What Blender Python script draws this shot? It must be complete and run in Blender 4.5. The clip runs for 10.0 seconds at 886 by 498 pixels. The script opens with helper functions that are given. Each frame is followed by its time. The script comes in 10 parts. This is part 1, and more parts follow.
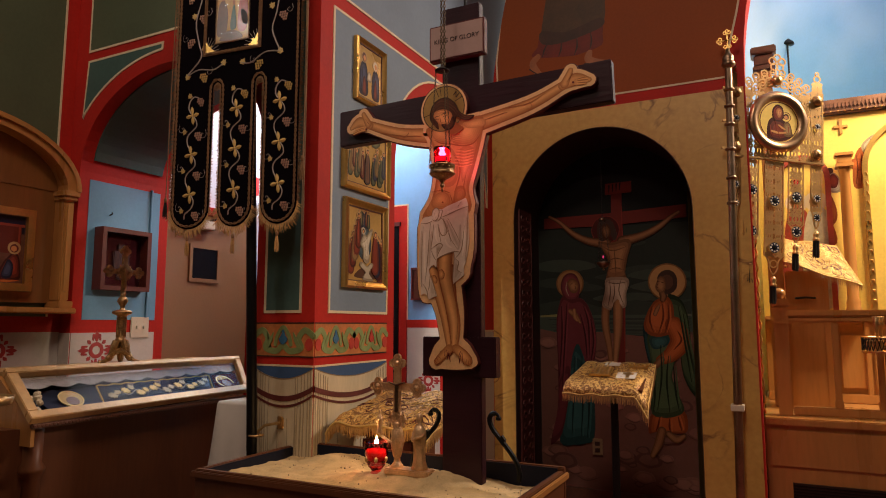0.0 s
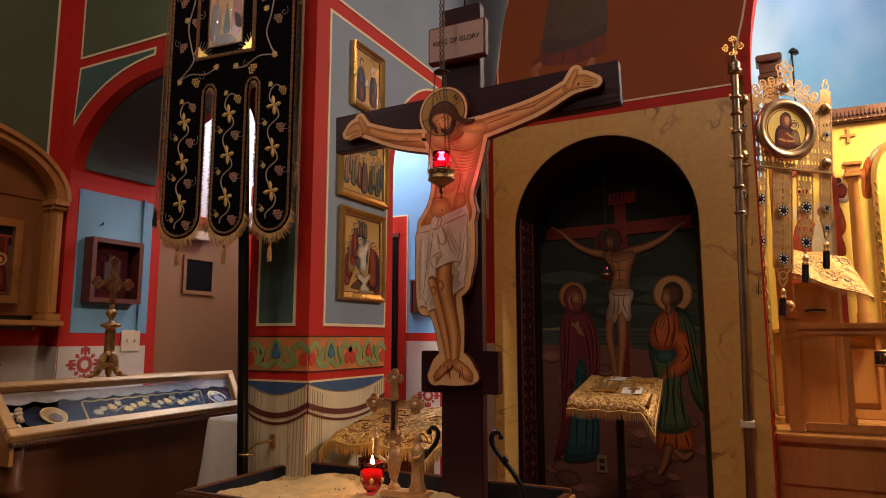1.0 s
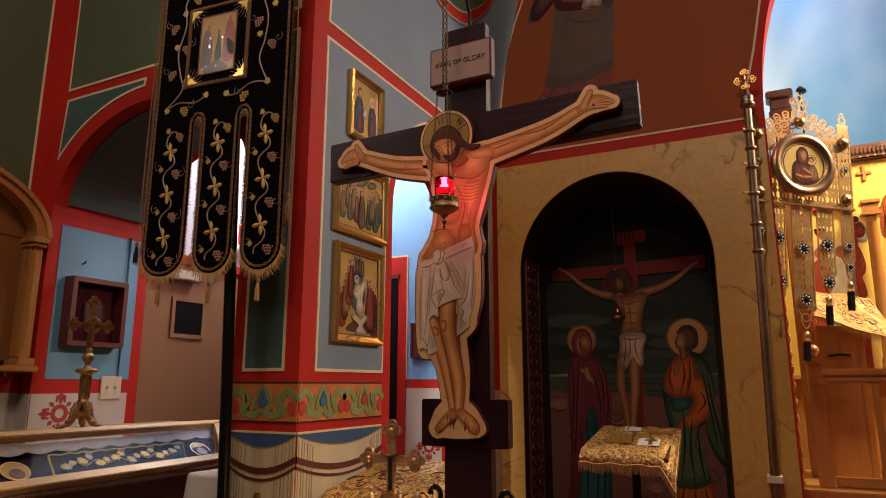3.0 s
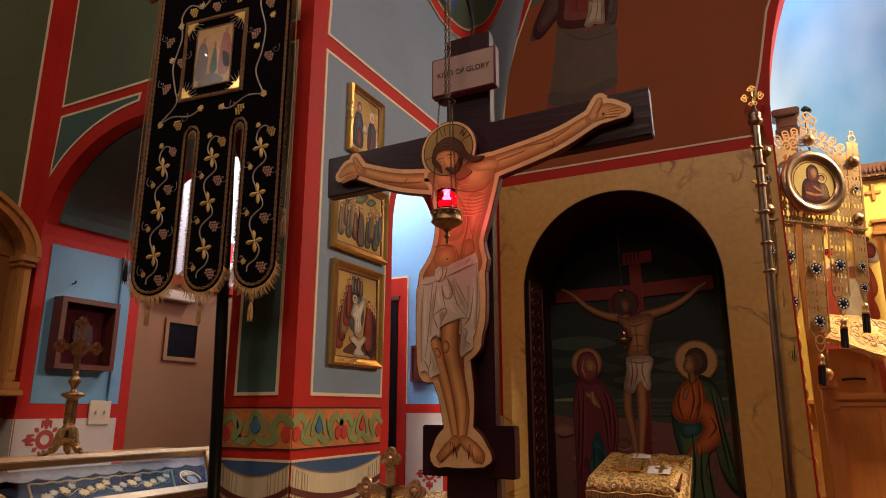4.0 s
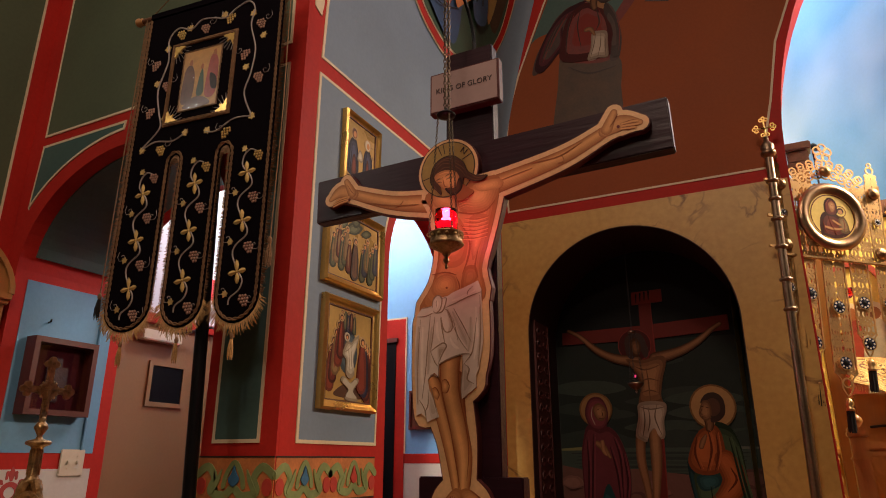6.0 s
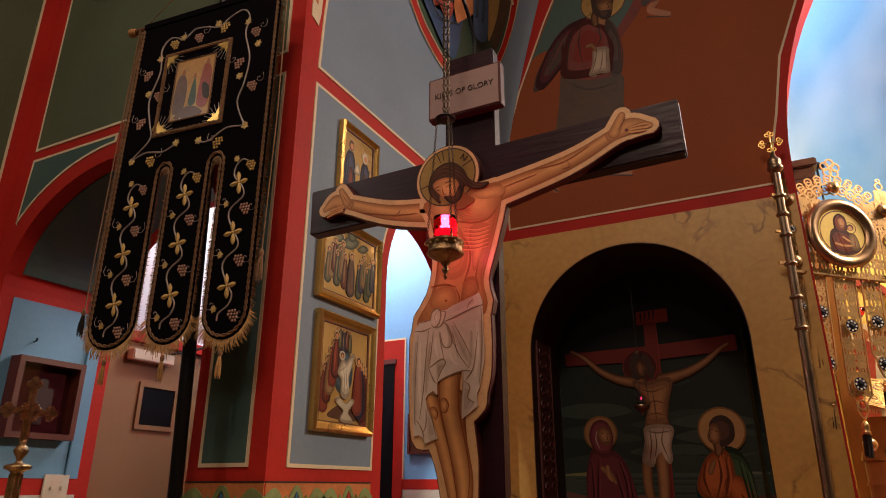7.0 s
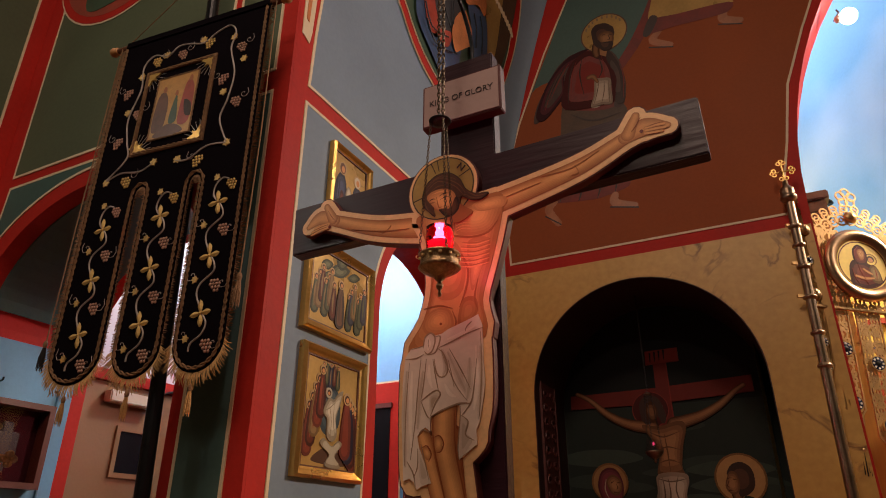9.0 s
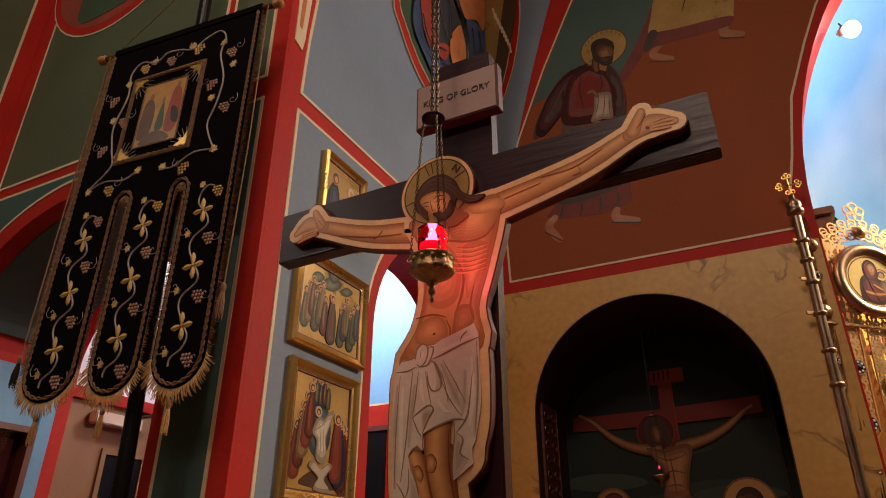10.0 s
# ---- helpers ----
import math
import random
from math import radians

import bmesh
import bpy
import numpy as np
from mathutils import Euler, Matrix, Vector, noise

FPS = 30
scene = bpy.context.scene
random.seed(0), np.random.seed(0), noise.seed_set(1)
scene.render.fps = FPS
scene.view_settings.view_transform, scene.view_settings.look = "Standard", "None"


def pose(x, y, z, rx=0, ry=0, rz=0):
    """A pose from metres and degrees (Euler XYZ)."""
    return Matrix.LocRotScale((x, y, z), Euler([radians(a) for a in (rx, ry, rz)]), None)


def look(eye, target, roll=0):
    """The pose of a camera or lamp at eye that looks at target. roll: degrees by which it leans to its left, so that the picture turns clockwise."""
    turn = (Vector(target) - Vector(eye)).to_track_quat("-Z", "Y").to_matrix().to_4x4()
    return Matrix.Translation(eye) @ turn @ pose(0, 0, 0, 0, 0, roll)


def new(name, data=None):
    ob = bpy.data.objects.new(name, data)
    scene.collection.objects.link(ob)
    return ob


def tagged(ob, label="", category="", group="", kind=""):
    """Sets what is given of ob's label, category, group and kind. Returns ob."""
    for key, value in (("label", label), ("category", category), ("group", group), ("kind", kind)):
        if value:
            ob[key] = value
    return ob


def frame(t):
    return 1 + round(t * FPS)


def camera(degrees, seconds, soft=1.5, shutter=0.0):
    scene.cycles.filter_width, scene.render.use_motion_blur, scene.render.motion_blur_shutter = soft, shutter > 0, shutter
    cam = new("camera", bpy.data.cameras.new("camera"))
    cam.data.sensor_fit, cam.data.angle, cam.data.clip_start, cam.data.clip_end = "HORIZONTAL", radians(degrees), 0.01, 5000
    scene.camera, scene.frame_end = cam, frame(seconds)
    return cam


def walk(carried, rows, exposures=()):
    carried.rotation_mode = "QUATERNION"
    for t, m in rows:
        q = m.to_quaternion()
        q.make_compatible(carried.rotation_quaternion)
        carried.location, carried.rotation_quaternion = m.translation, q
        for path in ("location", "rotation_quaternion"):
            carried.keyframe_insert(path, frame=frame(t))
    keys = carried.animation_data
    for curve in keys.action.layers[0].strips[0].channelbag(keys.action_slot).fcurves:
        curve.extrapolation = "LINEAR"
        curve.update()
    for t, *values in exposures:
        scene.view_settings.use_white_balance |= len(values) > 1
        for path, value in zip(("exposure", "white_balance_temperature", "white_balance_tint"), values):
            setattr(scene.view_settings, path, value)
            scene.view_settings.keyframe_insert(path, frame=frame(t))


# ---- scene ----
cam = camera(68.0, 10.0, 1.0)
METRES, EYE, TILT, LEAN, TURN = 1.0, 1.25, 0.0, 0.0, 26.5
ROWS = [
    (0.0, 0.0, 0.0, 0.0, 0.0, 6.54, 0.01),
    (0.5, 0.0035, 0.0559, 0.0003, 0.04, 7.03, 0.01),
    (1.0, 0.0045, 0.1045, 0.0008, 0.06, 7.67, 0.01),
    (1.5, 0.004, 0.1538, 0.0003, 0.06, 8.63, -0.0),
    (2.0, 0.0032, 0.2038, 0.0005, 0.08, 9.62, 0.0),
    (2.5, 0.0011, 0.2544, -0.0004, 0.11, 10.63, -0.0),
    (4.0, -0.0078, 0.4099, 0.0005, 0.16, 13.7, -0.04),
    (4.5, -0.0083, 0.4588, -0.0007, 0.19, 14.76, -0.04),
    (5.0, -0.0074, 0.5086, -0.0017, 0.2, 15.78, -0.05),
    (5.5, -0.0054, 0.5574, -0.0026, 0.22, 16.79, -0.04),
    (7.0, -0.0011, 0.7042, -0.0067, 0.25, 19.87, -0.06),
    (7.5, 0.0006, 0.7524, -0.0085, 0.26, 20.92, -0.05),
    (8.0, 0.0018, 0.8006, -0.0109, 0.27, 21.96, -0.05),
    (8.5, 0.0045, 0.8485, -0.0109, 0.28, 22.98, -0.04),
    (9.0, 0.0108, 0.8968, -0.0093, 0.29, 24.0, -0.03),
    (9.5, 0.0185, 0.9462, -0.008, 0.3, 25.03, -0.03),
    (10.0, 0.0241, 0.9978, -0.0072, 0.31, 26.06, -0.03),
]
walk(cam, [(t, pose(0, 0, EYE, TILT, LEAN, TURN) @ pose(METRES * x, METRES * y, METRES * z, 90 + pitch, roll, yaw)) for t, x, y, z, yaw, pitch, roll in ROWS])
# ---------- light ----------
world = bpy.data.worlds.new("world")
scene.world = world
world.use_nodes = True
world.node_tree.nodes["Background"].inputs[0].default_value = (0.012, 0.011, 0.01, 1)
world.node_tree.nodes["Background"].inputs[1].default_value = 0.3


def lamp(name, kind, m, energy, colour, size=0.3, size_y=None, spot=None, blend=0.5):
    d = bpy.data.lights.new(name, kind)
    d.energy, d.color = energy, colour
    if kind == "AREA":
        d.size = size
        if size_y:
            d.shape, d.size_y = "RECTANGLE", size_y
    elif kind == "SPOT":
        d.shadow_soft_size, d.spot_size, d.spot_blend = size, radians(spot), blend
    else:
        d.shadow_soft_size = size
    ob = new(name, d)
    ob.matrix_world = m
    return ob


WARM, COOL = (1.0, 0.62, 0.34), (0.80, 0.90, 1.0)
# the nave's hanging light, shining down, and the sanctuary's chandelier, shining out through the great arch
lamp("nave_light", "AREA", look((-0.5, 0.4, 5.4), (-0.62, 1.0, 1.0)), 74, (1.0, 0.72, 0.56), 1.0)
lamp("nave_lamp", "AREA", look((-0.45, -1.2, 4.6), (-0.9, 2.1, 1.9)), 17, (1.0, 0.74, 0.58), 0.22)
lamp("chandelier_light", "AREA", look((2.4, 4.9, 4.1), (-1.7, 2.8, 2.0)), 112, (1.0, 0.77, 0.66), 0.5)
# a hanging lamp of the left aisle
lamp("aisle_light", "AREA", look((-3.15, 0.1, 3.55), (-1.25, 2.1, 1.7)), 6, (1.0, 0.90, 0.80), 0.09)
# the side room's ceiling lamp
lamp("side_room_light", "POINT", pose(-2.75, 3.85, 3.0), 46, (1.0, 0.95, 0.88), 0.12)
# spot added to brighten the marble beside the doorway; no such fitting is known
lamp("added_marble_spot", "SPOT", look((-2.12, 2.90, 2.85), (-1.60, 4.2, 1.3)), 150, (1.0, 0.90, 0.76), 0.03, None, 46, 0.4)
# sanctuary lamps: downlights over the icon screen and a flood on the vault
lamp("sanctuary_light", "AREA", look((1.3, 4.75, 3.5), (0.9, 5.6, 1.6)), 92, (1.0, 0.76, 0.43), 0.4)
lamp("vault_flood", "SPOT", look((0.42, 4.47, 3.8), (2.0, 6.1, 5.5)), 108, COOL, 0.06, None, 130, 0.6)

# ---------- materials ----------


def mat(name, colour, rough=0.6, metal=0.0, vary=0.18, scale=3.0, fine=60.0, bump=0.15, coat=0.0, second=None, streak=None, spec=0.5):
    """A painted or natural surface: colour varied at two scales, with fine relief."""
    m = bpy.data.materials.new(name)
    m.use_nodes = True
    t = m.node_tree
    n, l = t.nodes, t.links
    b = n["Principled BSDF"]
    co = n.new("ShaderNodeTexCoord")
    mp = n.new("ShaderNodeMapping")
    if streak:
        mp.inputs["Scale"].default_value = streak
    l.new(co.outputs["Object"], mp.inputs[0])
    a = n.new("ShaderNodeTexNoise")
    a.inputs["Scale"].default_value, a.inputs["Detail"].default_value = scale, 5
    f = n.new("ShaderNodeTexNoise")
    f.inputs["Scale"].default_value, f.inputs["Detail"].default_value = fine, 4
    l.new(mp.outputs[0], a.inputs["Vector"])
    l.new(mp.outputs[0], f.inputs["Vector"])
    mix = n.new("ShaderNodeMix")
    mix.data_type = "FLOAT"
    mix.inputs[0].default_value = 0.35
    l.new(a.outputs[0], mix.inputs[2])
    l.new(f.outputs[0], mix.inputs[3])
    r = n.new("ShaderNodeValToRGB")
    lo = [c * (1 - vary) for c in colour]
    hi = list(second) if second else [min(1, c * (1 + vary)) for c in colour]
    r.color_ramp.elements[0].position, r.color_ramp.elements[1].position = 0.3, 0.7
    r.color_ramp.elements[0].color, r.color_ramp.elements[1].color = (*lo, 1), (*hi, 1)
    l.new(mix.outputs[0], r.inputs[0])
    l.new(r.outputs[0], b.inputs["Base Color"])
    rr = n.new("ShaderNodeMapRange")
    rr.inputs[3].default_value, rr.inputs[4].default_value = max(0.03, rough - 0.1), min(1, rough + 0.1)
    l.new(a.outputs[0], rr.inputs[0])
    l.new(rr.outputs[0], b.inputs["Roughness"])
    b.inputs["Metallic"].default_value = metal
    b.inputs["Coat Weight"].default_value = coat
    b.inputs["Specular IOR Level"].default_value = spec
    b.inputs["Coat Roughness"].default_value = 0.15
    if bump:
        k = n.new("ShaderNodeBump")
        k.inputs["Strength"].default_value, k.inputs["Distance"].default_value = bump, 0.004
        l.new(f.outputs[0], k.inputs["Height"])
        l.new(k.outputs[0], b.inputs["Normal"])
    return m


def glow(name, colour, power):
    m = bpy.data.materials.new(name)
    m.use_nodes = True
    b = m.node_tree.nodes["Principled BSDF"]
    b.inputs["Base Color"].default_value = (*colour, 1)
    b.inputs["Emission Color"].default_value = (*colour, 1)
    b.inputs["Emission Strength"].default_value = power
    return m


def glass(name, colour=(1, 1, 1), rough=0.02):
    m = bpy.data.materials.new(name)
    m.use_nodes = True
    b = m.node_tree.nodes["Principled BSDF"]
    b.inputs["Base Color"].default_value = (*colour, 1)
    b.inputs["Roughness"].default_value = rough
    b.inputs["Transmission Weight"].default_value = 1.0
    b.inputs["IOR"].default_value = 1.45
    return m


def veined(name, base, light, vein):
    """Painted marble: soft clouds with thin dark veins."""
    m = mat(name, base, 0.42, 0, 0.12, 1.6, 30, 0.05, 0, light)
    n, l = m.node_tree.nodes, m.node_tree.links
    b = n["Principled BSDF"]
    src = b.inputs["Base Color"].links[0].from_socket
    co = n.new("ShaderNodeTexCoord")
    w = n.new("ShaderNodeTexNoise")
    w.inputs["Scale"].default_value, w.inputs["Detail"].default_value, w.inputs["Distortion"].default_value = 1.9, 7, 1.2
    l.new(co.outputs["Object"], w.inputs["Vector"])
    r = n.new("ShaderNodeValToRGB")
    e = r.color_ramp.elements
    e[0].position, e[0].color = 0.482, (0, 0, 0, 1)
    e[1].position, e[1].color = 0.5, (1, 1, 1, 1)
    x = e.new(0.518)
    x.color = (0, 0, 0, 1)
    l.new(w.outputs[0], r.inputs[0])
    g = n.new("ShaderNodeTexNoise")
    g.inputs["Scale"].default_value = 3.1
    l.new(co.outputs["Object"], g.inputs["Vector"])
    gm = n.new("ShaderNodeMapRange")
    gm.inputs[1].default_value, gm.inputs[2].default_value, gm.inputs[4].default_value = 0.45, 0.62, 0.85
    l.new(g.outputs[0], gm.inputs[0])
    mu = n.new("ShaderNodeMath")
    mu.operation = "MULTIPLY"
    l.new(r.outputs[0], mu.inputs[0])
    l.new(gm.outputs[0], mu.inputs[1])
    mx = n.new("ShaderNodeMix")
    mx.data_type = "RGBA"
    l.new(mu.outputs[0], mx.inputs[0])
    l.new(src, mx.inputs[6])
    mx.inputs[7].default_value = (*vein, 1)
    l.new(mx.outputs[2], b.inputs["Base Color"])
    return m


def sky_paint(name, blue, white):
    """Blue paint with soft white clouds."""
    m = mat(name, blue, 0.6, 0, 0.1, 1.5, 50, 0.05)
    n, l = m.node_tree.nodes, m.node_tree.links
    b = n["Principled BSDF"]
    src = b.inputs["Base Color"].links[0].from_socket
    co = n.new("ShaderNodeTexCoord")
    w = n.new("ShaderNodeTexNoise")
    w.inputs["Scale"].default_value, w.inputs["Detail"].default_value = 0.75, 2.5
    l.new(co.outputs["Object"], w.inputs["Vector"])
    r = n.new("ShaderNodeMapRange")
    r.inputs[1].default_value, r.inputs[2].default_value, r.inputs[4].default_value = 0.50, 0.85, 0.75
    l.new(w.outputs[0], r.inputs[0])
    mx = n.new("ShaderNodeMix")
    mx.data_type = "RGBA"
    l.new(r.outputs[0], mx.inputs[0])
    l.new(src, mx.inputs[6])
    mx.inputs[7].default_value = (*white, 1)
    l.new(mx.outputs[2], b.inputs["Base Color"])
    return m


RED = mat("red_wall_paint", (0.42, 0.020, 0.013), 0.6, spec=0.2)
LINE = mat("cream_line_paint", (0.68, 0.55, 0.36), 0.55, 0, 0.1)
OLIVE = mat("olive_wall_paint", (0.075, 0.095, 0.05), 0.6)
TEAL = mat("teal_wall_paint", (0.05, 0.105, 0.09), 0.6)
GREY = mat("grey_blue_wall_paint", (0.185, 0.245, 0.31), 0.6, 0, 0.1, spec=0.3)
BLUE = mat("light_blue_wall_paint", (0.125, 0.30, 0.46), 0.6, 0, 0.1)
SKY = sky_paint("sky_wall_paint", (0.17, 0.40, 0.72), (0.66, 0.76, 0.88))
PLASTER = mat("pale_plaster", (0.52, 0.48, 0.43), 0.7, 0, 0.08)
MARBLE = veined("ochre_marble_paint", (0.50, 0.275, 0.06), (0.66, 0.42, 0.12), (0.14, 0.055, 0.02))
BROWN = mat("brown_mural_paint", (0.272, 0.066, 0.017), 0.65, 0, 0.12, 1.5, spec=0.25)
BEIGE = mat("beige_door_paint", (0.27, 0.15, 0.068), 0.5, 0, 0.06)
DARK = mat("unlit_opening_black", (0.005, 0.005, 0.007), 0.5, spec=0.1)
FLOORM = mat("red_carpet", (0.16, 0.03, 0.025), 0.95, 0, 0.25, 6, 400, 0.6)
CEILM = mat("ceiling_paint", (0.20, 0.22, 0.20), 0.7)
WOOD = mat("brown_wood", (0.12, 0.042, 0.016), 0.45, 0, 0.25, 4, 60, 0.12, 0.03, None, (1, 1, 0.12), 0.3)
OAK = mat("golden_oak", (0.44, 0.205, 0.06), 0.30, 0, 0.2, 5, 60, 0.1, 0.3, None, (1, 1, 0.12))
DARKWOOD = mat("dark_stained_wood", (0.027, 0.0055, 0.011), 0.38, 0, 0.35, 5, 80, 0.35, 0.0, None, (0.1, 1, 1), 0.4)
GOLD = mat("gold_leaf", (0.72, 0.44, 0.13), 0.3, 0.85, 0.15, 8, 90, 0.2)
BRASS = mat("aged_brass", (0.62, 0.41, 0.18), 0.34, 0.88, 0.3, 12, 90, 0.2)
SILVER = mat("tarnished_silver", (0.30, 0.21, 0.14), 0.36, 1.0, 0.25, 12, 90, 0.1)
GOLDPAINT = mat("gold_ground_paint", (0.76, 0.55, 0.13), 0.4, 0.15, 0.15, 3, 60, 0.08)
IRON = mat("black_iron", (0.010, 0.010, 0.011), 0.4, 0.6, 0.3, 10, 90, 0.2)
VELVET = mat("black_velvet", (0.0035, 0.002, 0.0035), 0.95, 0, 0.4, 8, 300, 0.4, spec=0.05)
CREAM = mat("cream_cloth", (0.62, 0.52, 0.36), 0.8, 0, 0.1, 6, 300, 0.3)

ORANGE = mat("orange_frieze_paint", (0.50, 0.17, 0.05), 0.5, 0, 0.3, 14, 90)
GREEN = mat("green_frieze_paint", (0.21, 0.27, 0.10), 0.5, 0, 0.25, 12)
DEEPBLUE = mat("blue_swag_paint", (0.035, 0.085, 0.20), 0.55, 0, 0.12)
DRAPE = mat("cream_drapery_paint", (0.54, 0.46, 0.31), 0.65, 0, 0.16, 3, 40, 0.1, 0, None, (3, 3, 0.5))
FRBLUE = mat("frieze_blue_paint", (0.04, 0.14, 0.26), 0.5)
FRRED = mat("frieze_red_paint", (0.45, 0.045, 0.03), 0.5)
FOLD = mat("brown_fold_paint", (0.24, 0.17, 0.09), 0.65, 0, 0.2, 10)
MAROON = mat("maroon_paint", (0.10, 0.018, 0.015), 0.55, 0, 0.25, 8)
MOTIF = mat("stencil_red_paint", (0.33, 0.03, 0.025), 0.6, 0, 0.2, 20)
SKINDARK = mat("painted_flesh_shade", (0.34, 0.115, 0.038), 0.4, 0, 0.25, 9, 60, 0.05, 0.15)
EDGEGOLD = mat("pale_gold_border", (0.84, 0.51, 0.24), 0.42, 0.05, 0.12, 30, 120, 0.1, 0.1)
HAIR = mat("painted_brown_hair", (0.09, 0.030, 0.012), 0.45, 0, 0.35, 14)
APOSTLERED = mat("mural_red_robe", (0.16, 0.018, 0.010), 0.6, 0, 0.35, 9)
APOSTLEBROWN = mat("mural_brown_mantle", (0.052, 0.024, 0.016), 0.6, 0, 0.4, 9)
APOSTLEGREEN = mat("mural_olive_skirt", (0.075, 0.042, 0.022), 0.6, 0, 0.35, 9)
LAMPBRASS = mat("dark_chased_brass", (0.34, 0.21, 0.10), 0.36, 0.85, 0.5, 60, 160, 0.8)
INK = mat("dark_lettering", (0.03, 0.012, 0.008), 0.5, 0, 0.2)
SIGNM = mat("pale_sign_paint", (0.38, 0.255, 0.225), 0.45, 0, 0.08)
BROCADE = mat("gold_brocade", (0.30, 0.13, 0.03), 0.48, 0.3, 0.3, 34, 200, 0.5, 0, (0.70, 0.43, 0.13))
for _k in BROCADE.node_tree.nodes:
    if _k.bl_idname == "ShaderNodeValToRGB":
        _k.color_ramp.elements[0].position, _k.color_ramp.elements[1].position = 0.46, 0.54
    if _k.bl_idname == "ShaderNodeTexNoise" and _k.inputs["Scale"].default_value < 50:
        _k.inputs["Detail"].default_value, _k.inputs["Distortion"].default_value = 1.0, 2.2
CHAINM = mat("dark_brass_chain", (0.12, 0.085, 0.05), 0.45, 0.8, 0.3, 30)
PALEWALL = mat("white_room_paint", (0.70, 0.76, 0.82), 0.6, 0, 0.06)
FRINGE = mat("gold_fringe", (0.50, 0.29, 0.10), 0.7, 0.1, 0.3, 40, 200, 0.3)
BRAID = mat("bronze_braid", (0.23, 0.125, 0.055), 0.75, 0.15, 0.4, 60, 220, 0.5)
THREAD = mat("silver_grey_thread", (0.40, 0.34, 0.30), 0.6, 0.2, 0.2, 60)
PETAL = mat("gold_thread", (0.62, 0.42, 0.14), 0.5, 0.35, 0.3, 60, 200, 0.4)
PINK = mat("rose_thread", (0.42, 0.24, 0.17), 0.6, 0.15, 0.3, 60)
SAND = mat("pale_sand", (0.58, 0.42, 0.205), 0.95, 0, 0.25, 18, 260, 0.9)
NAVY = mat("navy_lining", (0.004, 0.006, 0.018), 0.5, 0, 0.2, spec=0.2)
WHITE = mat("white_cloth", (0.62, 0.58, 0.52), 0.85, 0, 0.08, 8, 300, 0.3)
IVORY = mat("ivory_plastic", (0.62, 0.55, 0.43), 0.35, 0, 0.04)
ENAMEL = mat("blue_enamel", (0.02, 0.03, 0.07), 0.25, 0.0, 0.4, 60, 200, 0.1)
BLACKTASSEL = mat("black_thread", (0.010, 0.007, 0.006), 0.7, 0, 0.4, 60)
VARN = mat("varnished_icon", (0.46, 0.24, 0.06), 0.35, 0.0, 0.3, 5, 40, 0.02, 0.1)
ICONBROWN = mat("icon_brown", (0.12, 0.05, 0.03), 0.35, 0, 0.4, 12, 60, 0.05, 0.3)
ICONRED = mat("icon_red", (0.32, 0.05, 0.03), 0.35, 0, 0.3, 12, 60, 0.05, 0.3)
ICONBLUE = mat("icon_blue", (0.04, 0.08, 0.16), 0.35, 0, 0.3, 12, 60, 0.05, 0.3)
ICONGREEN = mat("icon_green", (0.045, 0.085, 0.05), 0.4, 0, 0.3, 12, 60, 0.05, 0.2)
ICONPALE = mat("icon_pale", (0.48, 0.42, 0.32), 0.35, 0, 0.25, 12, 60, 0.05, 0.3)
ICONGOLD = mat("icon_gold_ground", (0.46, 0.29, 0.09), 0.3, 0.35, 0.2, 6, 60, 0.05, 0.2)
MURALSKY = mat("mural_dark_sky", (0.022, 0.030, 0.027), 0.8, 0, 0.4, 3)
FLAME = glow("candle_flame", (1.0, 0.62, 0.25), 60)
WAXGLOW = glow("red_glass_glow", (1.0, 0.06, 0.22), 0.9)
HOTGLOW = glow("lit_wick_glow", (1.0, 0.55, 0.95), 22)
SIGNGLOW = glow("lit_sign", (0.9, 0.9, 0.95), 0.8)
BULB = glow("flood_bulb", (0.85, 0.93, 1.0), 40)
REDGLASS = glass("red_glass", (0.9, 0.05, 0.08))
CLEAR = bpy.data.materials.new("clear_film")
CLEAR.use_nodes = True
_n, _l = CLEAR.node_tree.nodes, CLEAR.node_tree.links
_n.remove(_n["Principled BSDF"])
_mx, _tr, _gl = _n.new("ShaderNodeMixShader"), _n.new("ShaderNodeBsdfTransparent"), _n.new("ShaderNodeBsdfGlossy")
_gl.inputs["Roughness"].default_value = 0.03
_mx.inputs[0].default_value = 0.045
_l.new(_tr.outputs[0], _mx.inputs[1])
_l.new(_gl.outputs[0], _mx.inputs[2])
_l.new(_mx.outputs[0], _n["Material Output"].inputs[0])
PIERCED = mat("pale_gilt_metal", (0.66, 0.41, 0.17), 0.36, 0.7, 0.15, 12, 90, 0.15)
CURTFOLD = mat("soft_fold_paint", (0.34, 0.28, 0.18), 0.65, 0, 0.2, 10)

# ---------- mesh helpers ----------


def part(name, bm, material, parent=None, label=""):
    me = bpy.data.meshes.new(name)
    bmesh.ops.recalc_face_normals(bm, faces=bm.faces)
    bm.to_mesh(me)
    bm.free()
    me.materials.append(material)
    ob = new(name, me)
    if parent is not None:
        ob.parent = parent
    if label:
        tagged(ob, label)
    return ob


def thing(name, label, category, group="", kind="", at=(0, 0, 0)):
    e = new(name)
    e.location = at
    e.empty_display_size = 0.05
    return tagged(e, label, category, group, kind)


def smooth(ob):
    ob.data.polygons.foreach_set("use_smooth", [True] * len(ob.data.polygons))
    return ob


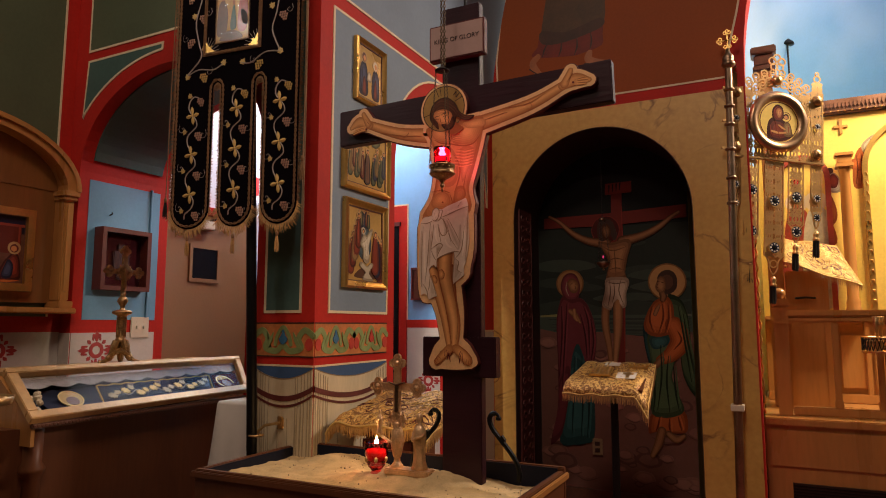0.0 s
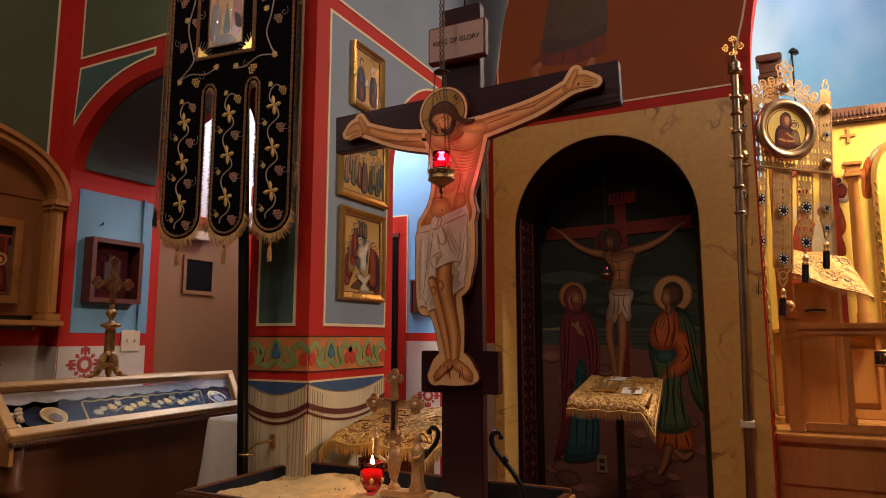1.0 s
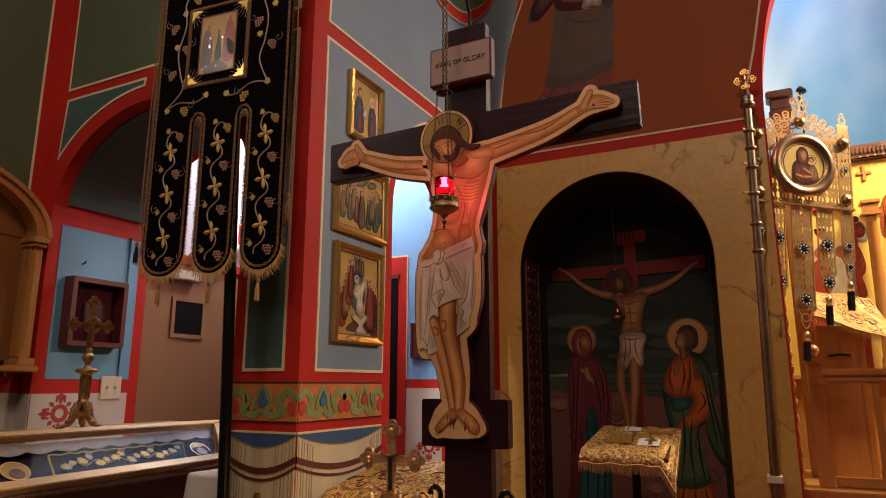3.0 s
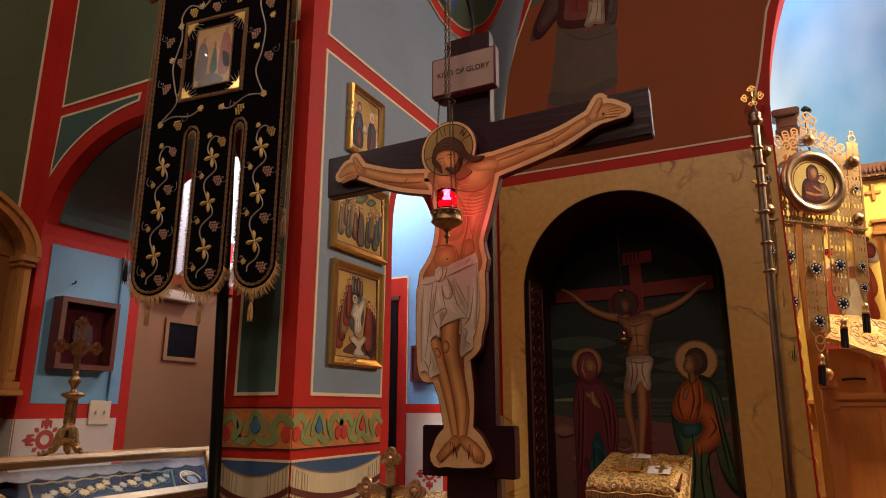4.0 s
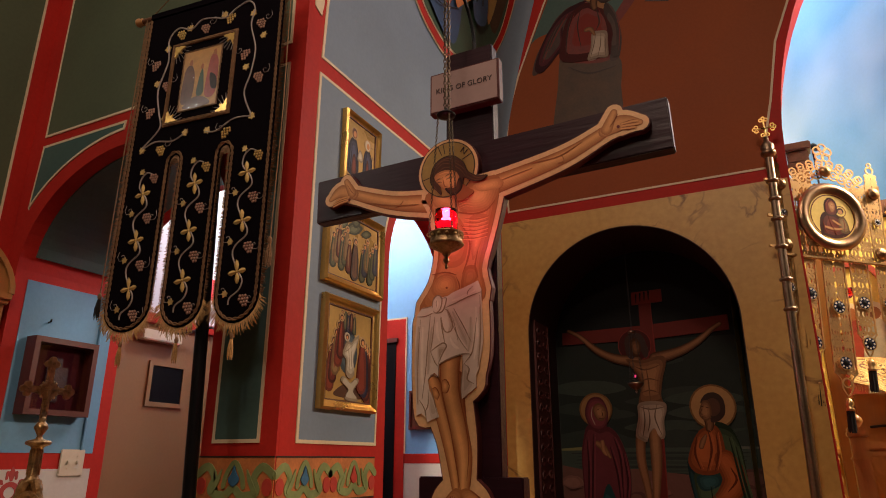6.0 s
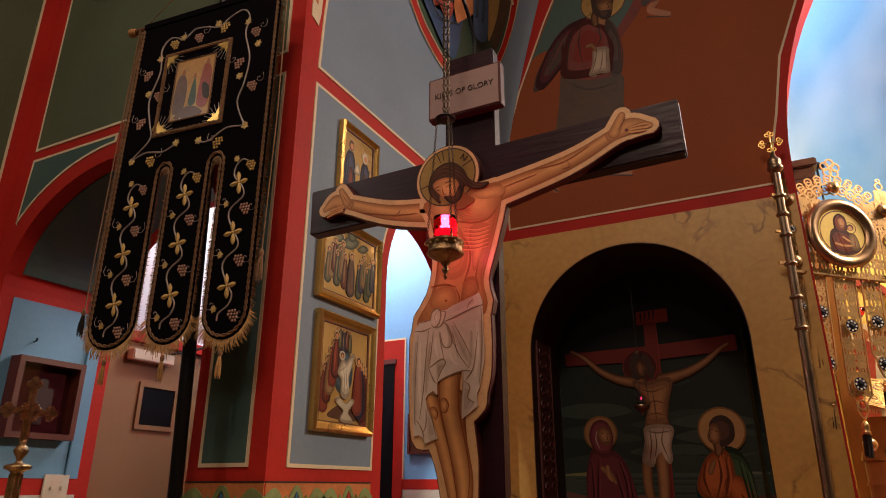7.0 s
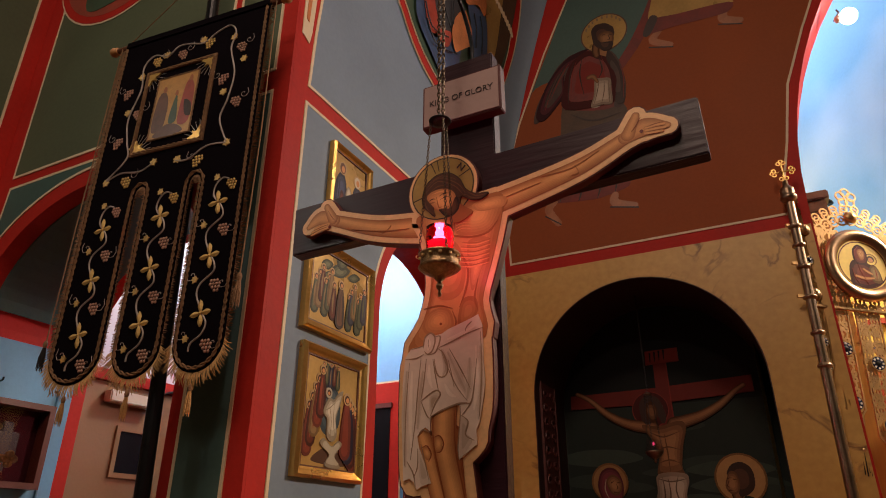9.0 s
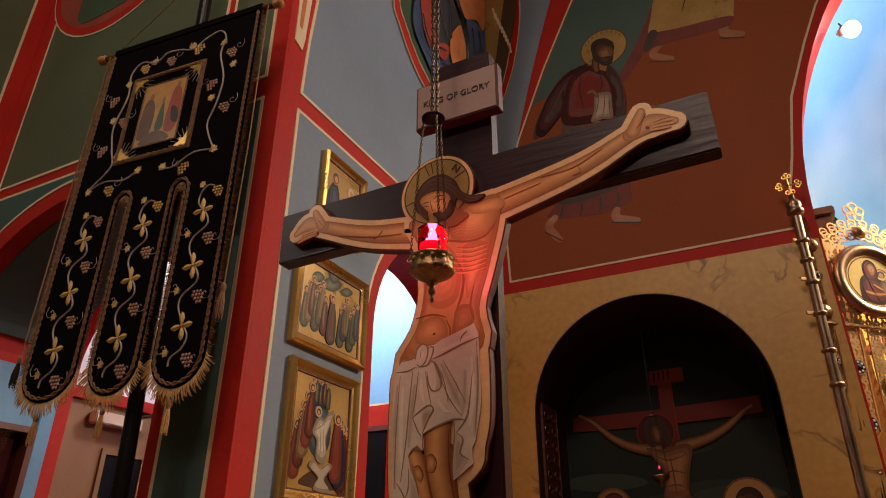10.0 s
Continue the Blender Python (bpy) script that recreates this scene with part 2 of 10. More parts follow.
def boxes(*bs, bevel=0.0):
    """Boxes (x0, x1, y0, y1, z0, z1) in one bmesh."""
    bm = bmesh.new()
    for x0, x1, y0, y1, z0, z1 in bs:
        bmesh.ops.create_cube(bm, size=1, matrix=Matrix.Translation(((x0 + x1) / 2, (y0 + y1) / 2, (z0 + z1) / 2)) @ Matrix.Diagonal((x1 - x0, y1 - y0, z1 - z0, 1)))
    if bevel:
        bmesh.ops.bevel(bm, geom=list(bm.edges), offset=bevel, segments=2, affect="EDGES")
    return bm


def lift(axis, a, b, d):
    return {"y": (a, d, b), "x": (d, a, b), "z": (a, b, d)}[axis]


def slab(pts, axis, d0, d1, bm=None):
    """A polygon, given in the plane across the axis, with thickness from d0 to d1."""
    bm = bm or bmesh.new()
    f = [bm.verts.new(lift(axis, a, b, d0)) for a, b in pts]
    g = [bm.verts.new(lift(axis, a, b, d1)) for a, b in pts]
    bm.faces.new(f)
    bm.faces.new(g[::-1])
    for i in range(len(pts)):
        j = (i + 1) % len(pts)
        bm.faces.new((f[i], f[j], g[j], g[i]))
    return bm


def band(inner, outer, axis, d0, d1, closed=False, bm=None):
    """A strip between two lines of the same count, with thickness."""
    bm = bm or bmesh.new()
    vs = [[bm.verts.new(lift(axis, a, b, d)) for a, b in line] for d in (d0, d1) for line in (inner, outer)]
    n = len(inner)
    for i in range(n if closed else n - 1):
        j = (i + 1) % n
        for p, q in ((0, 1), (1, 3), (3, 2), (2, 0)):
            bm.faces.new((vs[p][i], vs[p][j], vs[q][j], vs[q][i]))
    if not closed:
        bm.faces.new((vs[0][0], vs[1][0], vs[3][0], vs[2][0]))
        bm.faces.new((vs[0][-1], vs[2][-1], vs[3][-1], vs[1][-1]))
    return bm


def offset(pts, d):
    """A closed outline moved outward by d (counter-clockwise lines)."""
    out, n = [], len(pts)
    for i in range(n):
        p, c, q = (Vector(pts[k % n]) for k in (i - 1, i, i + 1))
        a, b = (c - p).normalized(), (q - c).normalized()
        na, nb = Vector((a.y, -a.x)), Vector((b.y, -b.x))
        m = na + nb
        m = m.normalized() if m.length > 1e-4 else na
        out.append(tuple(c + m * (d / max(0.5, m.dot(na)))))
    return out


def panel(pts, axis, d, out, fill, parent, name="painted_panel", line=0.012):
    """A painted panel on a wall, with a cream border line. out: +1 or -1, the side on which it lies."""
    p = part(name, slab(pts, axis, d, d + out * 0.003), fill, parent)
    part("border_line", band(pts, offset(pts, line if area(pts) > 0 else -line), axis, d, d + out * 0.004, True), LINE, p)
    return p


def area(pts):
    return sum(pts[i - 1][0] * pts[i][1] - pts[i][0] * pts[i - 1][1] for i in range(len(pts))) / 2


def arc(cx, cz, rx, rz, a0, a1, n=24):
    return [(cx + rx * math.cos(radians(a0 + (a1 - a0) * i / n)), cz + rz * math.sin(radians(a0 + (a1 - a0) * i / n))) for i in range(n + 1)]


def curve(ctrl, n=6, closed=False):
    """A smooth line through the points."""
    k, out = len(ctrl), []
    for i in range(k if closed else k - 1):
        p = [Vector(ctrl[j % k]) if closed else Vector(ctrl[min(max(j, 0), k - 1)]) for j in (i - 1, i, i + 1, i + 2)]
        for s in range(n):
            u = s / n
            out.append(tuple(0.5 * (2 * p[1] + (p[2] - p[0]) * u + (2 * p[0] - 5 * p[1] + 4 * p[2] - p[3]) * u * u + (3 * p[1] - p[0] - 3 * p[2] + p[3]) * u ** 3)))
    if not closed:
        out.append(tuple(ctrl[-1]))
    return out


def tube(pts, r, seg=8, bm=None, closed=False):
    """A round bar along a line; r: one radius, or one for each point."""
    bm = bm or bmesh.new()
    pts = [Vector(p) for p in pts]
    rs = r if isinstance(r, (list, tuple)) else [r] * len(pts)
    rings, up = [], None
    for i, p in enumerate(pts):
        d = (pts[(i + 1) % len(pts)] - pts[i - 1]) if closed or 0 < i < len(pts) - 1 else (pts[1] - pts[0] if i == 0 else pts[-1] - pts[-2])
        d.normalize()
        if up is None:
            up = d.orthogonal()
        up = (up - d * up.dot(d)).normalized()
        s = d.cross(up)
        rings.append([bm.verts.new(p + (up * math.cos(2 * math.pi * k / seg) + s * math.sin(2 * math.pi * k / seg)) * rs[i]) for k in range(seg)])
    for i in range(len(rings) if closed else len(rings) - 1):
        a, b = rings[i], rings[(i + 1) % len(rings)]
        for k in range(seg):
            bm.faces.new((a[k], a[(k + 1) % seg], b[(k + 1) % seg], b[k]))
    if not closed:
        bm.faces.new(rings[0][::-1])
        bm.faces.new(rings[-1])
    return bm


def lathe(prof, at=(0, 0, 0), seg=20, bm=None):
    """A turned piece: (radius, height) from the bottom up."""
    bm = bm or bmesh.new()
    rings = [[bm.verts.new((at[0] + max(r, 1e-4) * math.cos(2 * math.pi * k / seg), at[1] + max(r, 1e-4) * math.sin(2 * math.pi * k / seg), at[2] + z)) for k in range(seg)] for r, z in prof]
    for a, b in zip(rings, rings[1:]):
        for k in range(seg):
            bm.faces.new((a[k], a[(k + 1) % seg], b[(k + 1) % seg], b[k]))
    bm.faces.new(rings[0][::-1])
    bm.faces.new(rings[-1])
    return bm


def move(bm, m):
    bmesh.ops.transform(bm, matrix=m, verts=bm.verts)
    return bm


def setting(name, bm, material, label, category="wall"):
    return tagged(part(name, bm, material), label, category, "", "structure")



def ribbon(pts, widths, axis, d0, d1, bm=None, n=5):
    """A painted stroke of changing width along a smooth line, with rounded ends."""
    line = curve(pts, n)
    ws = curve([(w, 0) for w in widths], n) if len(widths) == len(pts) else [(widths[0], 0)] * len(line)
    lo, hi = [], []
    for i, p in enumerate(line):
        q, r = Vector(line[max(i - 1, 0)]), Vector(line[min(i + 1, len(line) - 1)])
        t = (r - q).normalized()
        w = ws[i][0] / 2
        lo.append((p[0] - t.y * w, p[1] + t.x * w))
        hi.append((p[0] + t.y * w, p[1] - t.x * w))
    def cap(p, q, w):
        c, a = Vector(p), (Vector(p) - Vector(q)).normalized()
        s = Vector((-a.y, a.x))
        return [tuple(c + (a * math.sin(u) + s * math.cos(u)) * w) for u in (0.5, 1.05, 1.57, 2.1, 2.64)]
    out = hi + cap(line[-1], line[-2], ws[-1][0] / 2)[::-1] + lo[::-1] + cap(line[0], line[1], ws[0][0] / 2)[::-1]
    return slab(out, axis, d0, d1, bm)


def disk(cx, cz, r, axis, d0, d1, bm=None, n=28, rz=None):
    return slab(arc(cx, cz, r, rz or r, 0, 360 - 360 / n, n - 1), axis, d0, d1, bm)


def ring(cx, cz, r, w, axis, d0, d1, bm=None, n=28):
    return band(arc(cx, cz, r - w / 2, r - w / 2, 0, 360 - 360 / n, n - 1), arc(cx, cz, r + w / 2, r + w / 2, 0, 360 - 360 / n, n - 1), axis, d0, d1, True, bm)


def rect(a0, b0, a1, b1):
    return [(a0, b0), (a1, b0), (a1, b1), (a0, b1)]


def blob(ctrl, axis, d0, d1, n=5):
    """A soft closed shape through a few points."""
    return slab(curve(ctrl, n, True), axis, d0, d1)


def writing(text, height, m, material, parent, name="lettering"):
    c = bpy.data.curves.new(name, "FONT")
    c.body, c.size, c.align_x, c.align_y, c.extrude = text, height, "CENTER", "CENTER", 0.0008
    tmp = new("lettering_source", c)
    me = bpy.data.meshes.new_from_object(tmp.evaluated_get(bpy.context.evaluated_depsgraph_get()))
    bpy.data.objects.remove(tmp)
    me.materials.clear()
    me.materials.append(material)
    ob = new(name, me)
    ob.matrix_world = m
    ob.parent = parent
    return ob


# ---------- the building ----------
XW, YF, YN, XL, XJ = -1.71, 2.24, 4.2, -3.4, -3.31
TOP = 6.2
floor = setting("floor", boxes((-6, 4, -4, 9, -0.2, 0)), FLOORM, "dark red carpeted church floor", "floor")
# ceiling, south and east walls are unseen, added to close the lit nave
ceiling = setting("ceiling", boxes((-6, 4, -4, 4.2, TOP, TOP + 0.2)), CEILM, "unseen ceiling added over the nave", "ceiling")
setting("wall_south", boxes((-3.6, 4, -4.2, -4, 0, TOP)), OLIVE, "unseen olive wall added behind the nave")
setting("wall_east", boxes((4, 4.2, -4, 9, 0, TOP)), OLIVE, "unseen olive wall added beside the nave")

# niche wall, with the niche and the great arch to the sanctuary
NX0, NX1, NS = -1.553, -0.397, 1.95
niche_arch = arc((NX0 + NX1) / 2, NS, (NX1 - NX0) / 2, 0.585, 180, 0, 32)
great = [(-0.075, 0), (-0.075, 2.78)] + arc(1.96, 2.78, 2.035, 2.25, 180, 0, 40)[1:] + [(3.995, 0)]
outline = [(-2.0, 0), (-2.0, TOP), (3.999, TOP), (3.999, 0)] + great[::-1] + [(NX1, 0)] + niche_arch[::-1] + [(NX0, 0)]
wall_niche = setting("wall_niche", slab(outline, "y", YN, YN + 0.22), RED, "red painted wall with an arched niche and a great arch")
marb = [(-1.704, 0), (-1.704, 2.665), (-0.085, 2.665), (-0.085, 0), (NX1 + 0.0, 0)] + niche_arch[::-1] + [(NX0, 0)]
part("marble_panel", slab(marb, "y", YN - 0.004, YN - 0.0005), MARBLE, wall_niche, "ochre painted marble round the niche")
left_edge = [(-1.645, 2.745), (-1.66, 3.1), (-1.62, 3.45), (-1.545, 3.7), (-1.345, 4.2), (-1.11, 4.7), (-0.75, 5.3), (-0.4, 5.75)]
right_edge = [(-0.17, 2.745), (-0.165, 2.9), (-0.105, 3.14), (-0.035, 3.49), (0.099, 3.82), (0.2, 4.04), (0.42, 4.4), (0.8, 4.8), (1.4, 5.12), (2.2, 5.28), (2.2, 5.75)]
panel(right_edge + left_edge[::-1], "y", YN, -1, BROWN, wall_niche, "mural_ground")
niche_back = setting("niche_back", boxes((-1.66, -0.29, 4.72, 4.8, 0, 2.7)), MURALSKY, "dark mural at the back of the arched niche", "mural")
# reveal and lining are near-black: the niche's shade is put into their colour
niche_side = setting("niche_reveal", slab([(NX0, 0)] + niche_arch + [(NX1, 0), (NX1 + 0.1, 0), (NX1 + 0.1, 2.65), (NX0 - 0.1, 2.65), (NX0 - 0.1, 0)], "y", YN + 0.22, 4.72), DARKWOOD, "niche reveal, near-black for the shade inside the arch")

# carved lining, its base colour lowered in place of the unlit arch top
part("niche_lining", band([(NX0 + 0.005, 0.0)] + arc((NX0 + NX1) / 2, NS, (NX1 - NX0) / 2 - 0.005, 0.58, 180, 0, 32) + [(NX1 - 0.005, 0.0)], [(NX0 + 0.001, 0.0)] + arc((NX0 + NX1) / 2, NS, (NX1 - NX0) / 2 - 0.001, 0.584, 180, 0, 32) + [(NX1 - 0.001, 0.0)], "y", YN - 0.003, 4.718), mat("shaded_carved_reveal", (0.030, 0.010, 0.009), 0.6, 0, 0.5, 22, 90, 0.5), niche_side)

# wall of icons with the arched doorway to the side room
AY0, AY1, AS = 2.87, 4.03, 2.05
door_arch = arc((AY0 + AY1) / 2, AS, (AY1 - AY0) / 2, 0.55, 180, 0, 28)
wall_icons = setting("wall_icons", slab([(YF, 0), (YF, TOP), (YN, TOP), (YN, 0), (AY1, 0)] + door_arch[::-1] + [(AY0, 0)], "x", XW, XW - 0.32), RED, "red and grey-blue painted wall with an arched doorway")
arch_out = arc((AY0 + AY1) / 2, AS, 0.645, 0.63, 180, 0, 28)
panel([(2.33, 1.31), (2.33, 2.68), (4.1, 2.68), (4.1, 2.05)] + arch_out[::-1] + [(2.79, 1.31)], "x", XW, 1, GREY, wall_icons)
panel([(2.335, 2.77), (2.345, 3.0), (2.37, 3.3), (2.48, 4.0), (2.75, 5.0), (3.0, 5.5), (4.19, 5.5), (4.19, 2.77)], "x", XW, 1, GREY, wall_icons)

part("dado", boxes((XW, XW + 0.004, AY1, YN - 0.005, 0, 1.2)), PLASTER, wall_icons)
part("dado_line", boxes((XW, XW + 0.005, AY1, YN - 0.006, 1.2005, 1.212)), LINE, wall_icons)

# front arch over the passage on the other side of the pillar
FX0, FX1, FS, FXC = XJ, -2.03, 2.08, -2.67
front_arch = arc(FXC, FS, 0.64, 0.49, 180, 0, 28)
wall_front = setting("wall_front", slab([(XL - 0.3, 0), (XL - 0.3, TOP), (XW - 0.32, TOP), (XW - 0.32, 0), (FX1, 0)] + front_arch[::-1] + [(FX0, 0)], "y", YF, 2.83), RED, "red and green painted wall with a wide arch")
pillar = setting("pillar_face", boxes((XW - 0.32, XW, YF - 0.012, YF - 0.0005, 0, TOP)), RED, "red painted face of the corner pillar", "pillar")
panel(rect(-1.97, 1.31, -1.79, 2.69), "y", YF - 0.012, -1, TEAL, pillar)
panel(rect(-1.99, 2.80, -1.79, 5.5), "y", YF - 0.012, -1, OLIVE, pillar)
panel([(-3.307, 2.36), (-3.28, 2.675), (-2.72, 2.675)] + arc(FXC, FS, 0.755, 0.575, 94, 149, 14), "y", YF, -1, TEAL, wall_front)
panel(rect(-3.28, 2.745, -2.06, 5.5), "y", YF, -1, OLIVE, wall_front)
soffit = part("soffit_panel", band(arc(FXC, FS, 0.6385, 0.4885, 172, 8, 28), arc(FXC, FS, 0.630, 0.480, 172, 8, 28), "y", YF + 0.07, 2.76), TEAL, wall_front)
wall_left = setting("wall_left", boxes((XL - 0.3, XL, -4, YF, 0, TOP)), OLIVE, "olive painted side wall")
part("corner_band", boxes((XL, XL + 0.004, 2.17, YF - 0.001, 1.29, TOP)), RED, wall_left)
part("border_line", boxes((XL, XL + 0.005, 2.16, 2.17, 1.29, TOP)), LINE, wall_left)
part("dado_band", boxes((XL, XL + 0.004, 0.2, YF - 0.001, 1.21, 1.29)), RED, wall_left)
part("dado", boxes((XL, XL + 0.003, 0.2, YF - 0.001, 0, 1.21)), PLASTER, wall_left)
# the reveal of the front arch, with blue field and pale dado
part("reveal_field", boxes((XJ, XJ + 0.003, 2.30, 2.765, 1.275, 2.04)), BLUE, wall_front, "light blue painted reveal")
part("face_dado", boxes((XL + 0.004, XJ + 0.0028, YF - 0.004, YF - 0.0005, 0, 1.205)), PLASTER, wall_front)
part("reveal_dado", boxes((XJ, XJ + 0.003, 2.245, 2.765, 0, 1.205)), PLASTER, wall_front)
part("conduit", tube([(XJ + 0.008, 2.70, 1.29), (XJ + 0.008, 2.70, 2.05)], 0.007, 8), BLUE, wall_front)


def stencil(name, parent, axis, d, a, b, s, out):
    """A diamond-shaped stencilled rosette of petals round a ring."""
    bm = ring(a, b, 0.16 * s, 0.10 * s, axis, d, d + out * 0.002)
    for k in range(8):
        u = math.pi / 4 * k
        far = 0.5 if k % 2 == 0 else 0.36
        w = 0.13 * s if k % 2 == 0 else 0.10 * s
        p, q = (a + 0.25 * s * math.cos(u), b + 0.25 * s * math.sin(u)), (a + far * s * math.cos(u), b + far * s * math.sin(u))
        ribbon([p, ((p[0] + q[0]) / 2, (p[1] + q[1]) / 2), q], [w * 0.5, w, w * 0.15], axis, d, d + out * 0.002, bm, 3)
        for g in (-0.22, 0.22):
            if k % 2 == 0:
                c = (a + 0.40 * s * math.cos(u + g), b + 0.40 * s * math.sin(u + g))
                e = (a + 0.29 * s * math.cos(u + g * 1.6), b + 0.29 * s * math.sin(u + g * 1.6))
                ribbon([e, c], [0.05 * s, 0.07 * s], axis, d, d + out * 0.002, bm, 2)
    return part(name, bm, MOTIF, parent, "dark red stencilled rosette")


stencil("rosette", wall_front, "x", XJ + 0.003, 2.395, 1.11, 0.21, 1)
stencil("rosette", wall_left, "x", XL + 0.003, 1.93, 1.12, 0.19, 1)
stencil("rosette", wall_left, "x", XL + 0.003, 1.45, 1.12, 0.19, 1)


def frieze(parent, axis, d, out, a0, a1, units, reach):
    """Painted frieze with scrolls over a painted hanging curtain with swags."""
    w = (a1 - a0) / units
    def dd(k):
        return d + out * 0.0012 * k
    part("frieze_ground", slab(rect(a0, 1.117, a1, 1.253), axis, d, dd(2)), ORANGE, parent)
    part("frieze_edge", slab(rect(a0, 1.253, a1, 1.258), axis, d, dd(3)), INK, parent)
    part("frieze_edge", slab(rect(a0, 1.112, a1, 1.117), axis, d, dd(3)), INK, parent)
    for k in range(units):
        c = a0 + (k + 0.5) * w
        bm = ribbon([(c - 0.5 * w, 1.20), (c - 0.36 * w, 1.225), (c - 0.26 * w, 1.19), (c - 0.30 * w, 1.15), (c - 0.12 * w, 1.137), (c, 1.16), (c + 0.12 * w, 1.137), (c + 0.30 * w, 1.15), (c + 0.26 * w, 1.19), (c + 0.36 * w, 1.225), (c + 0.5 * w, 1.20)], [0.026], axis, d, dd(4), None, 5)
        part("scroll", bm, GREEN, parent)
        bm = ribbon([(c - 0.13 * w, 1.165), (c - 0.10 * w, 1.20), (c, 1.238), (c + 0.10 * w, 1.20), (c + 0.13 * w, 1.165)], [0.017], axis, d, dd(5), None, 5)
        part("palmette", bm, GREEN, parent)
        bm = blob([(c, 1.165), (c + 0.07 * w, 1.185), (c + 0.03 * w, 1.205), (c, 1.228), (c - 0.03 * w, 1.205), (c - 0.07 * w, 1.185)], axis, d, dd(6))
        part("bud", bm, FRBLUE if k % 2 == 0 else FRRED, parent)
        for s in (-1, 1):
            part("bud", disk(c + s * 0.43 * w, 1.165, 0.02, axis, d, dd(4.5), None, 16, 0.026), FRRED, parent)
            part("leaflet", ribbon([(c + s * 0.28 * w, 1.15), (c + s * 0.21 * w, 1.185), (c + s * 0.17 * w, 1.215)], [0.018, 0.016, 0.004], axis, d, dd(5.5 + 0.2 * s), None, 4), GREEN, parent)
    part("white_line", slab(rect(a0, 1.072, a1, 1.080), axis, d, dd(3)), LINE, parent)
    part("swag_ground", slab(rect(a0, 0.95, a1, 1.072), axis, d, dd(2)), DEEPBLUE, parent)
    sw = [a0 + (a1 - a0) * i / 24 for i in range(25)]
    def dip(a, top, deep):
        u = (a - a0) / (a1 - a0)
        return top - deep * 4 * u * (1 - u)
    top = [(a, dip(a, 1.068, 0.045)) for a in sw]
    part("curtain", slab(top + [(a1, 0.02), (a0, 0.02)], axis, d, dd(4)), DRAPE, parent, "cream curtain painted on the plaster")
    part("curtain_edge", band([(a, b - 0.004) for a, b in top], top, axis, d, dd(5)), FOLD, parent)
    for z, h, dz in ((0.995, 0.022, 0.045), (0.962, 0.010, 0.05)):
        line = [(a, dip(a, z, dz)) for a in sw]
        part("swag_stripe", band([(a, b - h) for a, b in line], line, axis, d, dd(6)), MAROON, parent)
    rnd = random.Random(int(reach))
    bm = bmesh.new()
    for side in (a0, a1):
        for i in range(6):
            s = 1 if side == a0 else -1
            a = side + s * (0.006 + i * 0.016 + 0.006 * rnd.random())
            ribbon([(a, 1.055 - i * 0.006), (a + s * 0.006 * rnd.random(), 0.75), (a + s * (0.01 + 0.02 * rnd.random()), 0.05)], [0.003, 0.0035 + 0.003 * rnd.random(), 0.009], axis, d, dd(5 + i % 2 * 0.5 + 0.25 * (side == a1)), bm, 3)
    for i in range(4):
        a = a0 + (a1 - a0) * (0.26 + 0.15 * i + 0.05 * rnd.random())
        ribbon([(a, 0.86 - 0.03 * rnd.random()), (a + 0.02 * (rnd.random() - 0.5), 0.5), (a + 0.03 * (rnd.random() - 0.5), 0.05)], [0.002, 0.005, 0.011], axis, d, dd(5.1 + 0.05 * i), bm, 3)
    part("curtain_folds", bm, CURTFOLD, parent)


frieze(wall_icons, "x", XW, 1, YF - 0.008, 2.80, 2, 3)
frieze(pillar, "y", YF - 0.012, -1, XW - 0.32, XW, 1, 5)
part("corner_ornament", slab([(2.262, 2.96), (2.305, 2.94), (2.315, 3.0), (2.34, 3.5), (2.43, 4.2), (2.255, 4.2)], "x", XW, XW + 0.004), LINE, wall_icons)
part("ornament_tongue", slab([(2.275, 3.04), (2.29, 3.03), (2.31, 3.5), (2.39, 4.2), (2.35, 4.2), (2.275, 3.5)], "x", XW, XW + 0.006), ORANGE, wall_icons)

# curved corner under the vault, between the two walls, with a roundel
def corner_radius(z):
    return 0.30 * max(0.0, z - 2.9) ** 1.35 * 0.62 + 0.01


def on_corner(s, z, inset=0.0):
    """A place on the curved corner: s from 0 to 1 round the hollow, below 0 in metres along the wall."""
    r = corner_radius(z)
    if s < 0:
        return (XW + 0.004 + inset, YN - 4 * r + s, z)
    a = math.pi / 2 * s
    return (XW + 0.004 + r - (r - inset) * math.cos(a), YN - 0.004 - 4 * r + (4 * r - inset) * math.sin(a), z)


bm = bmesh.new()
grid = [[bm.verts.new(on_corner(i / 16, 2.9 + 2.8 * j / 24)) for i in range(17)] for j in range(25)]
for j in range(24):
    for i in range(16):
        bm.faces.new((grid[j][i], grid[j][i + 1], grid[j + 1][i + 1], grid[j + 1][i]))
pend = setting("curved_corner", bm, GREY, "grey-blue curved corner below the vault")
smooth(pend)


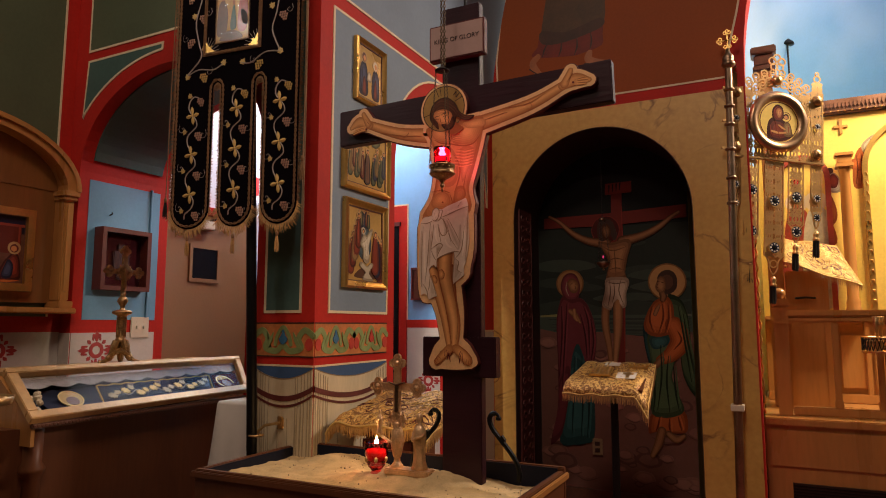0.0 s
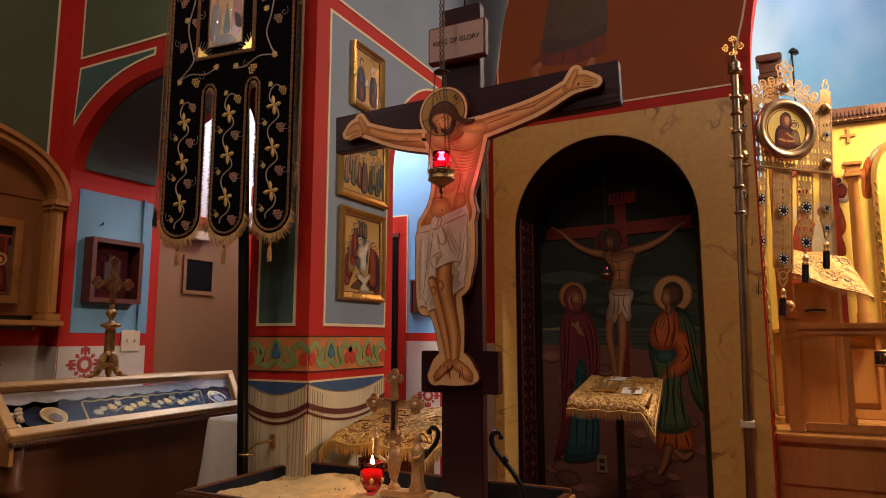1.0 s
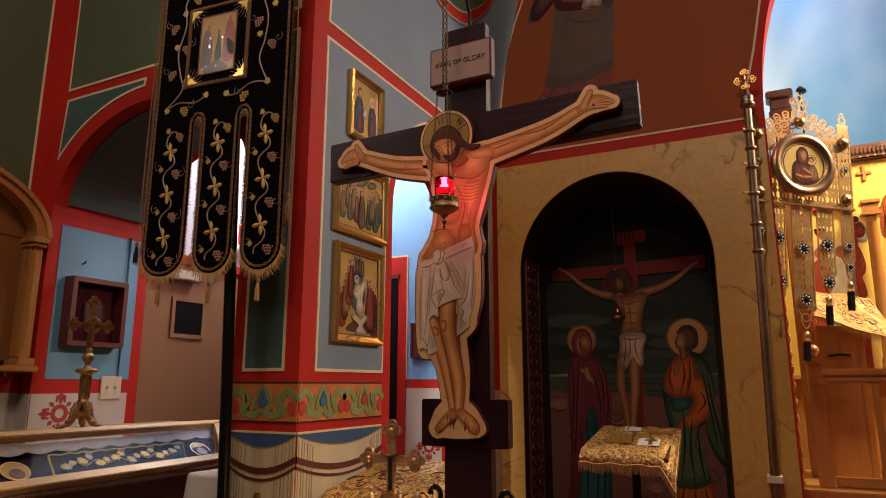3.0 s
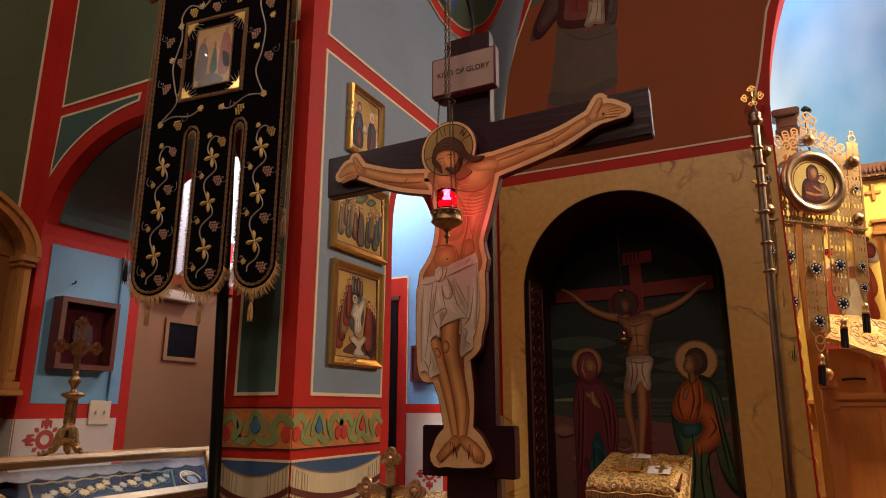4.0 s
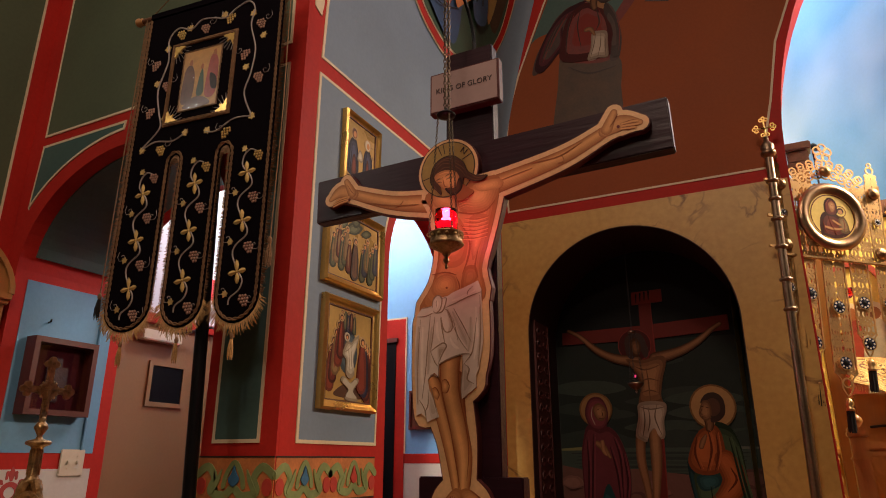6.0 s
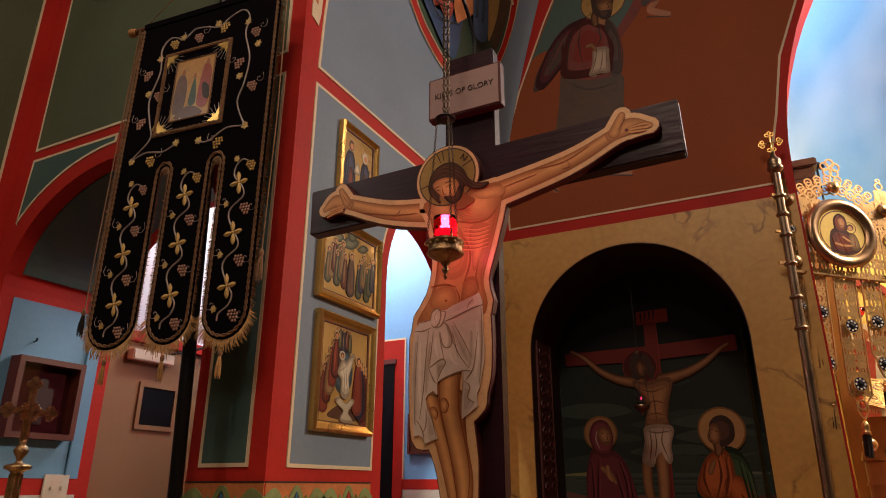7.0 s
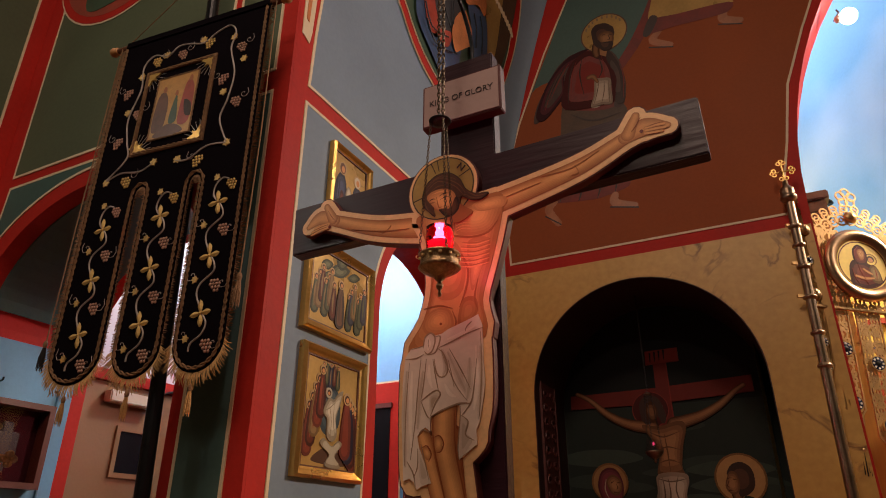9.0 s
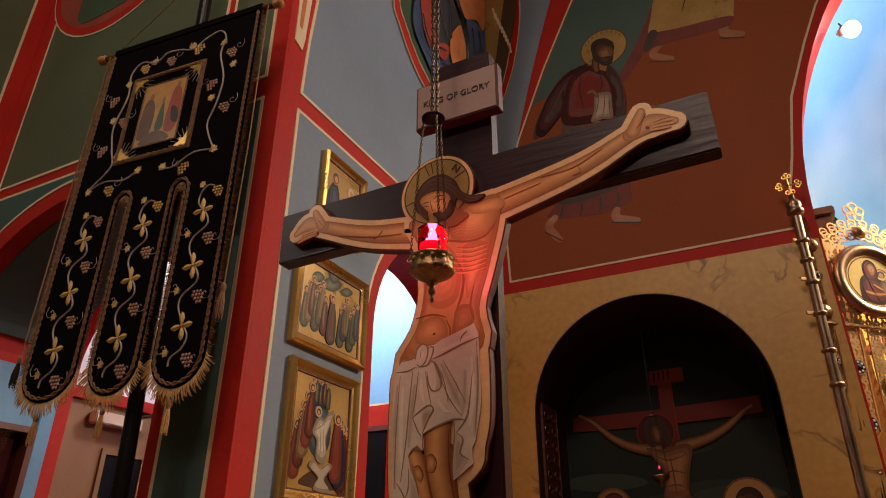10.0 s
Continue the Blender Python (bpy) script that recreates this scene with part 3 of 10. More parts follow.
def laid(outline, lift_by, material, name, parent, n=4):
    """A painted shape that follows the curved corner."""
    outline = curve(outline, n, True)
    bm = bmesh.new()
    c = Vector((sum(p[0] for p in outline) / len(outline), sum(p[1] for p in outline) / len(outline)))
    rings = [[bm.verts.new(on_corner(c.x + (p[0] - c.x) * k, c.y + (p[1] - c.y) * k, lift_by)) for p in outline] for k in (1, 0.85, 0.7, 0.5, 0.25)]
    mid = bm.verts.new(on_corner(c.x, c.y, lift_by))
    m = len(outline)
    for a, b in zip(rings, rings[1:]):
        for i in range(m):
            bm.faces.new((a[i], a[(i + 1) % m], b[(i + 1) % m], b[i]))
    for i in range(m):
        bm.faces.new((rings[-1][i], rings[-1][(i + 1) % m], mid))
    return part(name, bm, material, parent)


roundel = thing("painted_roundel", "painted roundel with robed figure shapes and a red rim", "mural")
RIM = [(-0.675, 3.750), (-0.713, 3.630), (-0.699, 3.532), (-0.637, 3.462), (-0.473, 3.410), (-0.207, 3.440), (0.082, 3.538), (0.415, 3.684), (0.637, 3.900), (0.740, 4.135), (0.774, 4.358), (0.774, 4.578), (0.754, 4.746), (0.716, 4.987), (0.621, 5.225), (0.466, 5.155), (0.239, 4.693), (-0.264, 4.112)]
RC = (sum(p[0] for p in RIM) / len(RIM), sum(p[1] for p in RIM) / len(RIM))


def shrunk(k):
    return [(RC[0] + (p[0] - RC[0]) * k, RC[1] + (p[1] - RC[1]) * k) for p in RIM]


CREASE = mat("roundel_dark_fold", (0.018, 0.020, 0.024), 0.6, 0, 0.3, 12)
laid(RIM, 0.006, LINE, "rim_line", roundel)
laid(shrunk(0.985), 0.010, RED, "rim", roundel)
laid(shrunk(0.905), 0.014, LINE, "rim_line", roundel)
laid(shrunk(0.89), 0.018, ICONGREEN, "ground", roundel)
laid([(0.623, 4.649), (0.725, 4.728), (0.728, 4.491), (0.675, 4.193), (0.548, 3.923), (0.481, 3.983), (0.607, 4.357)], 0.022, APOSTLEGREEN, "brown_ground", roundel)
laid([(0.503, 4.463), (0.580, 4.650), (0.644, 4.688), (0.616, 4.402), (0.561, 4.117), (0.448, 3.931), (0.489, 4.201)], 0.026, ICONGOLD, "olive_field", roundel)
laid([(-0.341, 3.914), (-0.190, 3.987), (-0.391, 3.764), (-0.364, 3.712), (-0.012, 3.851), (0.129, 3.877), (-0.250, 3.557), (-0.418, 3.517), (-0.505, 3.602), (-0.546, 3.711)], 0.030, ICONBLUE, "robe", roundel)
laid([(-0.210, 3.998), (0.020, 4.114), (-0.131, 3.930), (-0.173, 3.834), (-0.350, 3.727), (-0.398, 3.757)], 0.034, ICONRED, "sleeve", roundel)
laid([(0.020, 4.114), (0.307, 4.369), (0.295, 4.241), (0.166, 4.030), (-0.026, 3.872), (-0.164, 3.836), (-0.131, 3.930)], 0.036, CREASE, "mantle", roundel)
laid([(-0.261, 3.782), (0.019, 3.894), (-0.170, 3.752), (-0.281, 3.733)], 0.040, ICONRED, "tunic", roundel)
laid([(0.007, 3.878), (0.269, 4.156), (0.304, 4.131), (0.301, 4.002), (-0.012, 3.800)], 0.042, ORANGE, "brocade_skirt", roundel)
laid([(0.334, 4.239), (0.464, 4.281), (0.474, 4.155), (0.407, 3.910), (0.242, 3.855), (0.316, 4.079)], 0.044, ICONBLUE, "robe", roundel)
laid([(0.312, 4.374), (0.490, 4.559), (0.496, 4.385), (0.467, 4.269), (0.417, 4.298), (0.316, 4.229)], 0.046, ORANGE, "brocade_sleeve", roundel)
for k, pts in enumerate(([(-0.362, 3.842), (-0.389, 3.733), (-0.116, 3.815)], [(-0.445, 3.739), (-0.415, 3.655), (-0.048, 3.777)], [(0.069, 4.129), (0.014, 4.000), (0.005, 3.905)], [(0.195, 4.235), (0.175, 4.128), (0.076, 3.960)], [(0.368, 4.211), (0.362, 4.111), (0.317, 3.988)], [(0.424, 4.239), (0.424, 4.139), (0.383, 3.996)])):
    bm = tube([on_corner(s, z, 0.049) for s, z in curve(pts, 5)], 0.004, 5)
    part("fold_stroke", bm, CREASE, roundel)
for k in range(9):
    s, z = tuple(a + (b - a) * k / 8 for a, b in zip(*[(0.576, 4.482), (0.714, 4.326)]))
    part("inscription_mark", tube([on_corner(s - 0.01, z + 0.03, 0.030), on_corner(s + 0.01, z - 0.03, 0.030)], 0.006, 5), LINE, roundel)
lroundel = thing("painted_roundel", "painted roundel with a red ground high on the wall", "mural")
part("rim_line", disk(-2.86, 4.0, 0.51, "y", YF - 0.004, YF - 0.006, None, 40), LINE, lroundel)
part("rim", disk(-2.86, 4.0, 0.50, "y", YF - 0.004, YF - 0.008, None, 40), RED, lroundel)
part("ground", disk(-2.86, 4.0, 0.46, "y", YF - 0.004, YF - 0.009, None, 40), ICONRED, lroundel)
part("robe", blob([(-3.1, 3.68), (-2.9, 3.6), (-2.6, 3.7), (-2.6, 4.2), (-3.0, 4.2)], "y", YF - 0.004, YF - 0.011), ICONGREEN, lroundel)

# side room
side_west = setting("side_wall_west", boxes((-3.72, -3.52, 2.83, 4.6, 0, 3.4)), PALEWALL, "pale painted wall of the side room")
side_back = setting("side_wall_back", boxes((-3.52, -1.95, 4.45, 4.6, 0, 3.4)), SKY, "sky-blue painted wall of the side room")
setting("side_ceiling", boxes((-3.52, -2.03, 2.83, 4.45, 3.2, 3.4)), PALEWALL, "white ceiling of the side room", "ceiling")
part("dado_band", boxes((-3.52, -1.96, 4.446, 4.4495, 1.225, 1.285)), RED, side_back)
part("dado", boxes((-3.52, -1.96, 4.447, 4.4495, 0, 1.225)), PLASTER, side_back)
part("door_surround", boxes((-3.52, -2.528, 4.440, 4.4455, 0, 2.18)), RED, side_back)
part("border_line", boxes((-3.52, -2.518, 4.442, 4.446, 2.18, 2.192), (-2.528, -2.518, 4.442, 4.446, 1.285, 2.18)), LINE, side_back)
# flat black slab; the unlit space beyond the door is put into its colour
part("unlit_doorway_slab", boxes((-3.4, -2.60, 4.434, 4.44, 0, 2.02)), DARK, side_back, "black slab for an unlit open doorway")
part("door_lintel", boxes((-3.4, -2.585, 4.425, 4.44, 2.02, 2.05)), MAROON, side_back)
stencil("rosette", side_back, "y", 4.447, -2.34, 0.83, 0.2, -1)
stencil("rosette", side_back, "y", 4.447, -2.0, 0.83, 0.2, -1)
part("end_field", boxes((-2.03, XW - 0.001, AY1 - 0.003, AY1 - 0.0005, 0, 2.0)), RED, wall_icons)

# sanctuary behind the great arch
bm = bmesh.new()
dome = [[bm.verts.new((1.9 + 2.35 * math.cos(radians(e)) * math.cos(radians(a)), 4.43 + 3.2 * math.cos(radians(e)) * math.sin(radians(a)), 2.6 + 2.9 * math.sin(radians(e)))) for a in range(0, 181, 6)] for e in range(0, 91, 6)]
for p, q in zip(dome, dome[1:]):
    for k in range(len(p) - 1):
        bm.faces.new((p[k], p[k + 1], q[k + 1], q[k]))
vault = smooth(setting("sanctuary_vault", bm, SKY, "sky-blue painted vault with soft clouds", "vault"))
bm = bmesh.new()
low = [[bm.verts.new((1.9 + 2.35 * math.cos(radians(a)), 4.43 + 3.2 * math.sin(radians(a)), z)) for a in range(0, 181, 6)] for z in (0, 2.62)]
for k in range(len(low[0]) - 1):
    bm.faces.new((low[0][k], low[0][k + 1], low[1][k + 1], low[1][k]))
setting("sanctuary_wall", bm, GOLDPAINT, "golden painted wall of the sanctuary")

# ---------- the crucifix ----------
crucifix = thing("crucifix", "tall dark wooden crucifix with a painted cut-out figure in sand", "crucifix", at=(-0.96, 2.09, 0.72))
crucifix.location = (0, 0, 0)
part("post", boxes((-1.035, -0.888, 2.07, 2.11, 0.72, 2.405), bevel=0.003), DARKWOOD, crucifix)
arm = part("arm", move(boxes((-1.482, -0.422, 2.066, 2.108, 1.951, 2.091), bevel=0.003), Matrix.Translation((-0.95, 0, 2.02)) @ Matrix.Rotation(radians(-1.3), 4, "Y") @ Matrix.Translation((0.95, 0, -2.02))), DARKWOOD, crucifix)
part("foot_board", boxes((-1.108, -0.832, 2.062, 2.106, 1.071, 1.207), bevel=0.003), DARKWOOD, crucifix)
title = part("title_board", boxes((-1.072, -0.855, 2.040, 2.069, 2.198, 2.330), bevel=0.002), MAROON, crucifix, "pale sign board with a dark red edge")
part("sign_face", boxes((-1.066, -0.861, 2.0375, 2.040, 2.204, 2.324)), SIGNM, title)
writing("KING OF GLORY", 0.0235, pose(-0.963, 2.0368, 2.268, 90, 0, 0), INK, title)
rod = curve([(-0.95, 2.085, 2.39), (-0.948, 2.08, 2.46), (-0.955, 2.04, 2.55), (-0.952, 1.96, 2.575), (-0.945, 1.89, 2.50)], 6)
part("hook", tube(rod, 0.0055, 8), IRON, crucifix, "black iron hook")


def bone(pts, ws, grow, y0, y1):
    return ribbon(pts, [w + 2 * grow for w in ws], "y", y0, y1)


BODY = {
    "arm_near": ([(-1.0, 1.915), (-1.075, 1.926), (-1.2, 1.951), (-1.328, 2.0), (-1.375, 2.018), (-1.412, 1.998)], [0.06, 0.056, 0.043, 0.032, 0.042, 0.016]),
    "thumb_near": ([(-1.335, 2.005), (-1.358, 2.047)], [0.03, 0.018]),
    "arm_far": ([(-0.95, 1.93), (-0.875, 1.944), (-0.69, 1.984), (-0.578, 2.03), (-0.535, 2.045), (-0.49, 2.036)], [0.07, 0.056, 0.041, 0.031, 0.043, 0.016]),
    "thumb_far": ([(-0.572, 2.035), (-0.551, 2.078)], [0.03, 0.018]),
    "leg_far": ([(-1.04, 1.52), (-1.05, 1.41), (-1.01, 1.297), (-0.996, 1.185)], [0.08, 0.066, 0.052, 0.036]),
    "leg_near": ([(-0.985, 1.54), (-1.005, 1.43), (-0.985, 1.29), (-0.976, 1.185)], [0.09, 0.08, 0.064, 0.038]),
    "foot_a": ([(-0.996, 1.19), (-1.02, 1.155), (-1.043, 1.125)], [0.036, 0.05, 0.034]),
    "foot_b": ([(-0.976, 1.19), (-0.948, 1.155), (-0.922, 1.130)], [0.036, 0.05, 0.034]),
}
TORSO = [(-1.085, 1.952), (-1.0, 1.965), (-0.93, 1.968), (-0.865, 1.968), (-0.868, 1.90), (-0.895, 1.80), (-0.918, 1.718), (-0.912, 1.64), (-1.0, 1.58), (-1.10, 1.62), (-1.062, 1.694), (-1.045, 1.78), (-1.062, 1.89)]
LOIN = [(-1.102, 1.605), (-1.068, 1.613), (-1.041, 1.637), (-0.984, 1.649), (-0.922, 1.680), (-0.915, 1.625), (-0.914, 1.548), (-0.917, 1.489), (-0.927, 1.447), (-0.933, 1.416), (-0.972, 1.389), (-0.971, 1.451), (-0.960, 1.501), (-0.991, 1.503), (-1.032, 1.485), (-1.042, 1.445), (-1.065, 1.456), (-1.058, 1.404), (-1.045, 1.356), (-1.071, 1.338), (-1.098, 1.351), (-1.106, 1.442), (-1.107, 1.551)]
SOLE = [(-1.066, 1.125), (-1.01, 1.185), (-0.955, 1.187), (-0.893, 1.133), (-0.908, 1.106), (-0.98, 1.098), (-1.05, 1.104)]
HALO = (-1.016, 2.017, 0.084)
fig = part("figure_board", slab(offset(LOIN[::-1], -0.012), "y", 2.0695, 2.046), MAROON, crucifix, "cut-out painted board with a pale gold edge")
for lay, (grow, y1, m, nm) in enumerate(((0.0165, 2.0455, MAROON, "board_edge"), (0.0135, 2.0440, EDGEGOLD, "gold_border"))):
    e = 0.0
    for key, (pts, ws) in BODY.items():
        e += 0.00008
        part(nm, bone(pts, ws, grow, 2.0692 - e, y1 - e), m, fig)
    for pts in (TORSO, LOIN, SOLE):
        e += 0.00008
        o = offset(pts, grow if area(pts) > 0 else -grow) if pts is not SOLE else pts
        o = offset(curve(pts, 3, True), (grow - (0.012 if pts is SOLE else 0)) * (1 if area(pts) > 0 else -1))
        part(nm, slab(o, "y", 2.0692 - e, y1 - e), m, fig)
    e += 0.00008
    part(nm, disk(HALO[0], HALO[1], HALO[2] + grow - 0.006, "y", 2.0692 - e, y1 - e, None, 40), m, fig)
halo = part("halo", disk(*HALO, "y", 2.044, 2.0415, None, 40), ICONGOLD, fig, "gold halo with dark lines")
part("halo_line", ring(HALO[0], HALO[1], 0.082, 0.0025, "y", 2.044, 2.0411, None, 40), INK, halo)
for a in (25, 100, 112, 195):
    c, s = math.cos(radians(a)), math.sin(radians(a))
    part("halo_line", ribbon([(HALO[0] + 0.05 * c, HALO[1] + 0.05 * s), (HALO[0] + 0.081 * c, HALO[1] + 0.081 * s)], [0.0022], "y", 2.044, 2.0409), INK, halo)
writing("N", 0.026, pose(-0.966, 2.0406, 2.062, 90, 0, 0) @ pose(0, 0, 0, 0, 0, -42), INK, halo)
class Painter:
    """Paint laid on a flat board in thin layers; the shapes of one pigment share a mesh."""

    def __init__(self, axis, d, out, parent, step, wide=1.0):
        self.wide = wide
        self.axis, self.d, self.out, self.parent, self.step = axis, d, out, parent, step
        self.k, self.store = 4, {}

    def layer(self, m):
        self.k += 1
        return self.store.setdefault(m.name, (m, bmesh.new()))[1], self.d + self.out * self.k * self.step

    def blob(self, pts, m, n=4):
        bm, d1 = self.layer(m)
        slab(curve(pts, n, True), self.axis, self.d, d1, bm)

    def flat(self, pts, m):
        bm, d1 = self.layer(m)
        slab(pts, self.axis, self.d, d1, bm)

    def disk(self, c, r, m, rz=None):
        bm, d1 = self.layer(m)
        disk(c[0], c[1], r * self.wide, self.axis, self.d, d1, bm, 24, rz)

    def ring(self, c, r, w, m):
        bm, d1 = self.layer(m)
        ring(c[0], c[1], r * self.wide, w, self.axis, self.d, d1, bm, 32)

    def stroke(self, pts, ws, m):
        bm, d1 = self.layer(m)
        if len(ws) == 1 and len(pts) > 2:
            ws = [ws[0] * 0.3] + [ws[0]] * (len(pts) - 2) + [ws[0] * 0.3]
        elif len(ws) == 1:
            ws = [ws[0], ws[0] * 0.4]
        ribbon(pts, [w * self.wide for w in ws], self.axis, self.d, d1, bm, 4)

    def soft(self, pts, mats, lo=0.3, to=(0, 0)):
        """A shape worked up from its edge inward, one tone after another."""
        cx, cz = sum(p[0] for p in pts) / len(pts), sum(p[1] for p in pts) / len(pts)
        for i, m in enumerate(mats):
            k = 1 - (1 - lo) * i / max(1, len(mats) - 1)
            self.blob([(cx + (p[0] - cx) * k + to[0] * (1 - k), cz + (p[1] - cz) * k + to[1] * (1 - k)) for p in pts], m)

    def limb(self, pts, ws, mats, lo=0.25, to=(0, 0)):
        for i, m in enumerate(mats):
            k = 1 - (1 - lo) * i / max(1, len(mats) - 1)
            bm, d1 = self.layer(m)
            ribbon([(p[0] + to[0] * (1 - k), p[1] + to[1] * (1 - k)) for p in pts], [w * k * self.wide for w in ws], self.axis, self.d, d1, bm, 5)

    def done(self):
        for m, bm in self.store.values():
            tagged(part(m.name, bm, m, self.parent), kind="stuff")


def tones(name, dark, light, n, rough=0.45, coat=0.1):
    """A row of pigments from dark to light, as an icon painter lays them."""
    return [mat("%s_tone" % name if i == 0 else "%s_tone_%s" % (name, "abcdefghij"[i]), tuple(a + (b - a) * i / (n - 1) for a, b in zip(dark, light)), rough, 0, 0.10, 18, 90, 0.05, coat, spec=0.3 if coat else 0.15) for i in range(n)]


FL = tones("flesh", (0.27, 0.066, 0.016), (0.86, 0.43, 0.155), 9)
LN = tones("linen", (0.34, 0.22, 0.13), (0.86, 0.72, 0.58), 6)
HR = tones("hair", (0.030, 0.011, 0.006), (0.16, 0.062, 0.026), 4)
MSKY = tones("mural_sky", (0.010, 0.013, 0.013), (0.051, 0.072, 0.057), 5, 0.7, 0)
MROCK = tones("mural_rock", (0.098, 0.045, 0.036), (0.253, 0.122, 0.090), 4, 0.65, 0)
MFLESH = tones("mural_flesh", (0.060, 0.022, 0.009), (0.33, 0.165, 0.072), 5, 0.55, 0)
MLINEN = tones("mural_linen", (0.143, 0.098, 0.065), (0.468, 0.377, 0.286), 4, 0.55, 0)
MTEAL = tones("mural_teal", (0.007, 0.023, 0.026), (0.029, 0.098, 0.098), 4, 0.55, 0)
MWINE = tones("mural_wine", (0.035, 0.008, 0.011), (0.164, 0.035, 0.043), 4, 0.55, 0)
MORANGE = tones("mural_orange", (0.11, 0.022, 0.006), (0.42, 0.115, 0.030), 5, 0.55, 0)
MGREEN = tones("mural_green", (0.010, 0.021, 0.010), (0.068, 0.111, 0.052), 4, 0.55, 0)
MHALO = tones("mural_halo", (0.169, 0.085, 0.029), (0.377, 0.215, 0.085), 3, 0.5, 0)
MCROSS = tones("mural_cross", (0.058, 0.010, 0.009), (0.195, 0.029, 0.021), 3, 0.6, 0)
BLOODRED = mat("painted_blood_red", (0.16, 0.012, 0.010), 0.5)
fp = Painter("y", 2.0435, -1, fig, 0.00002)
for key in ("arm_near", "arm_far"):
    pts, ws = BODY[key]
    fp.limb(pts[:-2], ws[:-2], FL[1:8], 0.2, (0, 0.005))
    fp.limb(pts[-3:], ws[-3:], FL[2:7], 0.35)
for key in ("thumb_near", "thumb_far"):
    fp.limb(*BODY[key], FL[2:7], 0.3)
# fingers and palms
for pts in ([(-1.3500, 1.9850), (-1.3780, 1.9810), (-1.4010, 1.9730)], [(-1.3500, 1.9910), (-1.3770, 1.9870), (-1.4000, 1.9810)], [(-1.3470, 1.9950), (-1.3700, 1.9940), (-1.3910, 1.9900)], [(-0.5340, 2.0410), (-0.5130, 2.0430), (-0.4950, 2.0410)], [(-0.5340, 2.0350), (-0.5140, 2.0340), (-0.4940, 2.0320)], [(-0.5360, 2.0290), (-0.5180, 2.0260), (-0.5010, 2.0250)]):
    fp.limb(pts, [0.008, 0.008, 0.006], FL[4:8], 0.3)
for pts in ([(-1.3420, 1.9800), (-1.3720, 1.9760), (-1.3950, 1.9700)], [(-1.3500, 1.9870), (-1.3770, 1.9840), (-1.3990, 1.9760)], [(-1.3490, 1.9940), (-1.3730, 1.9900), (-1.3940, 1.9850)], [(-0.5310, 2.0430), (-0.5130, 2.0460), (-0.4970, 2.0460)], [(-0.5320, 2.0380), (-0.5110, 2.0380), (-0.4950, 2.0370)], [(-0.5350, 2.0310), (-0.5150, 2.0300), (-0.4980, 2.0290)], [(-0.5380, 2.0250), (-0.5200, 2.0230), (-0.5080, 2.0220)], [(-1.3260, 1.9980), (-1.3400, 2.0140), (-1.3530, 2.0350)], [(-0.5640, 2.0400), (-0.5520, 2.0540), (-0.5420, 2.0710)]):
    fp.stroke(pts, [0.0016], FL[0])
for c in ([(-1.3440, 1.9860)], [(-0.5430, 2.0360)]):
    fp.disk(c[0], 0.004, BLOODRED)
for pts in ([(-1.2740, 1.9630), (-1.1830, 1.9390), (-1.1060, 1.9290)], [(-0.7710, 1.9850), (-0.7000, 1.9880), (-0.6370, 2.0150)], [(-0.8900, 1.9470), (-0.8160, 1.9620), (-0.7720, 1.9700)], [(-1.1830, 1.9320), (-1.1660, 1.9390), (-1.1570, 1.9490)], [(-0.6930, 1.9940), (-0.6850, 1.9740), (-0.7020, 1.9700)]):
    fp.stroke(pts, [0.0028], FL[2])
# torso
fp.blob(TORSO, FL[2])
fp.soft([(p[0] * 0.94 - 0.98 * 0.06, p[1] * 0.97 + 1.80 * 0.03) for p in TORSO], FL[2:6], 0.75)
fp.soft([(-1.0610, 1.9570), (-1.0150, 1.9410), (-0.9870, 1.9160), (-0.9870, 1.8900), (-1.0150, 1.8920), (-1.0480, 1.9060), (-1.0670, 1.9320)], FL[3:8], 0.3, (0, 0.01))
fp.soft([(-0.9640, 1.9430), (-0.9210, 1.9540), (-0.8680, 1.9420), (-0.8770, 1.9030), (-0.8980, 1.8800), (-0.9380, 1.8760), (-0.9780, 1.8870), (-0.9800, 1.9150)], FL[3:9], 0.3, (0.004, 0.012))
fp.soft([(-0.9390, 1.9530), (-0.9020, 1.9610), (-0.8570, 1.9570), (-0.8560, 1.9350), (-0.8880, 1.9300), (-0.9240, 1.9340)], FL[4:9], 0.3)
fp.soft([(-1.0390, 1.8770), (-0.9920, 1.8750), (-0.9660, 1.8400), (-0.9570, 1.7940), (-0.9670, 1.7450), (-1.0000, 1.7290), (-1.0340, 1.7480), (-1.0470, 1.8170)], FL[3:7], 0.3)
fp.soft([(-0.9500, 1.8630), (-0.8990, 1.8620), (-0.9060, 1.8220), (-0.9240, 1.7750), (-0.9430, 1.7420), (-0.9480, 1.7930)], FL[3:8], 0.3)
fp.soft([(-1.0540, 1.7030), (-1.0230, 1.7150), (-0.9960, 1.7040), (-0.9880, 1.6700), (-1.0080, 1.6520), (-1.0460, 1.6540), (-1.0650, 1.6730)], FL[3:8], 0.3, (0, 0.006))
fp.soft([(-0.9670, 1.7240), (-0.9370, 1.7270), (-0.9290, 1.6970), (-0.9480, 1.6720), (-0.9780, 1.6650)], FL[2:5], 0.4)
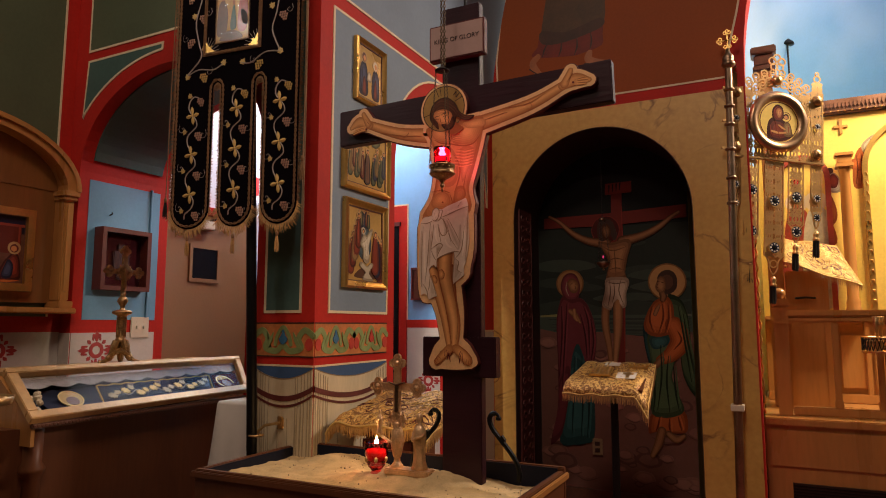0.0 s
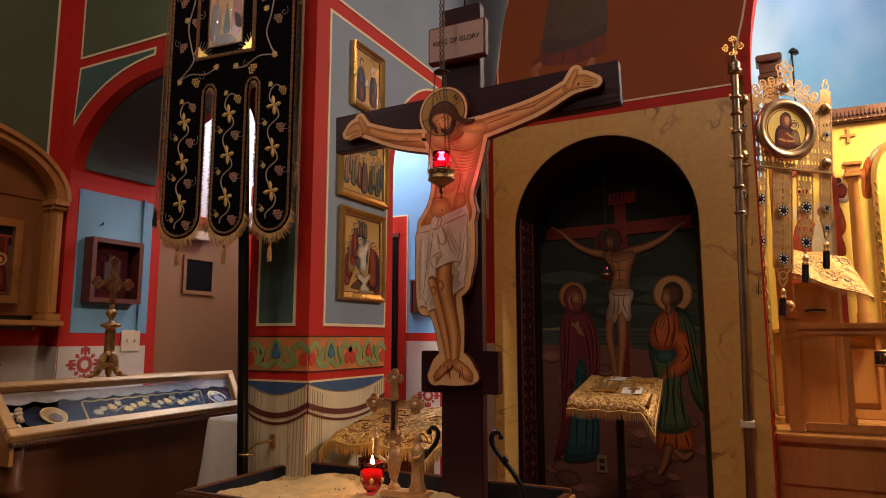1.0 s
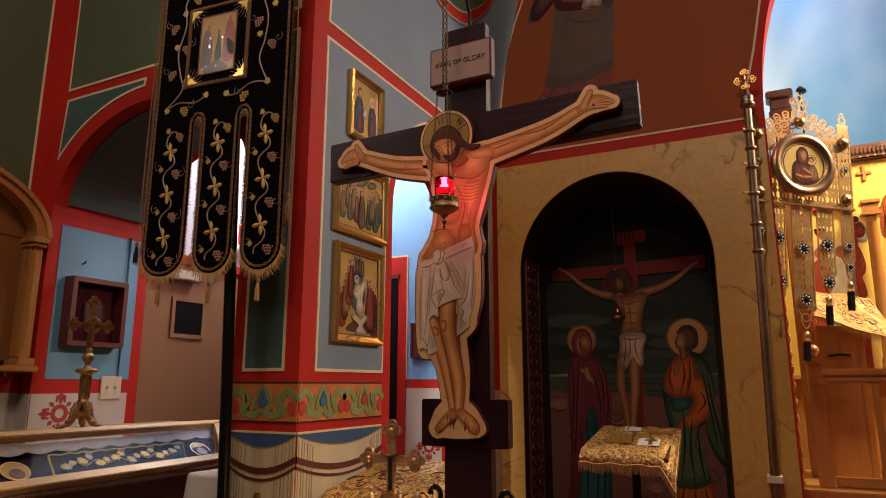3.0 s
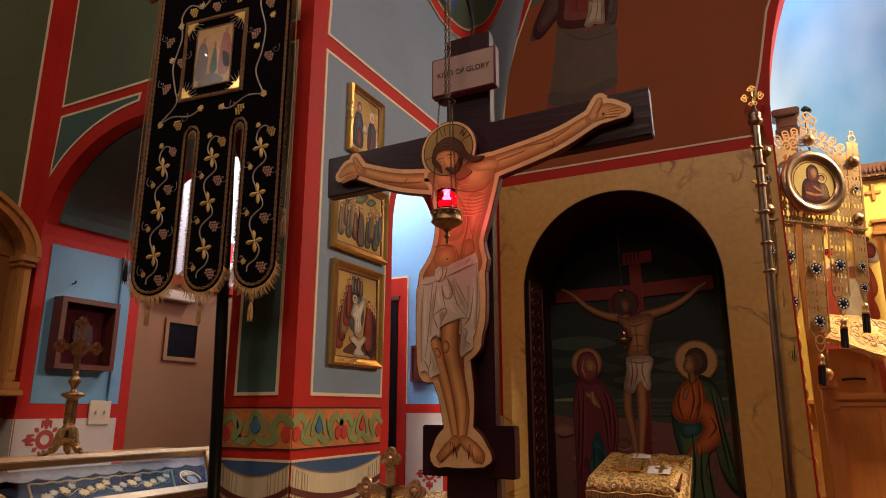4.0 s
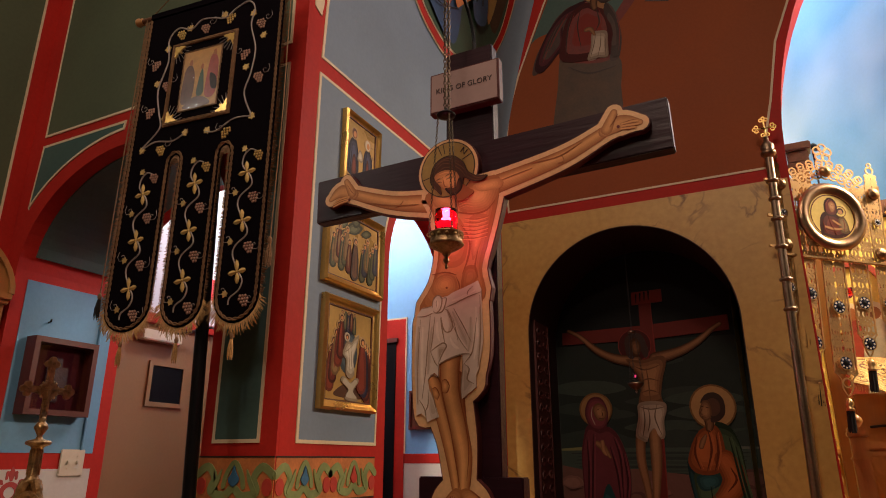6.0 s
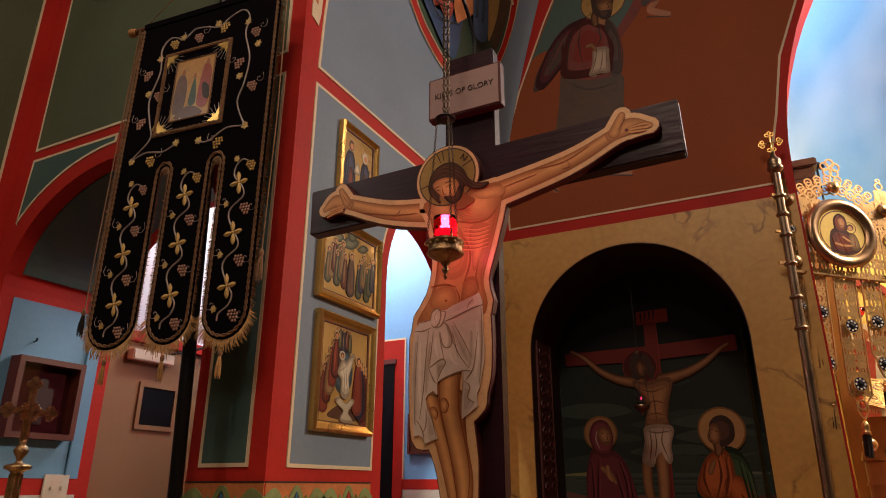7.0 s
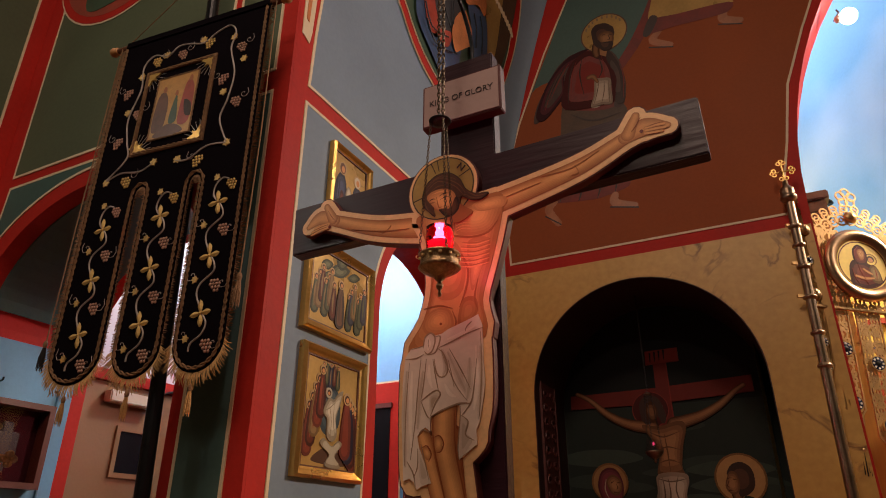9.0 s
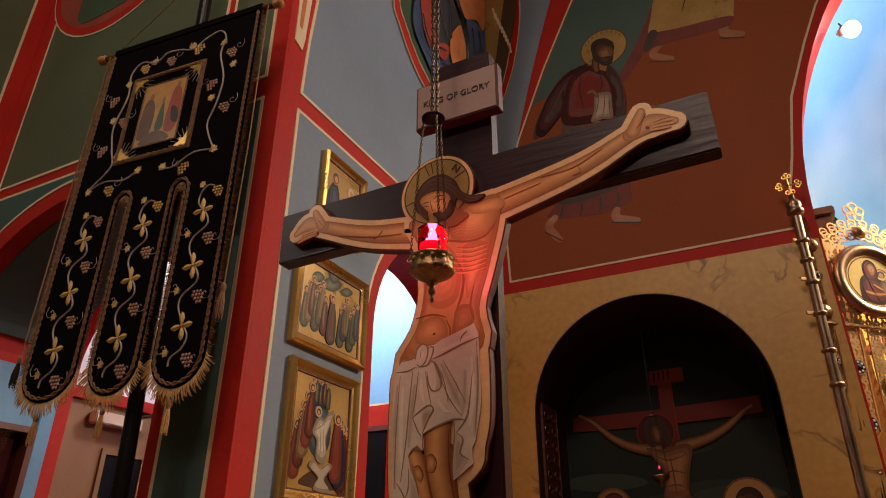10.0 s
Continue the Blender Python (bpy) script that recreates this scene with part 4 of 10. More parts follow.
for pts, w in (([(-1.0540, 1.9070), (-1.0230, 1.8910), (-0.9870, 1.8840), (-0.9410, 1.8720), (-0.9010, 1.8760), (-0.8770, 1.9000)], 0.005), ([(-0.9870, 1.8850), (-0.9840, 1.9120), (-0.9900, 1.9350)], 0.003), ([(-0.9750, 1.8440), (-0.9600, 1.8200), (-0.9510, 1.7860), (-0.9580, 1.7470), (-0.9730, 1.7100)], 0.005), ([(-1.0620, 1.7180), (-1.0230, 1.7200), (-0.9910, 1.7090)], 0.004), ([(-0.9910, 1.7030), (-0.9820, 1.6760), (-0.9920, 1.6550)], 0.004), ([(-1.0470, 1.7420), (-1.0390, 1.7860), (-1.0440, 1.8470)], 0.004), ([(-0.9280, 1.7680), (-0.9370, 1.7270), (-0.9290, 1.6950)], 0.004)):
    fp.stroke(pts, [w], FL[1])
for k in range(6):
    for pts in ([(-0.9650, 1.8630), (-0.9300, 1.8550), (-0.8960, 1.8590)], ):
        fp.stroke([(p[0] - 0.003 * k + 0.001 * i * k, p[1] - 0.0105 * k) for i, p in enumerate(pts)], [0.0028], FL[2])
        fp.stroke([(p[0] - 0.003 * k + 0.001 * i * k, p[1] - 0.0105 * k - 0.004) for i, p in enumerate(pts)], [0.0036], FL[7])
for k in range(4):
    pts = [(-0.9800, 1.9150), (-0.9620, 1.9190), (-0.9430, 1.9140)]
    fp.stroke([(p[0], p[1] - 0.007 * k) for p in pts], [0.0014], FL[8])
fp.disk([(-1.0190, 1.6770)][0], 0.003, FL[0])
# legs and feet
fp.limb([(-0.9890, 1.4440), (-0.9780, 1.3490), (-0.9670, 1.2820), (-0.9730, 1.2150)], [0.03, 0.022, 0.016, 0.012], FL[0:3])
fp.limb([(-1.0630, 1.4470), (-1.0360, 1.3680), (-1.0090, 1.2730), (-0.9920, 1.1780)], [0.034, 0.040, 0.036, 0.026], FL[1:8], 0.22, (-0.002, 0))
fp.limb([(-1.0100, 1.5060), (-1.0100, 1.4190), (-0.9860, 1.3160), (-0.9730, 1.2480), (-0.9750, 1.1720)], [0.058, 0.054, 0.048, 0.042, 0.028], FL[1:9], 0.18, (-0.003, 0))
fp.soft([(-1.0300, 1.4370), (-1.0180, 1.4350), (-1.0140, 1.4210), (-1.0200, 1.4070), (-1.0320, 1.4130)], FL[3:8], 0.3)
fp.soft([(-1.0590, 1.4170), (-1.0480, 1.4170), (-1.0400, 1.4030), (-1.0460, 1.3910), (-1.0570, 1.4000)], FL[3:8], 0.3)
for pts in ([(-1.0340, 1.4350), (-1.0220, 1.4390), (-1.0120, 1.4240), (-1.0180, 1.4070), (-1.0300, 1.4070)], [(-1.0630, 1.4160), (-1.0500, 1.4200), (-1.0400, 1.4030), (-1.0460, 1.3890)], [(-1.0360, 1.4900), (-1.0340, 1.4200), (-1.0090, 1.3160), (-0.9900, 1.2150), (-0.9820, 1.1740)], [(-0.9870, 1.4870), (-0.9850, 1.4090), (-0.9670, 1.3240), (-0.9600, 1.2650), (-0.9660, 1.1990)]):
    fp.stroke(pts, [0.0026], FL[0])
fp.soft([(-0.9970, 1.1820), (-0.9770, 1.1720), (-0.9840, 1.1560), (-1.0030, 1.1420), (-1.0220, 1.1230), (-1.0410, 1.1130), (-1.0510, 1.1210), (-1.0430, 1.1360), (-1.0220, 1.1600)], FL[2:7], 0.3)
fp.soft([(-0.9840, 1.1750), (-0.9640, 1.1820), (-0.9360, 1.1650), (-0.9150, 1.1420), (-0.9080, 1.1250), (-0.9180, 1.1130), (-0.9370, 1.1180), (-0.9550, 1.1380), (-0.9750, 1.1540)], FL[2:8], 0.3)
for pts in ([(-1.0430, 1.1340), (-1.0320, 1.1230)], [(-1.0350, 1.1410), (-1.0240, 1.1300)], [(-1.0490, 1.1260), (-1.0410, 1.1180)], [(-0.9310, 1.1210), (-0.9270, 1.1340)], [(-0.9220, 1.1170), (-0.9200, 1.1310)], [(-0.9130, 1.1220), (-0.9150, 1.1360)], [(-0.9790, 1.1620), (-0.9900, 1.1420), (-0.9790, 1.1590)], [(-1.0240, 1.1600), (-1.0430, 1.1360), (-1.0510, 1.1230), (-1.0390, 1.1130), (-1.0050, 1.1400)], [(-0.9620, 1.1790), (-0.9340, 1.1630), (-0.9110, 1.1380), (-0.9090, 1.1200)]):
    fp.stroke(pts, [0.0018], FL[0])
for pts in ([(-1.0050, 1.1650), (-0.9990, 1.1450), (-1.0030, 1.1290)], [(-0.9990, 1.1620), (-0.9940, 1.1410), (-0.9900, 1.1240)], [(-1.0090, 1.1620), (-1.0110, 1.1420)], [(-0.9470, 1.1560), (-0.9530, 1.1370), (-0.9570, 1.1200)], [(-0.9440, 1.1550), (-0.9440, 1.1340), (-0.9400, 1.1180)], [(-0.9510, 1.1580), (-0.9580, 1.1400)]):
    fp.stroke(pts, [0.0028], BLOODRED)
# cloth
CLOTH = [(-1.1060, 1.6100), (-1.0920, 1.6290), (-1.0610, 1.6330), (-1.0580, 1.6510), (-1.0460, 1.6590), (-1.0310, 1.6520), (-1.0160, 1.6540), (-1.0010, 1.6620), (-0.9710, 1.6710), (-0.9410, 1.6810), (-0.9290, 1.6860), (-0.9200, 1.6620), (-0.9190, 1.5880), (-0.9260, 1.5100), (-0.9300, 1.4600), (-0.9380, 1.4460), (-0.9370, 1.4170), (-0.9530, 1.4060), (-0.9770, 1.3890), (-0.9800, 1.4200), (-0.9740, 1.4760), (-0.9750, 1.5000), (-1.0010, 1.4960), (-1.0230, 1.4880), (-1.0420, 1.4780), (-1.0430, 1.4480), (-1.0540, 1.4580), (-1.0640, 1.4510), (-1.0730, 1.4410), (-1.0670, 1.4120), (-1.0500, 1.3770), (-1.0400, 1.3470), (-1.0610, 1.3420), (-1.0720, 1.3360), (-1.0790, 1.3500), (-1.0910, 1.3580), (-1.1040, 1.3530), (-1.1090, 1.4460), (-1.1110, 1.5520)]
fp.flat(CLOTH, LN[4])
for pts in ([(-1.1010, 1.5790), (-1.1040, 1.4850), (-1.1000, 1.3820)], [(-1.0610, 1.5750), (-1.0680, 1.5220), (-1.0720, 1.4570)], [(-0.9250, 1.6150), (-0.9250, 1.5360), (-0.9320, 1.4670)], [(-1.0010, 1.6100), (-0.9750, 1.5530), (-0.9550, 1.5130)], [(-0.9500, 1.5910), (-0.9520, 1.5380), (-0.9580, 1.5070)], [(-1.0160, 1.6180), (-1.0040, 1.5830), (-1.0130, 1.5600)]):
    fp.limb(pts, [0.006, 0.016, 0.006], LN[3:1:-1], 0.4)
for pts in ([(-1.0880, 1.5780), (-1.0900, 1.4970), (-1.0870, 1.4190)], [(-1.0460, 1.5870), (-1.0460, 1.5600), (-1.0390, 1.5390)], [(-1.0080, 1.5430), (-0.9980, 1.5230), (-0.9840, 1.5150)], [(-0.9350, 1.6160), (-0.9350, 1.5370), (-0.9420, 1.4860)], [(-1.0010, 1.6400), (-0.9710, 1.6470), (-0.9380, 1.6600)], [(-1.0490, 1.6480), (-1.0460, 1.6350), (-1.0490, 1.6220)]):
    fp.limb(pts, [0.006, 0.014, 0.006], LN[4:6], 0.6)
fp.soft([(-1.0420, 1.5250), (-1.0190, 1.5230), (-1.0300, 1.5080), (-1.0410, 1.4830), (-1.0450, 1.5040)], LN[3:0:-1], 0.5)
fp.soft([(-0.9730, 1.4730), (-0.9590, 1.4620), (-0.9620, 1.4400), (-0.9480, 1.4270), (-0.9570, 1.4100), (-0.9750, 1.3950)], LN[3:1:-1], 0.6)
fp.soft([(-1.0680, 1.4150), (-1.0530, 1.3800), (-1.0430, 1.3500), (-1.0620, 1.3460), (-1.0680, 1.3800)], LN[3:1:-1], 0.6)
for pts, w in (([(-1.1050, 1.6070), (-1.0800, 1.6060), (-1.0600, 1.6130)], 0.0030), ([(-1.0910, 1.6280), (-1.0740, 1.6300), (-1.0600, 1.6330)], 0.0022), ([(-1.0220, 1.6240), (-0.9920, 1.6330), (-0.9560, 1.6460), (-0.9200, 1.6550)], 0.0030), ([(-1.0600, 1.6270), (-1.0580, 1.6490), (-1.0430, 1.6590), (-1.0320, 1.6460), (-1.0370, 1.6220), (-1.0490, 1.6120), (-1.0580, 1.6190)], 0.0032), ([(-1.0320, 1.6490), (-1.0200, 1.6490), (-1.0220, 1.6330), (-1.0320, 1.6140), (-1.0490, 1.6110)], 0.0030), ([(-1.0460, 1.6480), (-1.0490, 1.6370), (-1.0460, 1.6230)], 0.0016), ([(-1.0280, 1.6240), (-1.0130, 1.6110), (-1.0020, 1.5830), (-1.0050, 1.5630), (-1.0190, 1.5590), (-1.0290, 1.5720), (-1.0340, 1.6000)], 0.0030), ([(-1.0660, 1.6060), (-1.0730, 1.5360), (-1.0780, 1.4700), (-1.0880, 1.3940)], 0.0024), ([(-1.0950, 1.5980), (-1.1010, 1.4980), (-1.1020, 1.3820)], 0.0018), ([(-1.0530, 1.6020), (-1.0590, 1.5480), (-1.0650, 1.5150)], 0.0026), ([(-1.0650, 1.5120), (-1.0450, 1.5250), (-1.0280, 1.5320), (-1.0190, 1.5230), (-1.0300, 1.5060), (-1.0420, 1.4800)], 0.0030), ([(-1.0650, 1.5120), (-1.0520, 1.4840), (-1.0440, 1.4740)], 0.0026), ([(-1.0370, 1.6000), (-1.0310, 1.5650), (-1.0230, 1.5290)], 0.0024), ([(-0.9980, 1.6190), (-0.9720, 1.5730), (-0.9490, 1.5280)], 0.0020), ([(-1.0160, 1.6110), (-0.9840, 1.5410), (-0.9570, 1.5040)], 0.0018), ([(-0.9240, 1.6470), (-0.9230, 1.5620), (-0.9310, 1.4700)], 0.0030), ([(-0.9340, 1.5890), (-0.9420, 1.5250), (-0.9500, 1.4980), (-0.9700, 1.4750)], 0.0028), ([(-0.9700, 1.4750), (-0.9560, 1.4620), (-0.9620, 1.4370), (-0.9440, 1.4250)], 0.0028), ([(-0.9730, 1.4940), (-0.9740, 1.4630), (-0.9790, 1.4160), (-0.9770, 1.3910)], 0.0022), ([(-1.0960, 1.3910), (-1.0810, 1.3680), (-1.0750, 1.3410)], 0.0024), ([(-1.0710, 1.4160), (-1.0710, 1.3800), (-1.0790, 1.3610)], 0.0022), ([(-1.0640, 1.4240), (-1.0520, 1.3820), (-1.0440, 1.3520)], 0.0018), ([(-1.0410, 1.4780), (-1.0160, 1.4890), (-0.9750, 1.5000), (-0.9510, 1.4980)], 0.0034), ([(-1.0710, 1.4410), (-1.0600, 1.4530), (-1.0450, 1.4470)], 0.0028), ([(-1.0010, 1.5960), (-0.9920, 1.5620), (-0.9870, 1.5350)], 0.0014), ([(-0.9440, 1.6720), (-0.9560, 1.6620), (-0.9590, 1.6510)], 0.0014)):
    fp.stroke(pts, [w], LN[0])
# head
fp.stroke([(-0.9990, 1.9600), (-0.9750, 1.9390), (-0.9440, 1.9350)], [0.05], FL[1])
fp.soft([(-1.0700, 1.9970), (-1.0620, 2.0290), (-1.0430, 2.0490), (-1.0180, 2.0570), (-0.9920, 2.0520), (-0.9670, 2.0290), (-0.9530, 2.0000), (-0.9280, 1.9810), (-0.8960, 1.9760), (-0.9110, 1.9630), (-0.9390, 1.9660), (-0.9640, 1.9810), (-0.9710, 1.9570), (-0.9990, 1.9530), (-1.0380, 1.9680), (-1.0350, 1.9430), (-1.0510, 1.9590), (-1.0650, 1.9750)], HR[0:2], 0.96)
for pts in ([(-1.0600, 2.0220), (-1.0230, 2.0450), (-0.9750, 2.0180), (-0.9540, 1.9880)], [(-1.0610, 2.0090), (-1.0280, 2.0360), (-0.9830, 2.0140), (-0.9580, 1.9820)], [(-1.0520, 2.0360), (-1.0150, 2.0490), (-0.9750, 2.0280)], [(-1.0580, 2.0010), (-1.0250, 2.0230), (-0.9890, 2.0100)], [(-0.9510, 1.9920), (-0.9280, 1.9740), (-0.9020, 1.9720)], [(-0.9580, 1.9860), (-0.9330, 1.9690), (-0.9110, 1.9660)], [(-1.0610, 1.9890), (-1.0550, 1.9680), (-1.0400, 1.9520)]):
    fp.stroke(pts, [0.0022], HR[3])
fp.soft([(-1.0560, 1.9960), (-1.0450, 2.0100), (-1.0180, 2.0140), (-0.9930, 2.0060), (-0.9800, 1.9890), (-0.9780, 1.9650), (-0.9900, 1.9500), (-1.0070, 1.9440), (-1.0250, 1.9550), (-1.0410, 1.9730)], FL[3:9], 0.30)
fp.soft([(-1.0230, 1.9570), (-1.0150, 1.9600), (-1.0010, 1.9550), (-0.9880, 1.9620), (-0.9810, 1.9810), (-0.9730, 1.9800), (-0.9690, 1.9590), (-0.9750, 1.9440), (-0.9900, 1.9340), (-1.0070, 1.9380)], HR[0:3], 0.6)
for pts, w, m in (([(-1.0510, 1.9870), (-1.0400, 1.9910), (-1.0320, 1.9890)], 0.0024, HR[0]), ([(-1.0220, 1.9950), (-1.0090, 2.0000), (-0.9960, 1.9970)], 0.0026, HR[0]), ([(-1.0500, 1.9800), (-1.0400, 1.9810), (-1.0320, 1.9790)], 0.002, HR[1]), ([(-1.0190, 1.9850), (-1.0070, 1.9890), (-0.9970, 1.9880)], 0.0022, HR[1]), ([(-1.0300, 1.9950), (-1.0270, 1.9780), (-1.0230, 1.9650), (-1.0150, 1.9650)], 0.002, FL[0]), ([(-1.0270, 1.9910), (-1.0230, 1.9790), (-1.0200, 1.9690)], 0.0028, FL[8]), ([(-1.0150, 1.9580), (-1.0060, 1.9590), (-0.9960, 1.9620)], 0.0022, FL[0]), ([(-1.0140, 1.9550), (-1.0040, 1.9530), (-0.9960, 1.9560)], 0.002, BLOODRED), ([(-1.0400, 2.0040), (-1.0190, 2.0070), (-0.9990, 2.0030)], 0.004, FL[7])):
    fp.stroke(pts, [w], m)
fp.done()
# wrought scroll brackets at the foot
for s, x in ((-1, -1.040), (1, -0.885)):
    pts = [(x + s * dx, 2.09, z) for dx, z in ((0.055, 0.935), (0.043, 0.952), (0.024, 0.948), (0.018, 0.928), (0.030, 0.900), (0.058, 0.868), (0.085, 0.838), (0.112, 0.80), (0.122, 0.765), (0.118, 0.74))]
    b = part("scroll_bracket", tube(curve(pts, 5), [0.006] * 6 + [0.0085] * 34 + [0.009] * 6, 8), IRON, crucifix, "black wrought-iron scroll bracket")
    part("scroll_eye", lathe([(0.0, -0.007), (0.008, -0.005), (0.0095, 0), (0.008, 0.005), (0.0, 0.007)], (x + s * 0.05, 2.09, 0.937), 10), IRON, b)
    part("diamond_collar", slab([(x + s * 0.063 - 0.012, 0.868), (x + s * 0.063, 0.852), (x + s * 0.063 + 0.012, 0.868), (x + s * 0.063, 0.884)], "y", 2.082, 2.098), IRON, b)

# ---------- hanging lamp ----------
LX, LY = -0.945, 1.89
lampada = thing("hanging_oil_lamp", "brass hanging oil lamp with a glowing red glass on thin chains", "lamp")


def chain(name, a, b, parent, link=0.011, wire=0.0011, metal=None):
    a, b = Vector(a), Vector(b)
    n = max(2, int((b - a).length / (link * 0.78)))
    bm = bmesh.new()
    d = (b - a).normalized()
    s = d.orthogonal().normalized()
    for i in range(n):
        c = a + (b - a) * ((i + 0.5) / n)
        u = s if i % 2 == 0 else d.cross(s)
        tube([c + d * (math.sin(k * math.pi / 3) * link * 0.55) + u * (math.cos(k * math.pi / 3) * link * 0.28) for k in range(6)], wire, 4, bm, True)
    return part(name, bm, metal or CHAINM, parent)


chain("chain", (LX - 0.003, LY, 2.50), (LX - 0.003, LY, 2.105), lampada, 0.014, 0.0015)
chain("chain", (LX + 0.006, LY + 0.004, 2.50), (LX + 0.006, LY + 0.004, 2.105), lampada, 0.014, 0.0015)
smooth(part("chain_cap", lathe([(0.012, 0.0), (0.0245, 0.002), (0.025, 0.005), (0.018, 0.010), (0.007, 0.016), (0.004, 0.024)], (LX, LY, 2.088), 24), IRON, lampada, "black disc cap"))
for a in (75, 195, 315):
    c, s = math.cos(radians(a)), math.sin(radians(a))
    chain("chain", (LX + 0.021 * c, LY + 0.021 * s, 2.09), (LX + 0.043 * c, LY + 0.043 * s, 1.772), lampada, 0.009, 0.0009)
    part("chain_ring", tube([(LX + 0.045 * c + 0.004 * math.cos(k) * c, LY + 0.045 * s + 0.004 * math.cos(k) * s, 1.769 + 0.004 * math.sin(k)) for k in (0, 1.05, 2.1, 3.14, 4.2, 5.2)], 0.0011, 5, None, True), BRASS, lampada)
bowl = smooth(part("bowl", lathe([(0.002, -0.076), (0.0045, -0.070), (0.002, -0.064), (0.007, -0.058), (0.008, -0.052), (0.004, -0.046), (0.010, -0.040), (0.011, -0.036), (0.026, -0.028), (0.039, -0.020), (0.0435, -0.015), (0.0395, -0.011), (0.0385, 0.006), (0.0425, 0.010), (0.0425, 0.013), (0.034, 0.014), (0.031, 0.012), (0.029, 0.004)], (LX, LY, 1.756), 28), LAMPBRASS, lampada, "embossed dark brass bowl"))
for k in range(12):
    a = 2 * math.pi * k / 12
    part("boss", lathe([(0.0, -0.004), (0.0042, -0.002), (0.0042, 0.002), (0.0, 0.004)], (LX + 0.0385 * math.cos(a), LY + 0.041 * math.sin(a), 1.760), 8), BRASS, bowl)
smooth(part("red_glass", lathe([(0.022, 0.0), (0.027, 0.004), (0.0285, 0.03), (0.029, 0.056), (0.0275, 0.056), (0.027, 0.03), (0.024, 0.008), (0.02, 0.006)], (LX, LY, 1.772), 28), REDGLASS, lampada, "glowing red glass cup")).visible_shadow = False
smooth(part("lit_oil", lathe([(0.018, 0.0), (0.0225, 0.004), (0.0235, 0.016), (0.0, 0.018)], (LX, LY, 1.780), 20), WAXGLOW, lampada))
smooth(part("flame", lathe([(0.004, 0.0), (0.010, 0.003), (0.013, 0.007), (0.007, 0.011), (0.009, 0.014), (0.003, 0.018), (0.0, 0.020)], (LX, LY, 1.800), 9), HOTGLOW, lampada))
smooth(part("pendant_drop", lathe([(0.0, -0.004), (0.002, 0), (0.001, 0.004), (0.001, 0.012)], (LX, LY, 1.684), 8), BRASS, lampada))
lamp("oil_lamp_light", "POINT", pose(LX, LY + 0.036, 1.81), 0.36, (1.0, 0.020, 0.12), 0.02)

# ---------- sand box with offerings ----------
SB = (-1.83, -0.665, 1.73, 2.285, 0.75)
sandbox = thing("sand_box_table", "wooden candle table with a navy-lined tray of pale sand", "table")
x0, x1, y0, y1, zt = SB
part("cabinet", boxes((x0 + 0.03, x1 - 0.03, y0 + 0.03, y1 - 0.03, 0, 0.60), bevel=0.006), WOOD, sandbox)
for nm, b in (("rim_board", (x0, x1, y0, y0 + 0.022, 0.60, zt)), ("rim_board", (x0, x1, y1 - 0.022, y1, 0.60, zt + 0.012)), ("rim_board", (x0, x0 + 0.022, y0 + 0.0225, y1 - 0.0225, 0.60, zt)), ("rim_board", (x1 - 0.022, x1, y0 + 0.0225, y1 - 0.0225, 0.60, zt))):
    part(nm, boxes(b, bevel=0.003), WOOD, sandbox)
part("lip", boxes((x0 - 0.01, x1 + 0.01, y0 - 0.012, y0 - 0.0005, zt - 0.028, zt - 0.006), bevel=0.003), WOOD, sandbox)
part("lip", boxes((x1 + 0.0005, x1 + 0.012, y0, y1, zt - 0.028, zt - 0.006), bevel=0.003), OAK, sandbox)
for b in ((x0 + 0.0225, x1 - 0.0225, y1 - 0.028, y1 - 0.0225, 0.62, zt + 0.008), (x0 + 0.0225, x0 + 0.028, y0 + 0.023, y1 - 0.029, 0.62, zt - 0.004), (x1 - 0.028, x1 - 0.0225, y0 + 0.023, y1 - 0.029, 0.62, zt - 0.004)):
    part("lining", boxes(b), NAVY, sandbox, "navy blue tray lining")
nx, ny = 110, 56
bm = bmesh.new()
def sand_height(x, y):
    h = 0.708 + 0.022 * noise.noise((x * 4, y * 5, 0.3)) + 0.008 * noise.noise((x * 15, y * 15, 1.7)) + 0.004 * noise.noise((x * 45, y * 45, 5.1)) + 0.0025 * noise.noise((x * 110, y * 110, 2.0))
    h += 0.035 * math.exp(-((x + 1.52) ** 2 + (y - 2.17) ** 2) / 0.012) - 0.018 * math.exp(-((x + 0.75) ** 2 + (y - 2.2) ** 2) / 0.03)
    h += 0.046 * math.exp(-((x + 1.08) / 0.22) ** 2 - ((y - 2.06) / 0.11) ** 2)
    return h
gr = [[None] * (nx + 1) for _ in range(ny + 1)]
for j in range(ny + 1):
    for i in range(nx + 1):
        x, y = x0 + 0.024 + (x1 - x0 - 0.048) * i / nx, y0 + 0.024 + (y1 - y0 - 0.048) * j / ny
        gr[j][i] = bm.verts.new((x, y, sand_height(x, y)))
for j in range(ny):
    for i in range(nx):
        bm.faces.new((gr[j][i], gr[j][i + 1], gr[j + 1][i + 1], gr[j + 1][i]))
sand = smooth(tagged(part("sand", bm, SAND), "pale coarse sand heaped in the tray", "sand", "", "stuff"))
bm = bmesh.new()
rnd = random.Random(4)
for k in range(150):
    x, y = rnd.uniform(x0 + 0.05, x1 - 0.05), rnd.uniform(y0 + 0.05, y1 - 0.05)
    r = rnd.uniform(0.0012, 0.0036)
    bmesh.ops.create_icosphere(bm, subdivisions=1, radius=r, matrix=Matrix.Translation((x, y, sand_height(x, y) + r * 0.3)))
tagged(part("sand_crumbs", bm, FOLD), "dark crumbs and wax bits in the sand", "crumbs", "", "stuff")
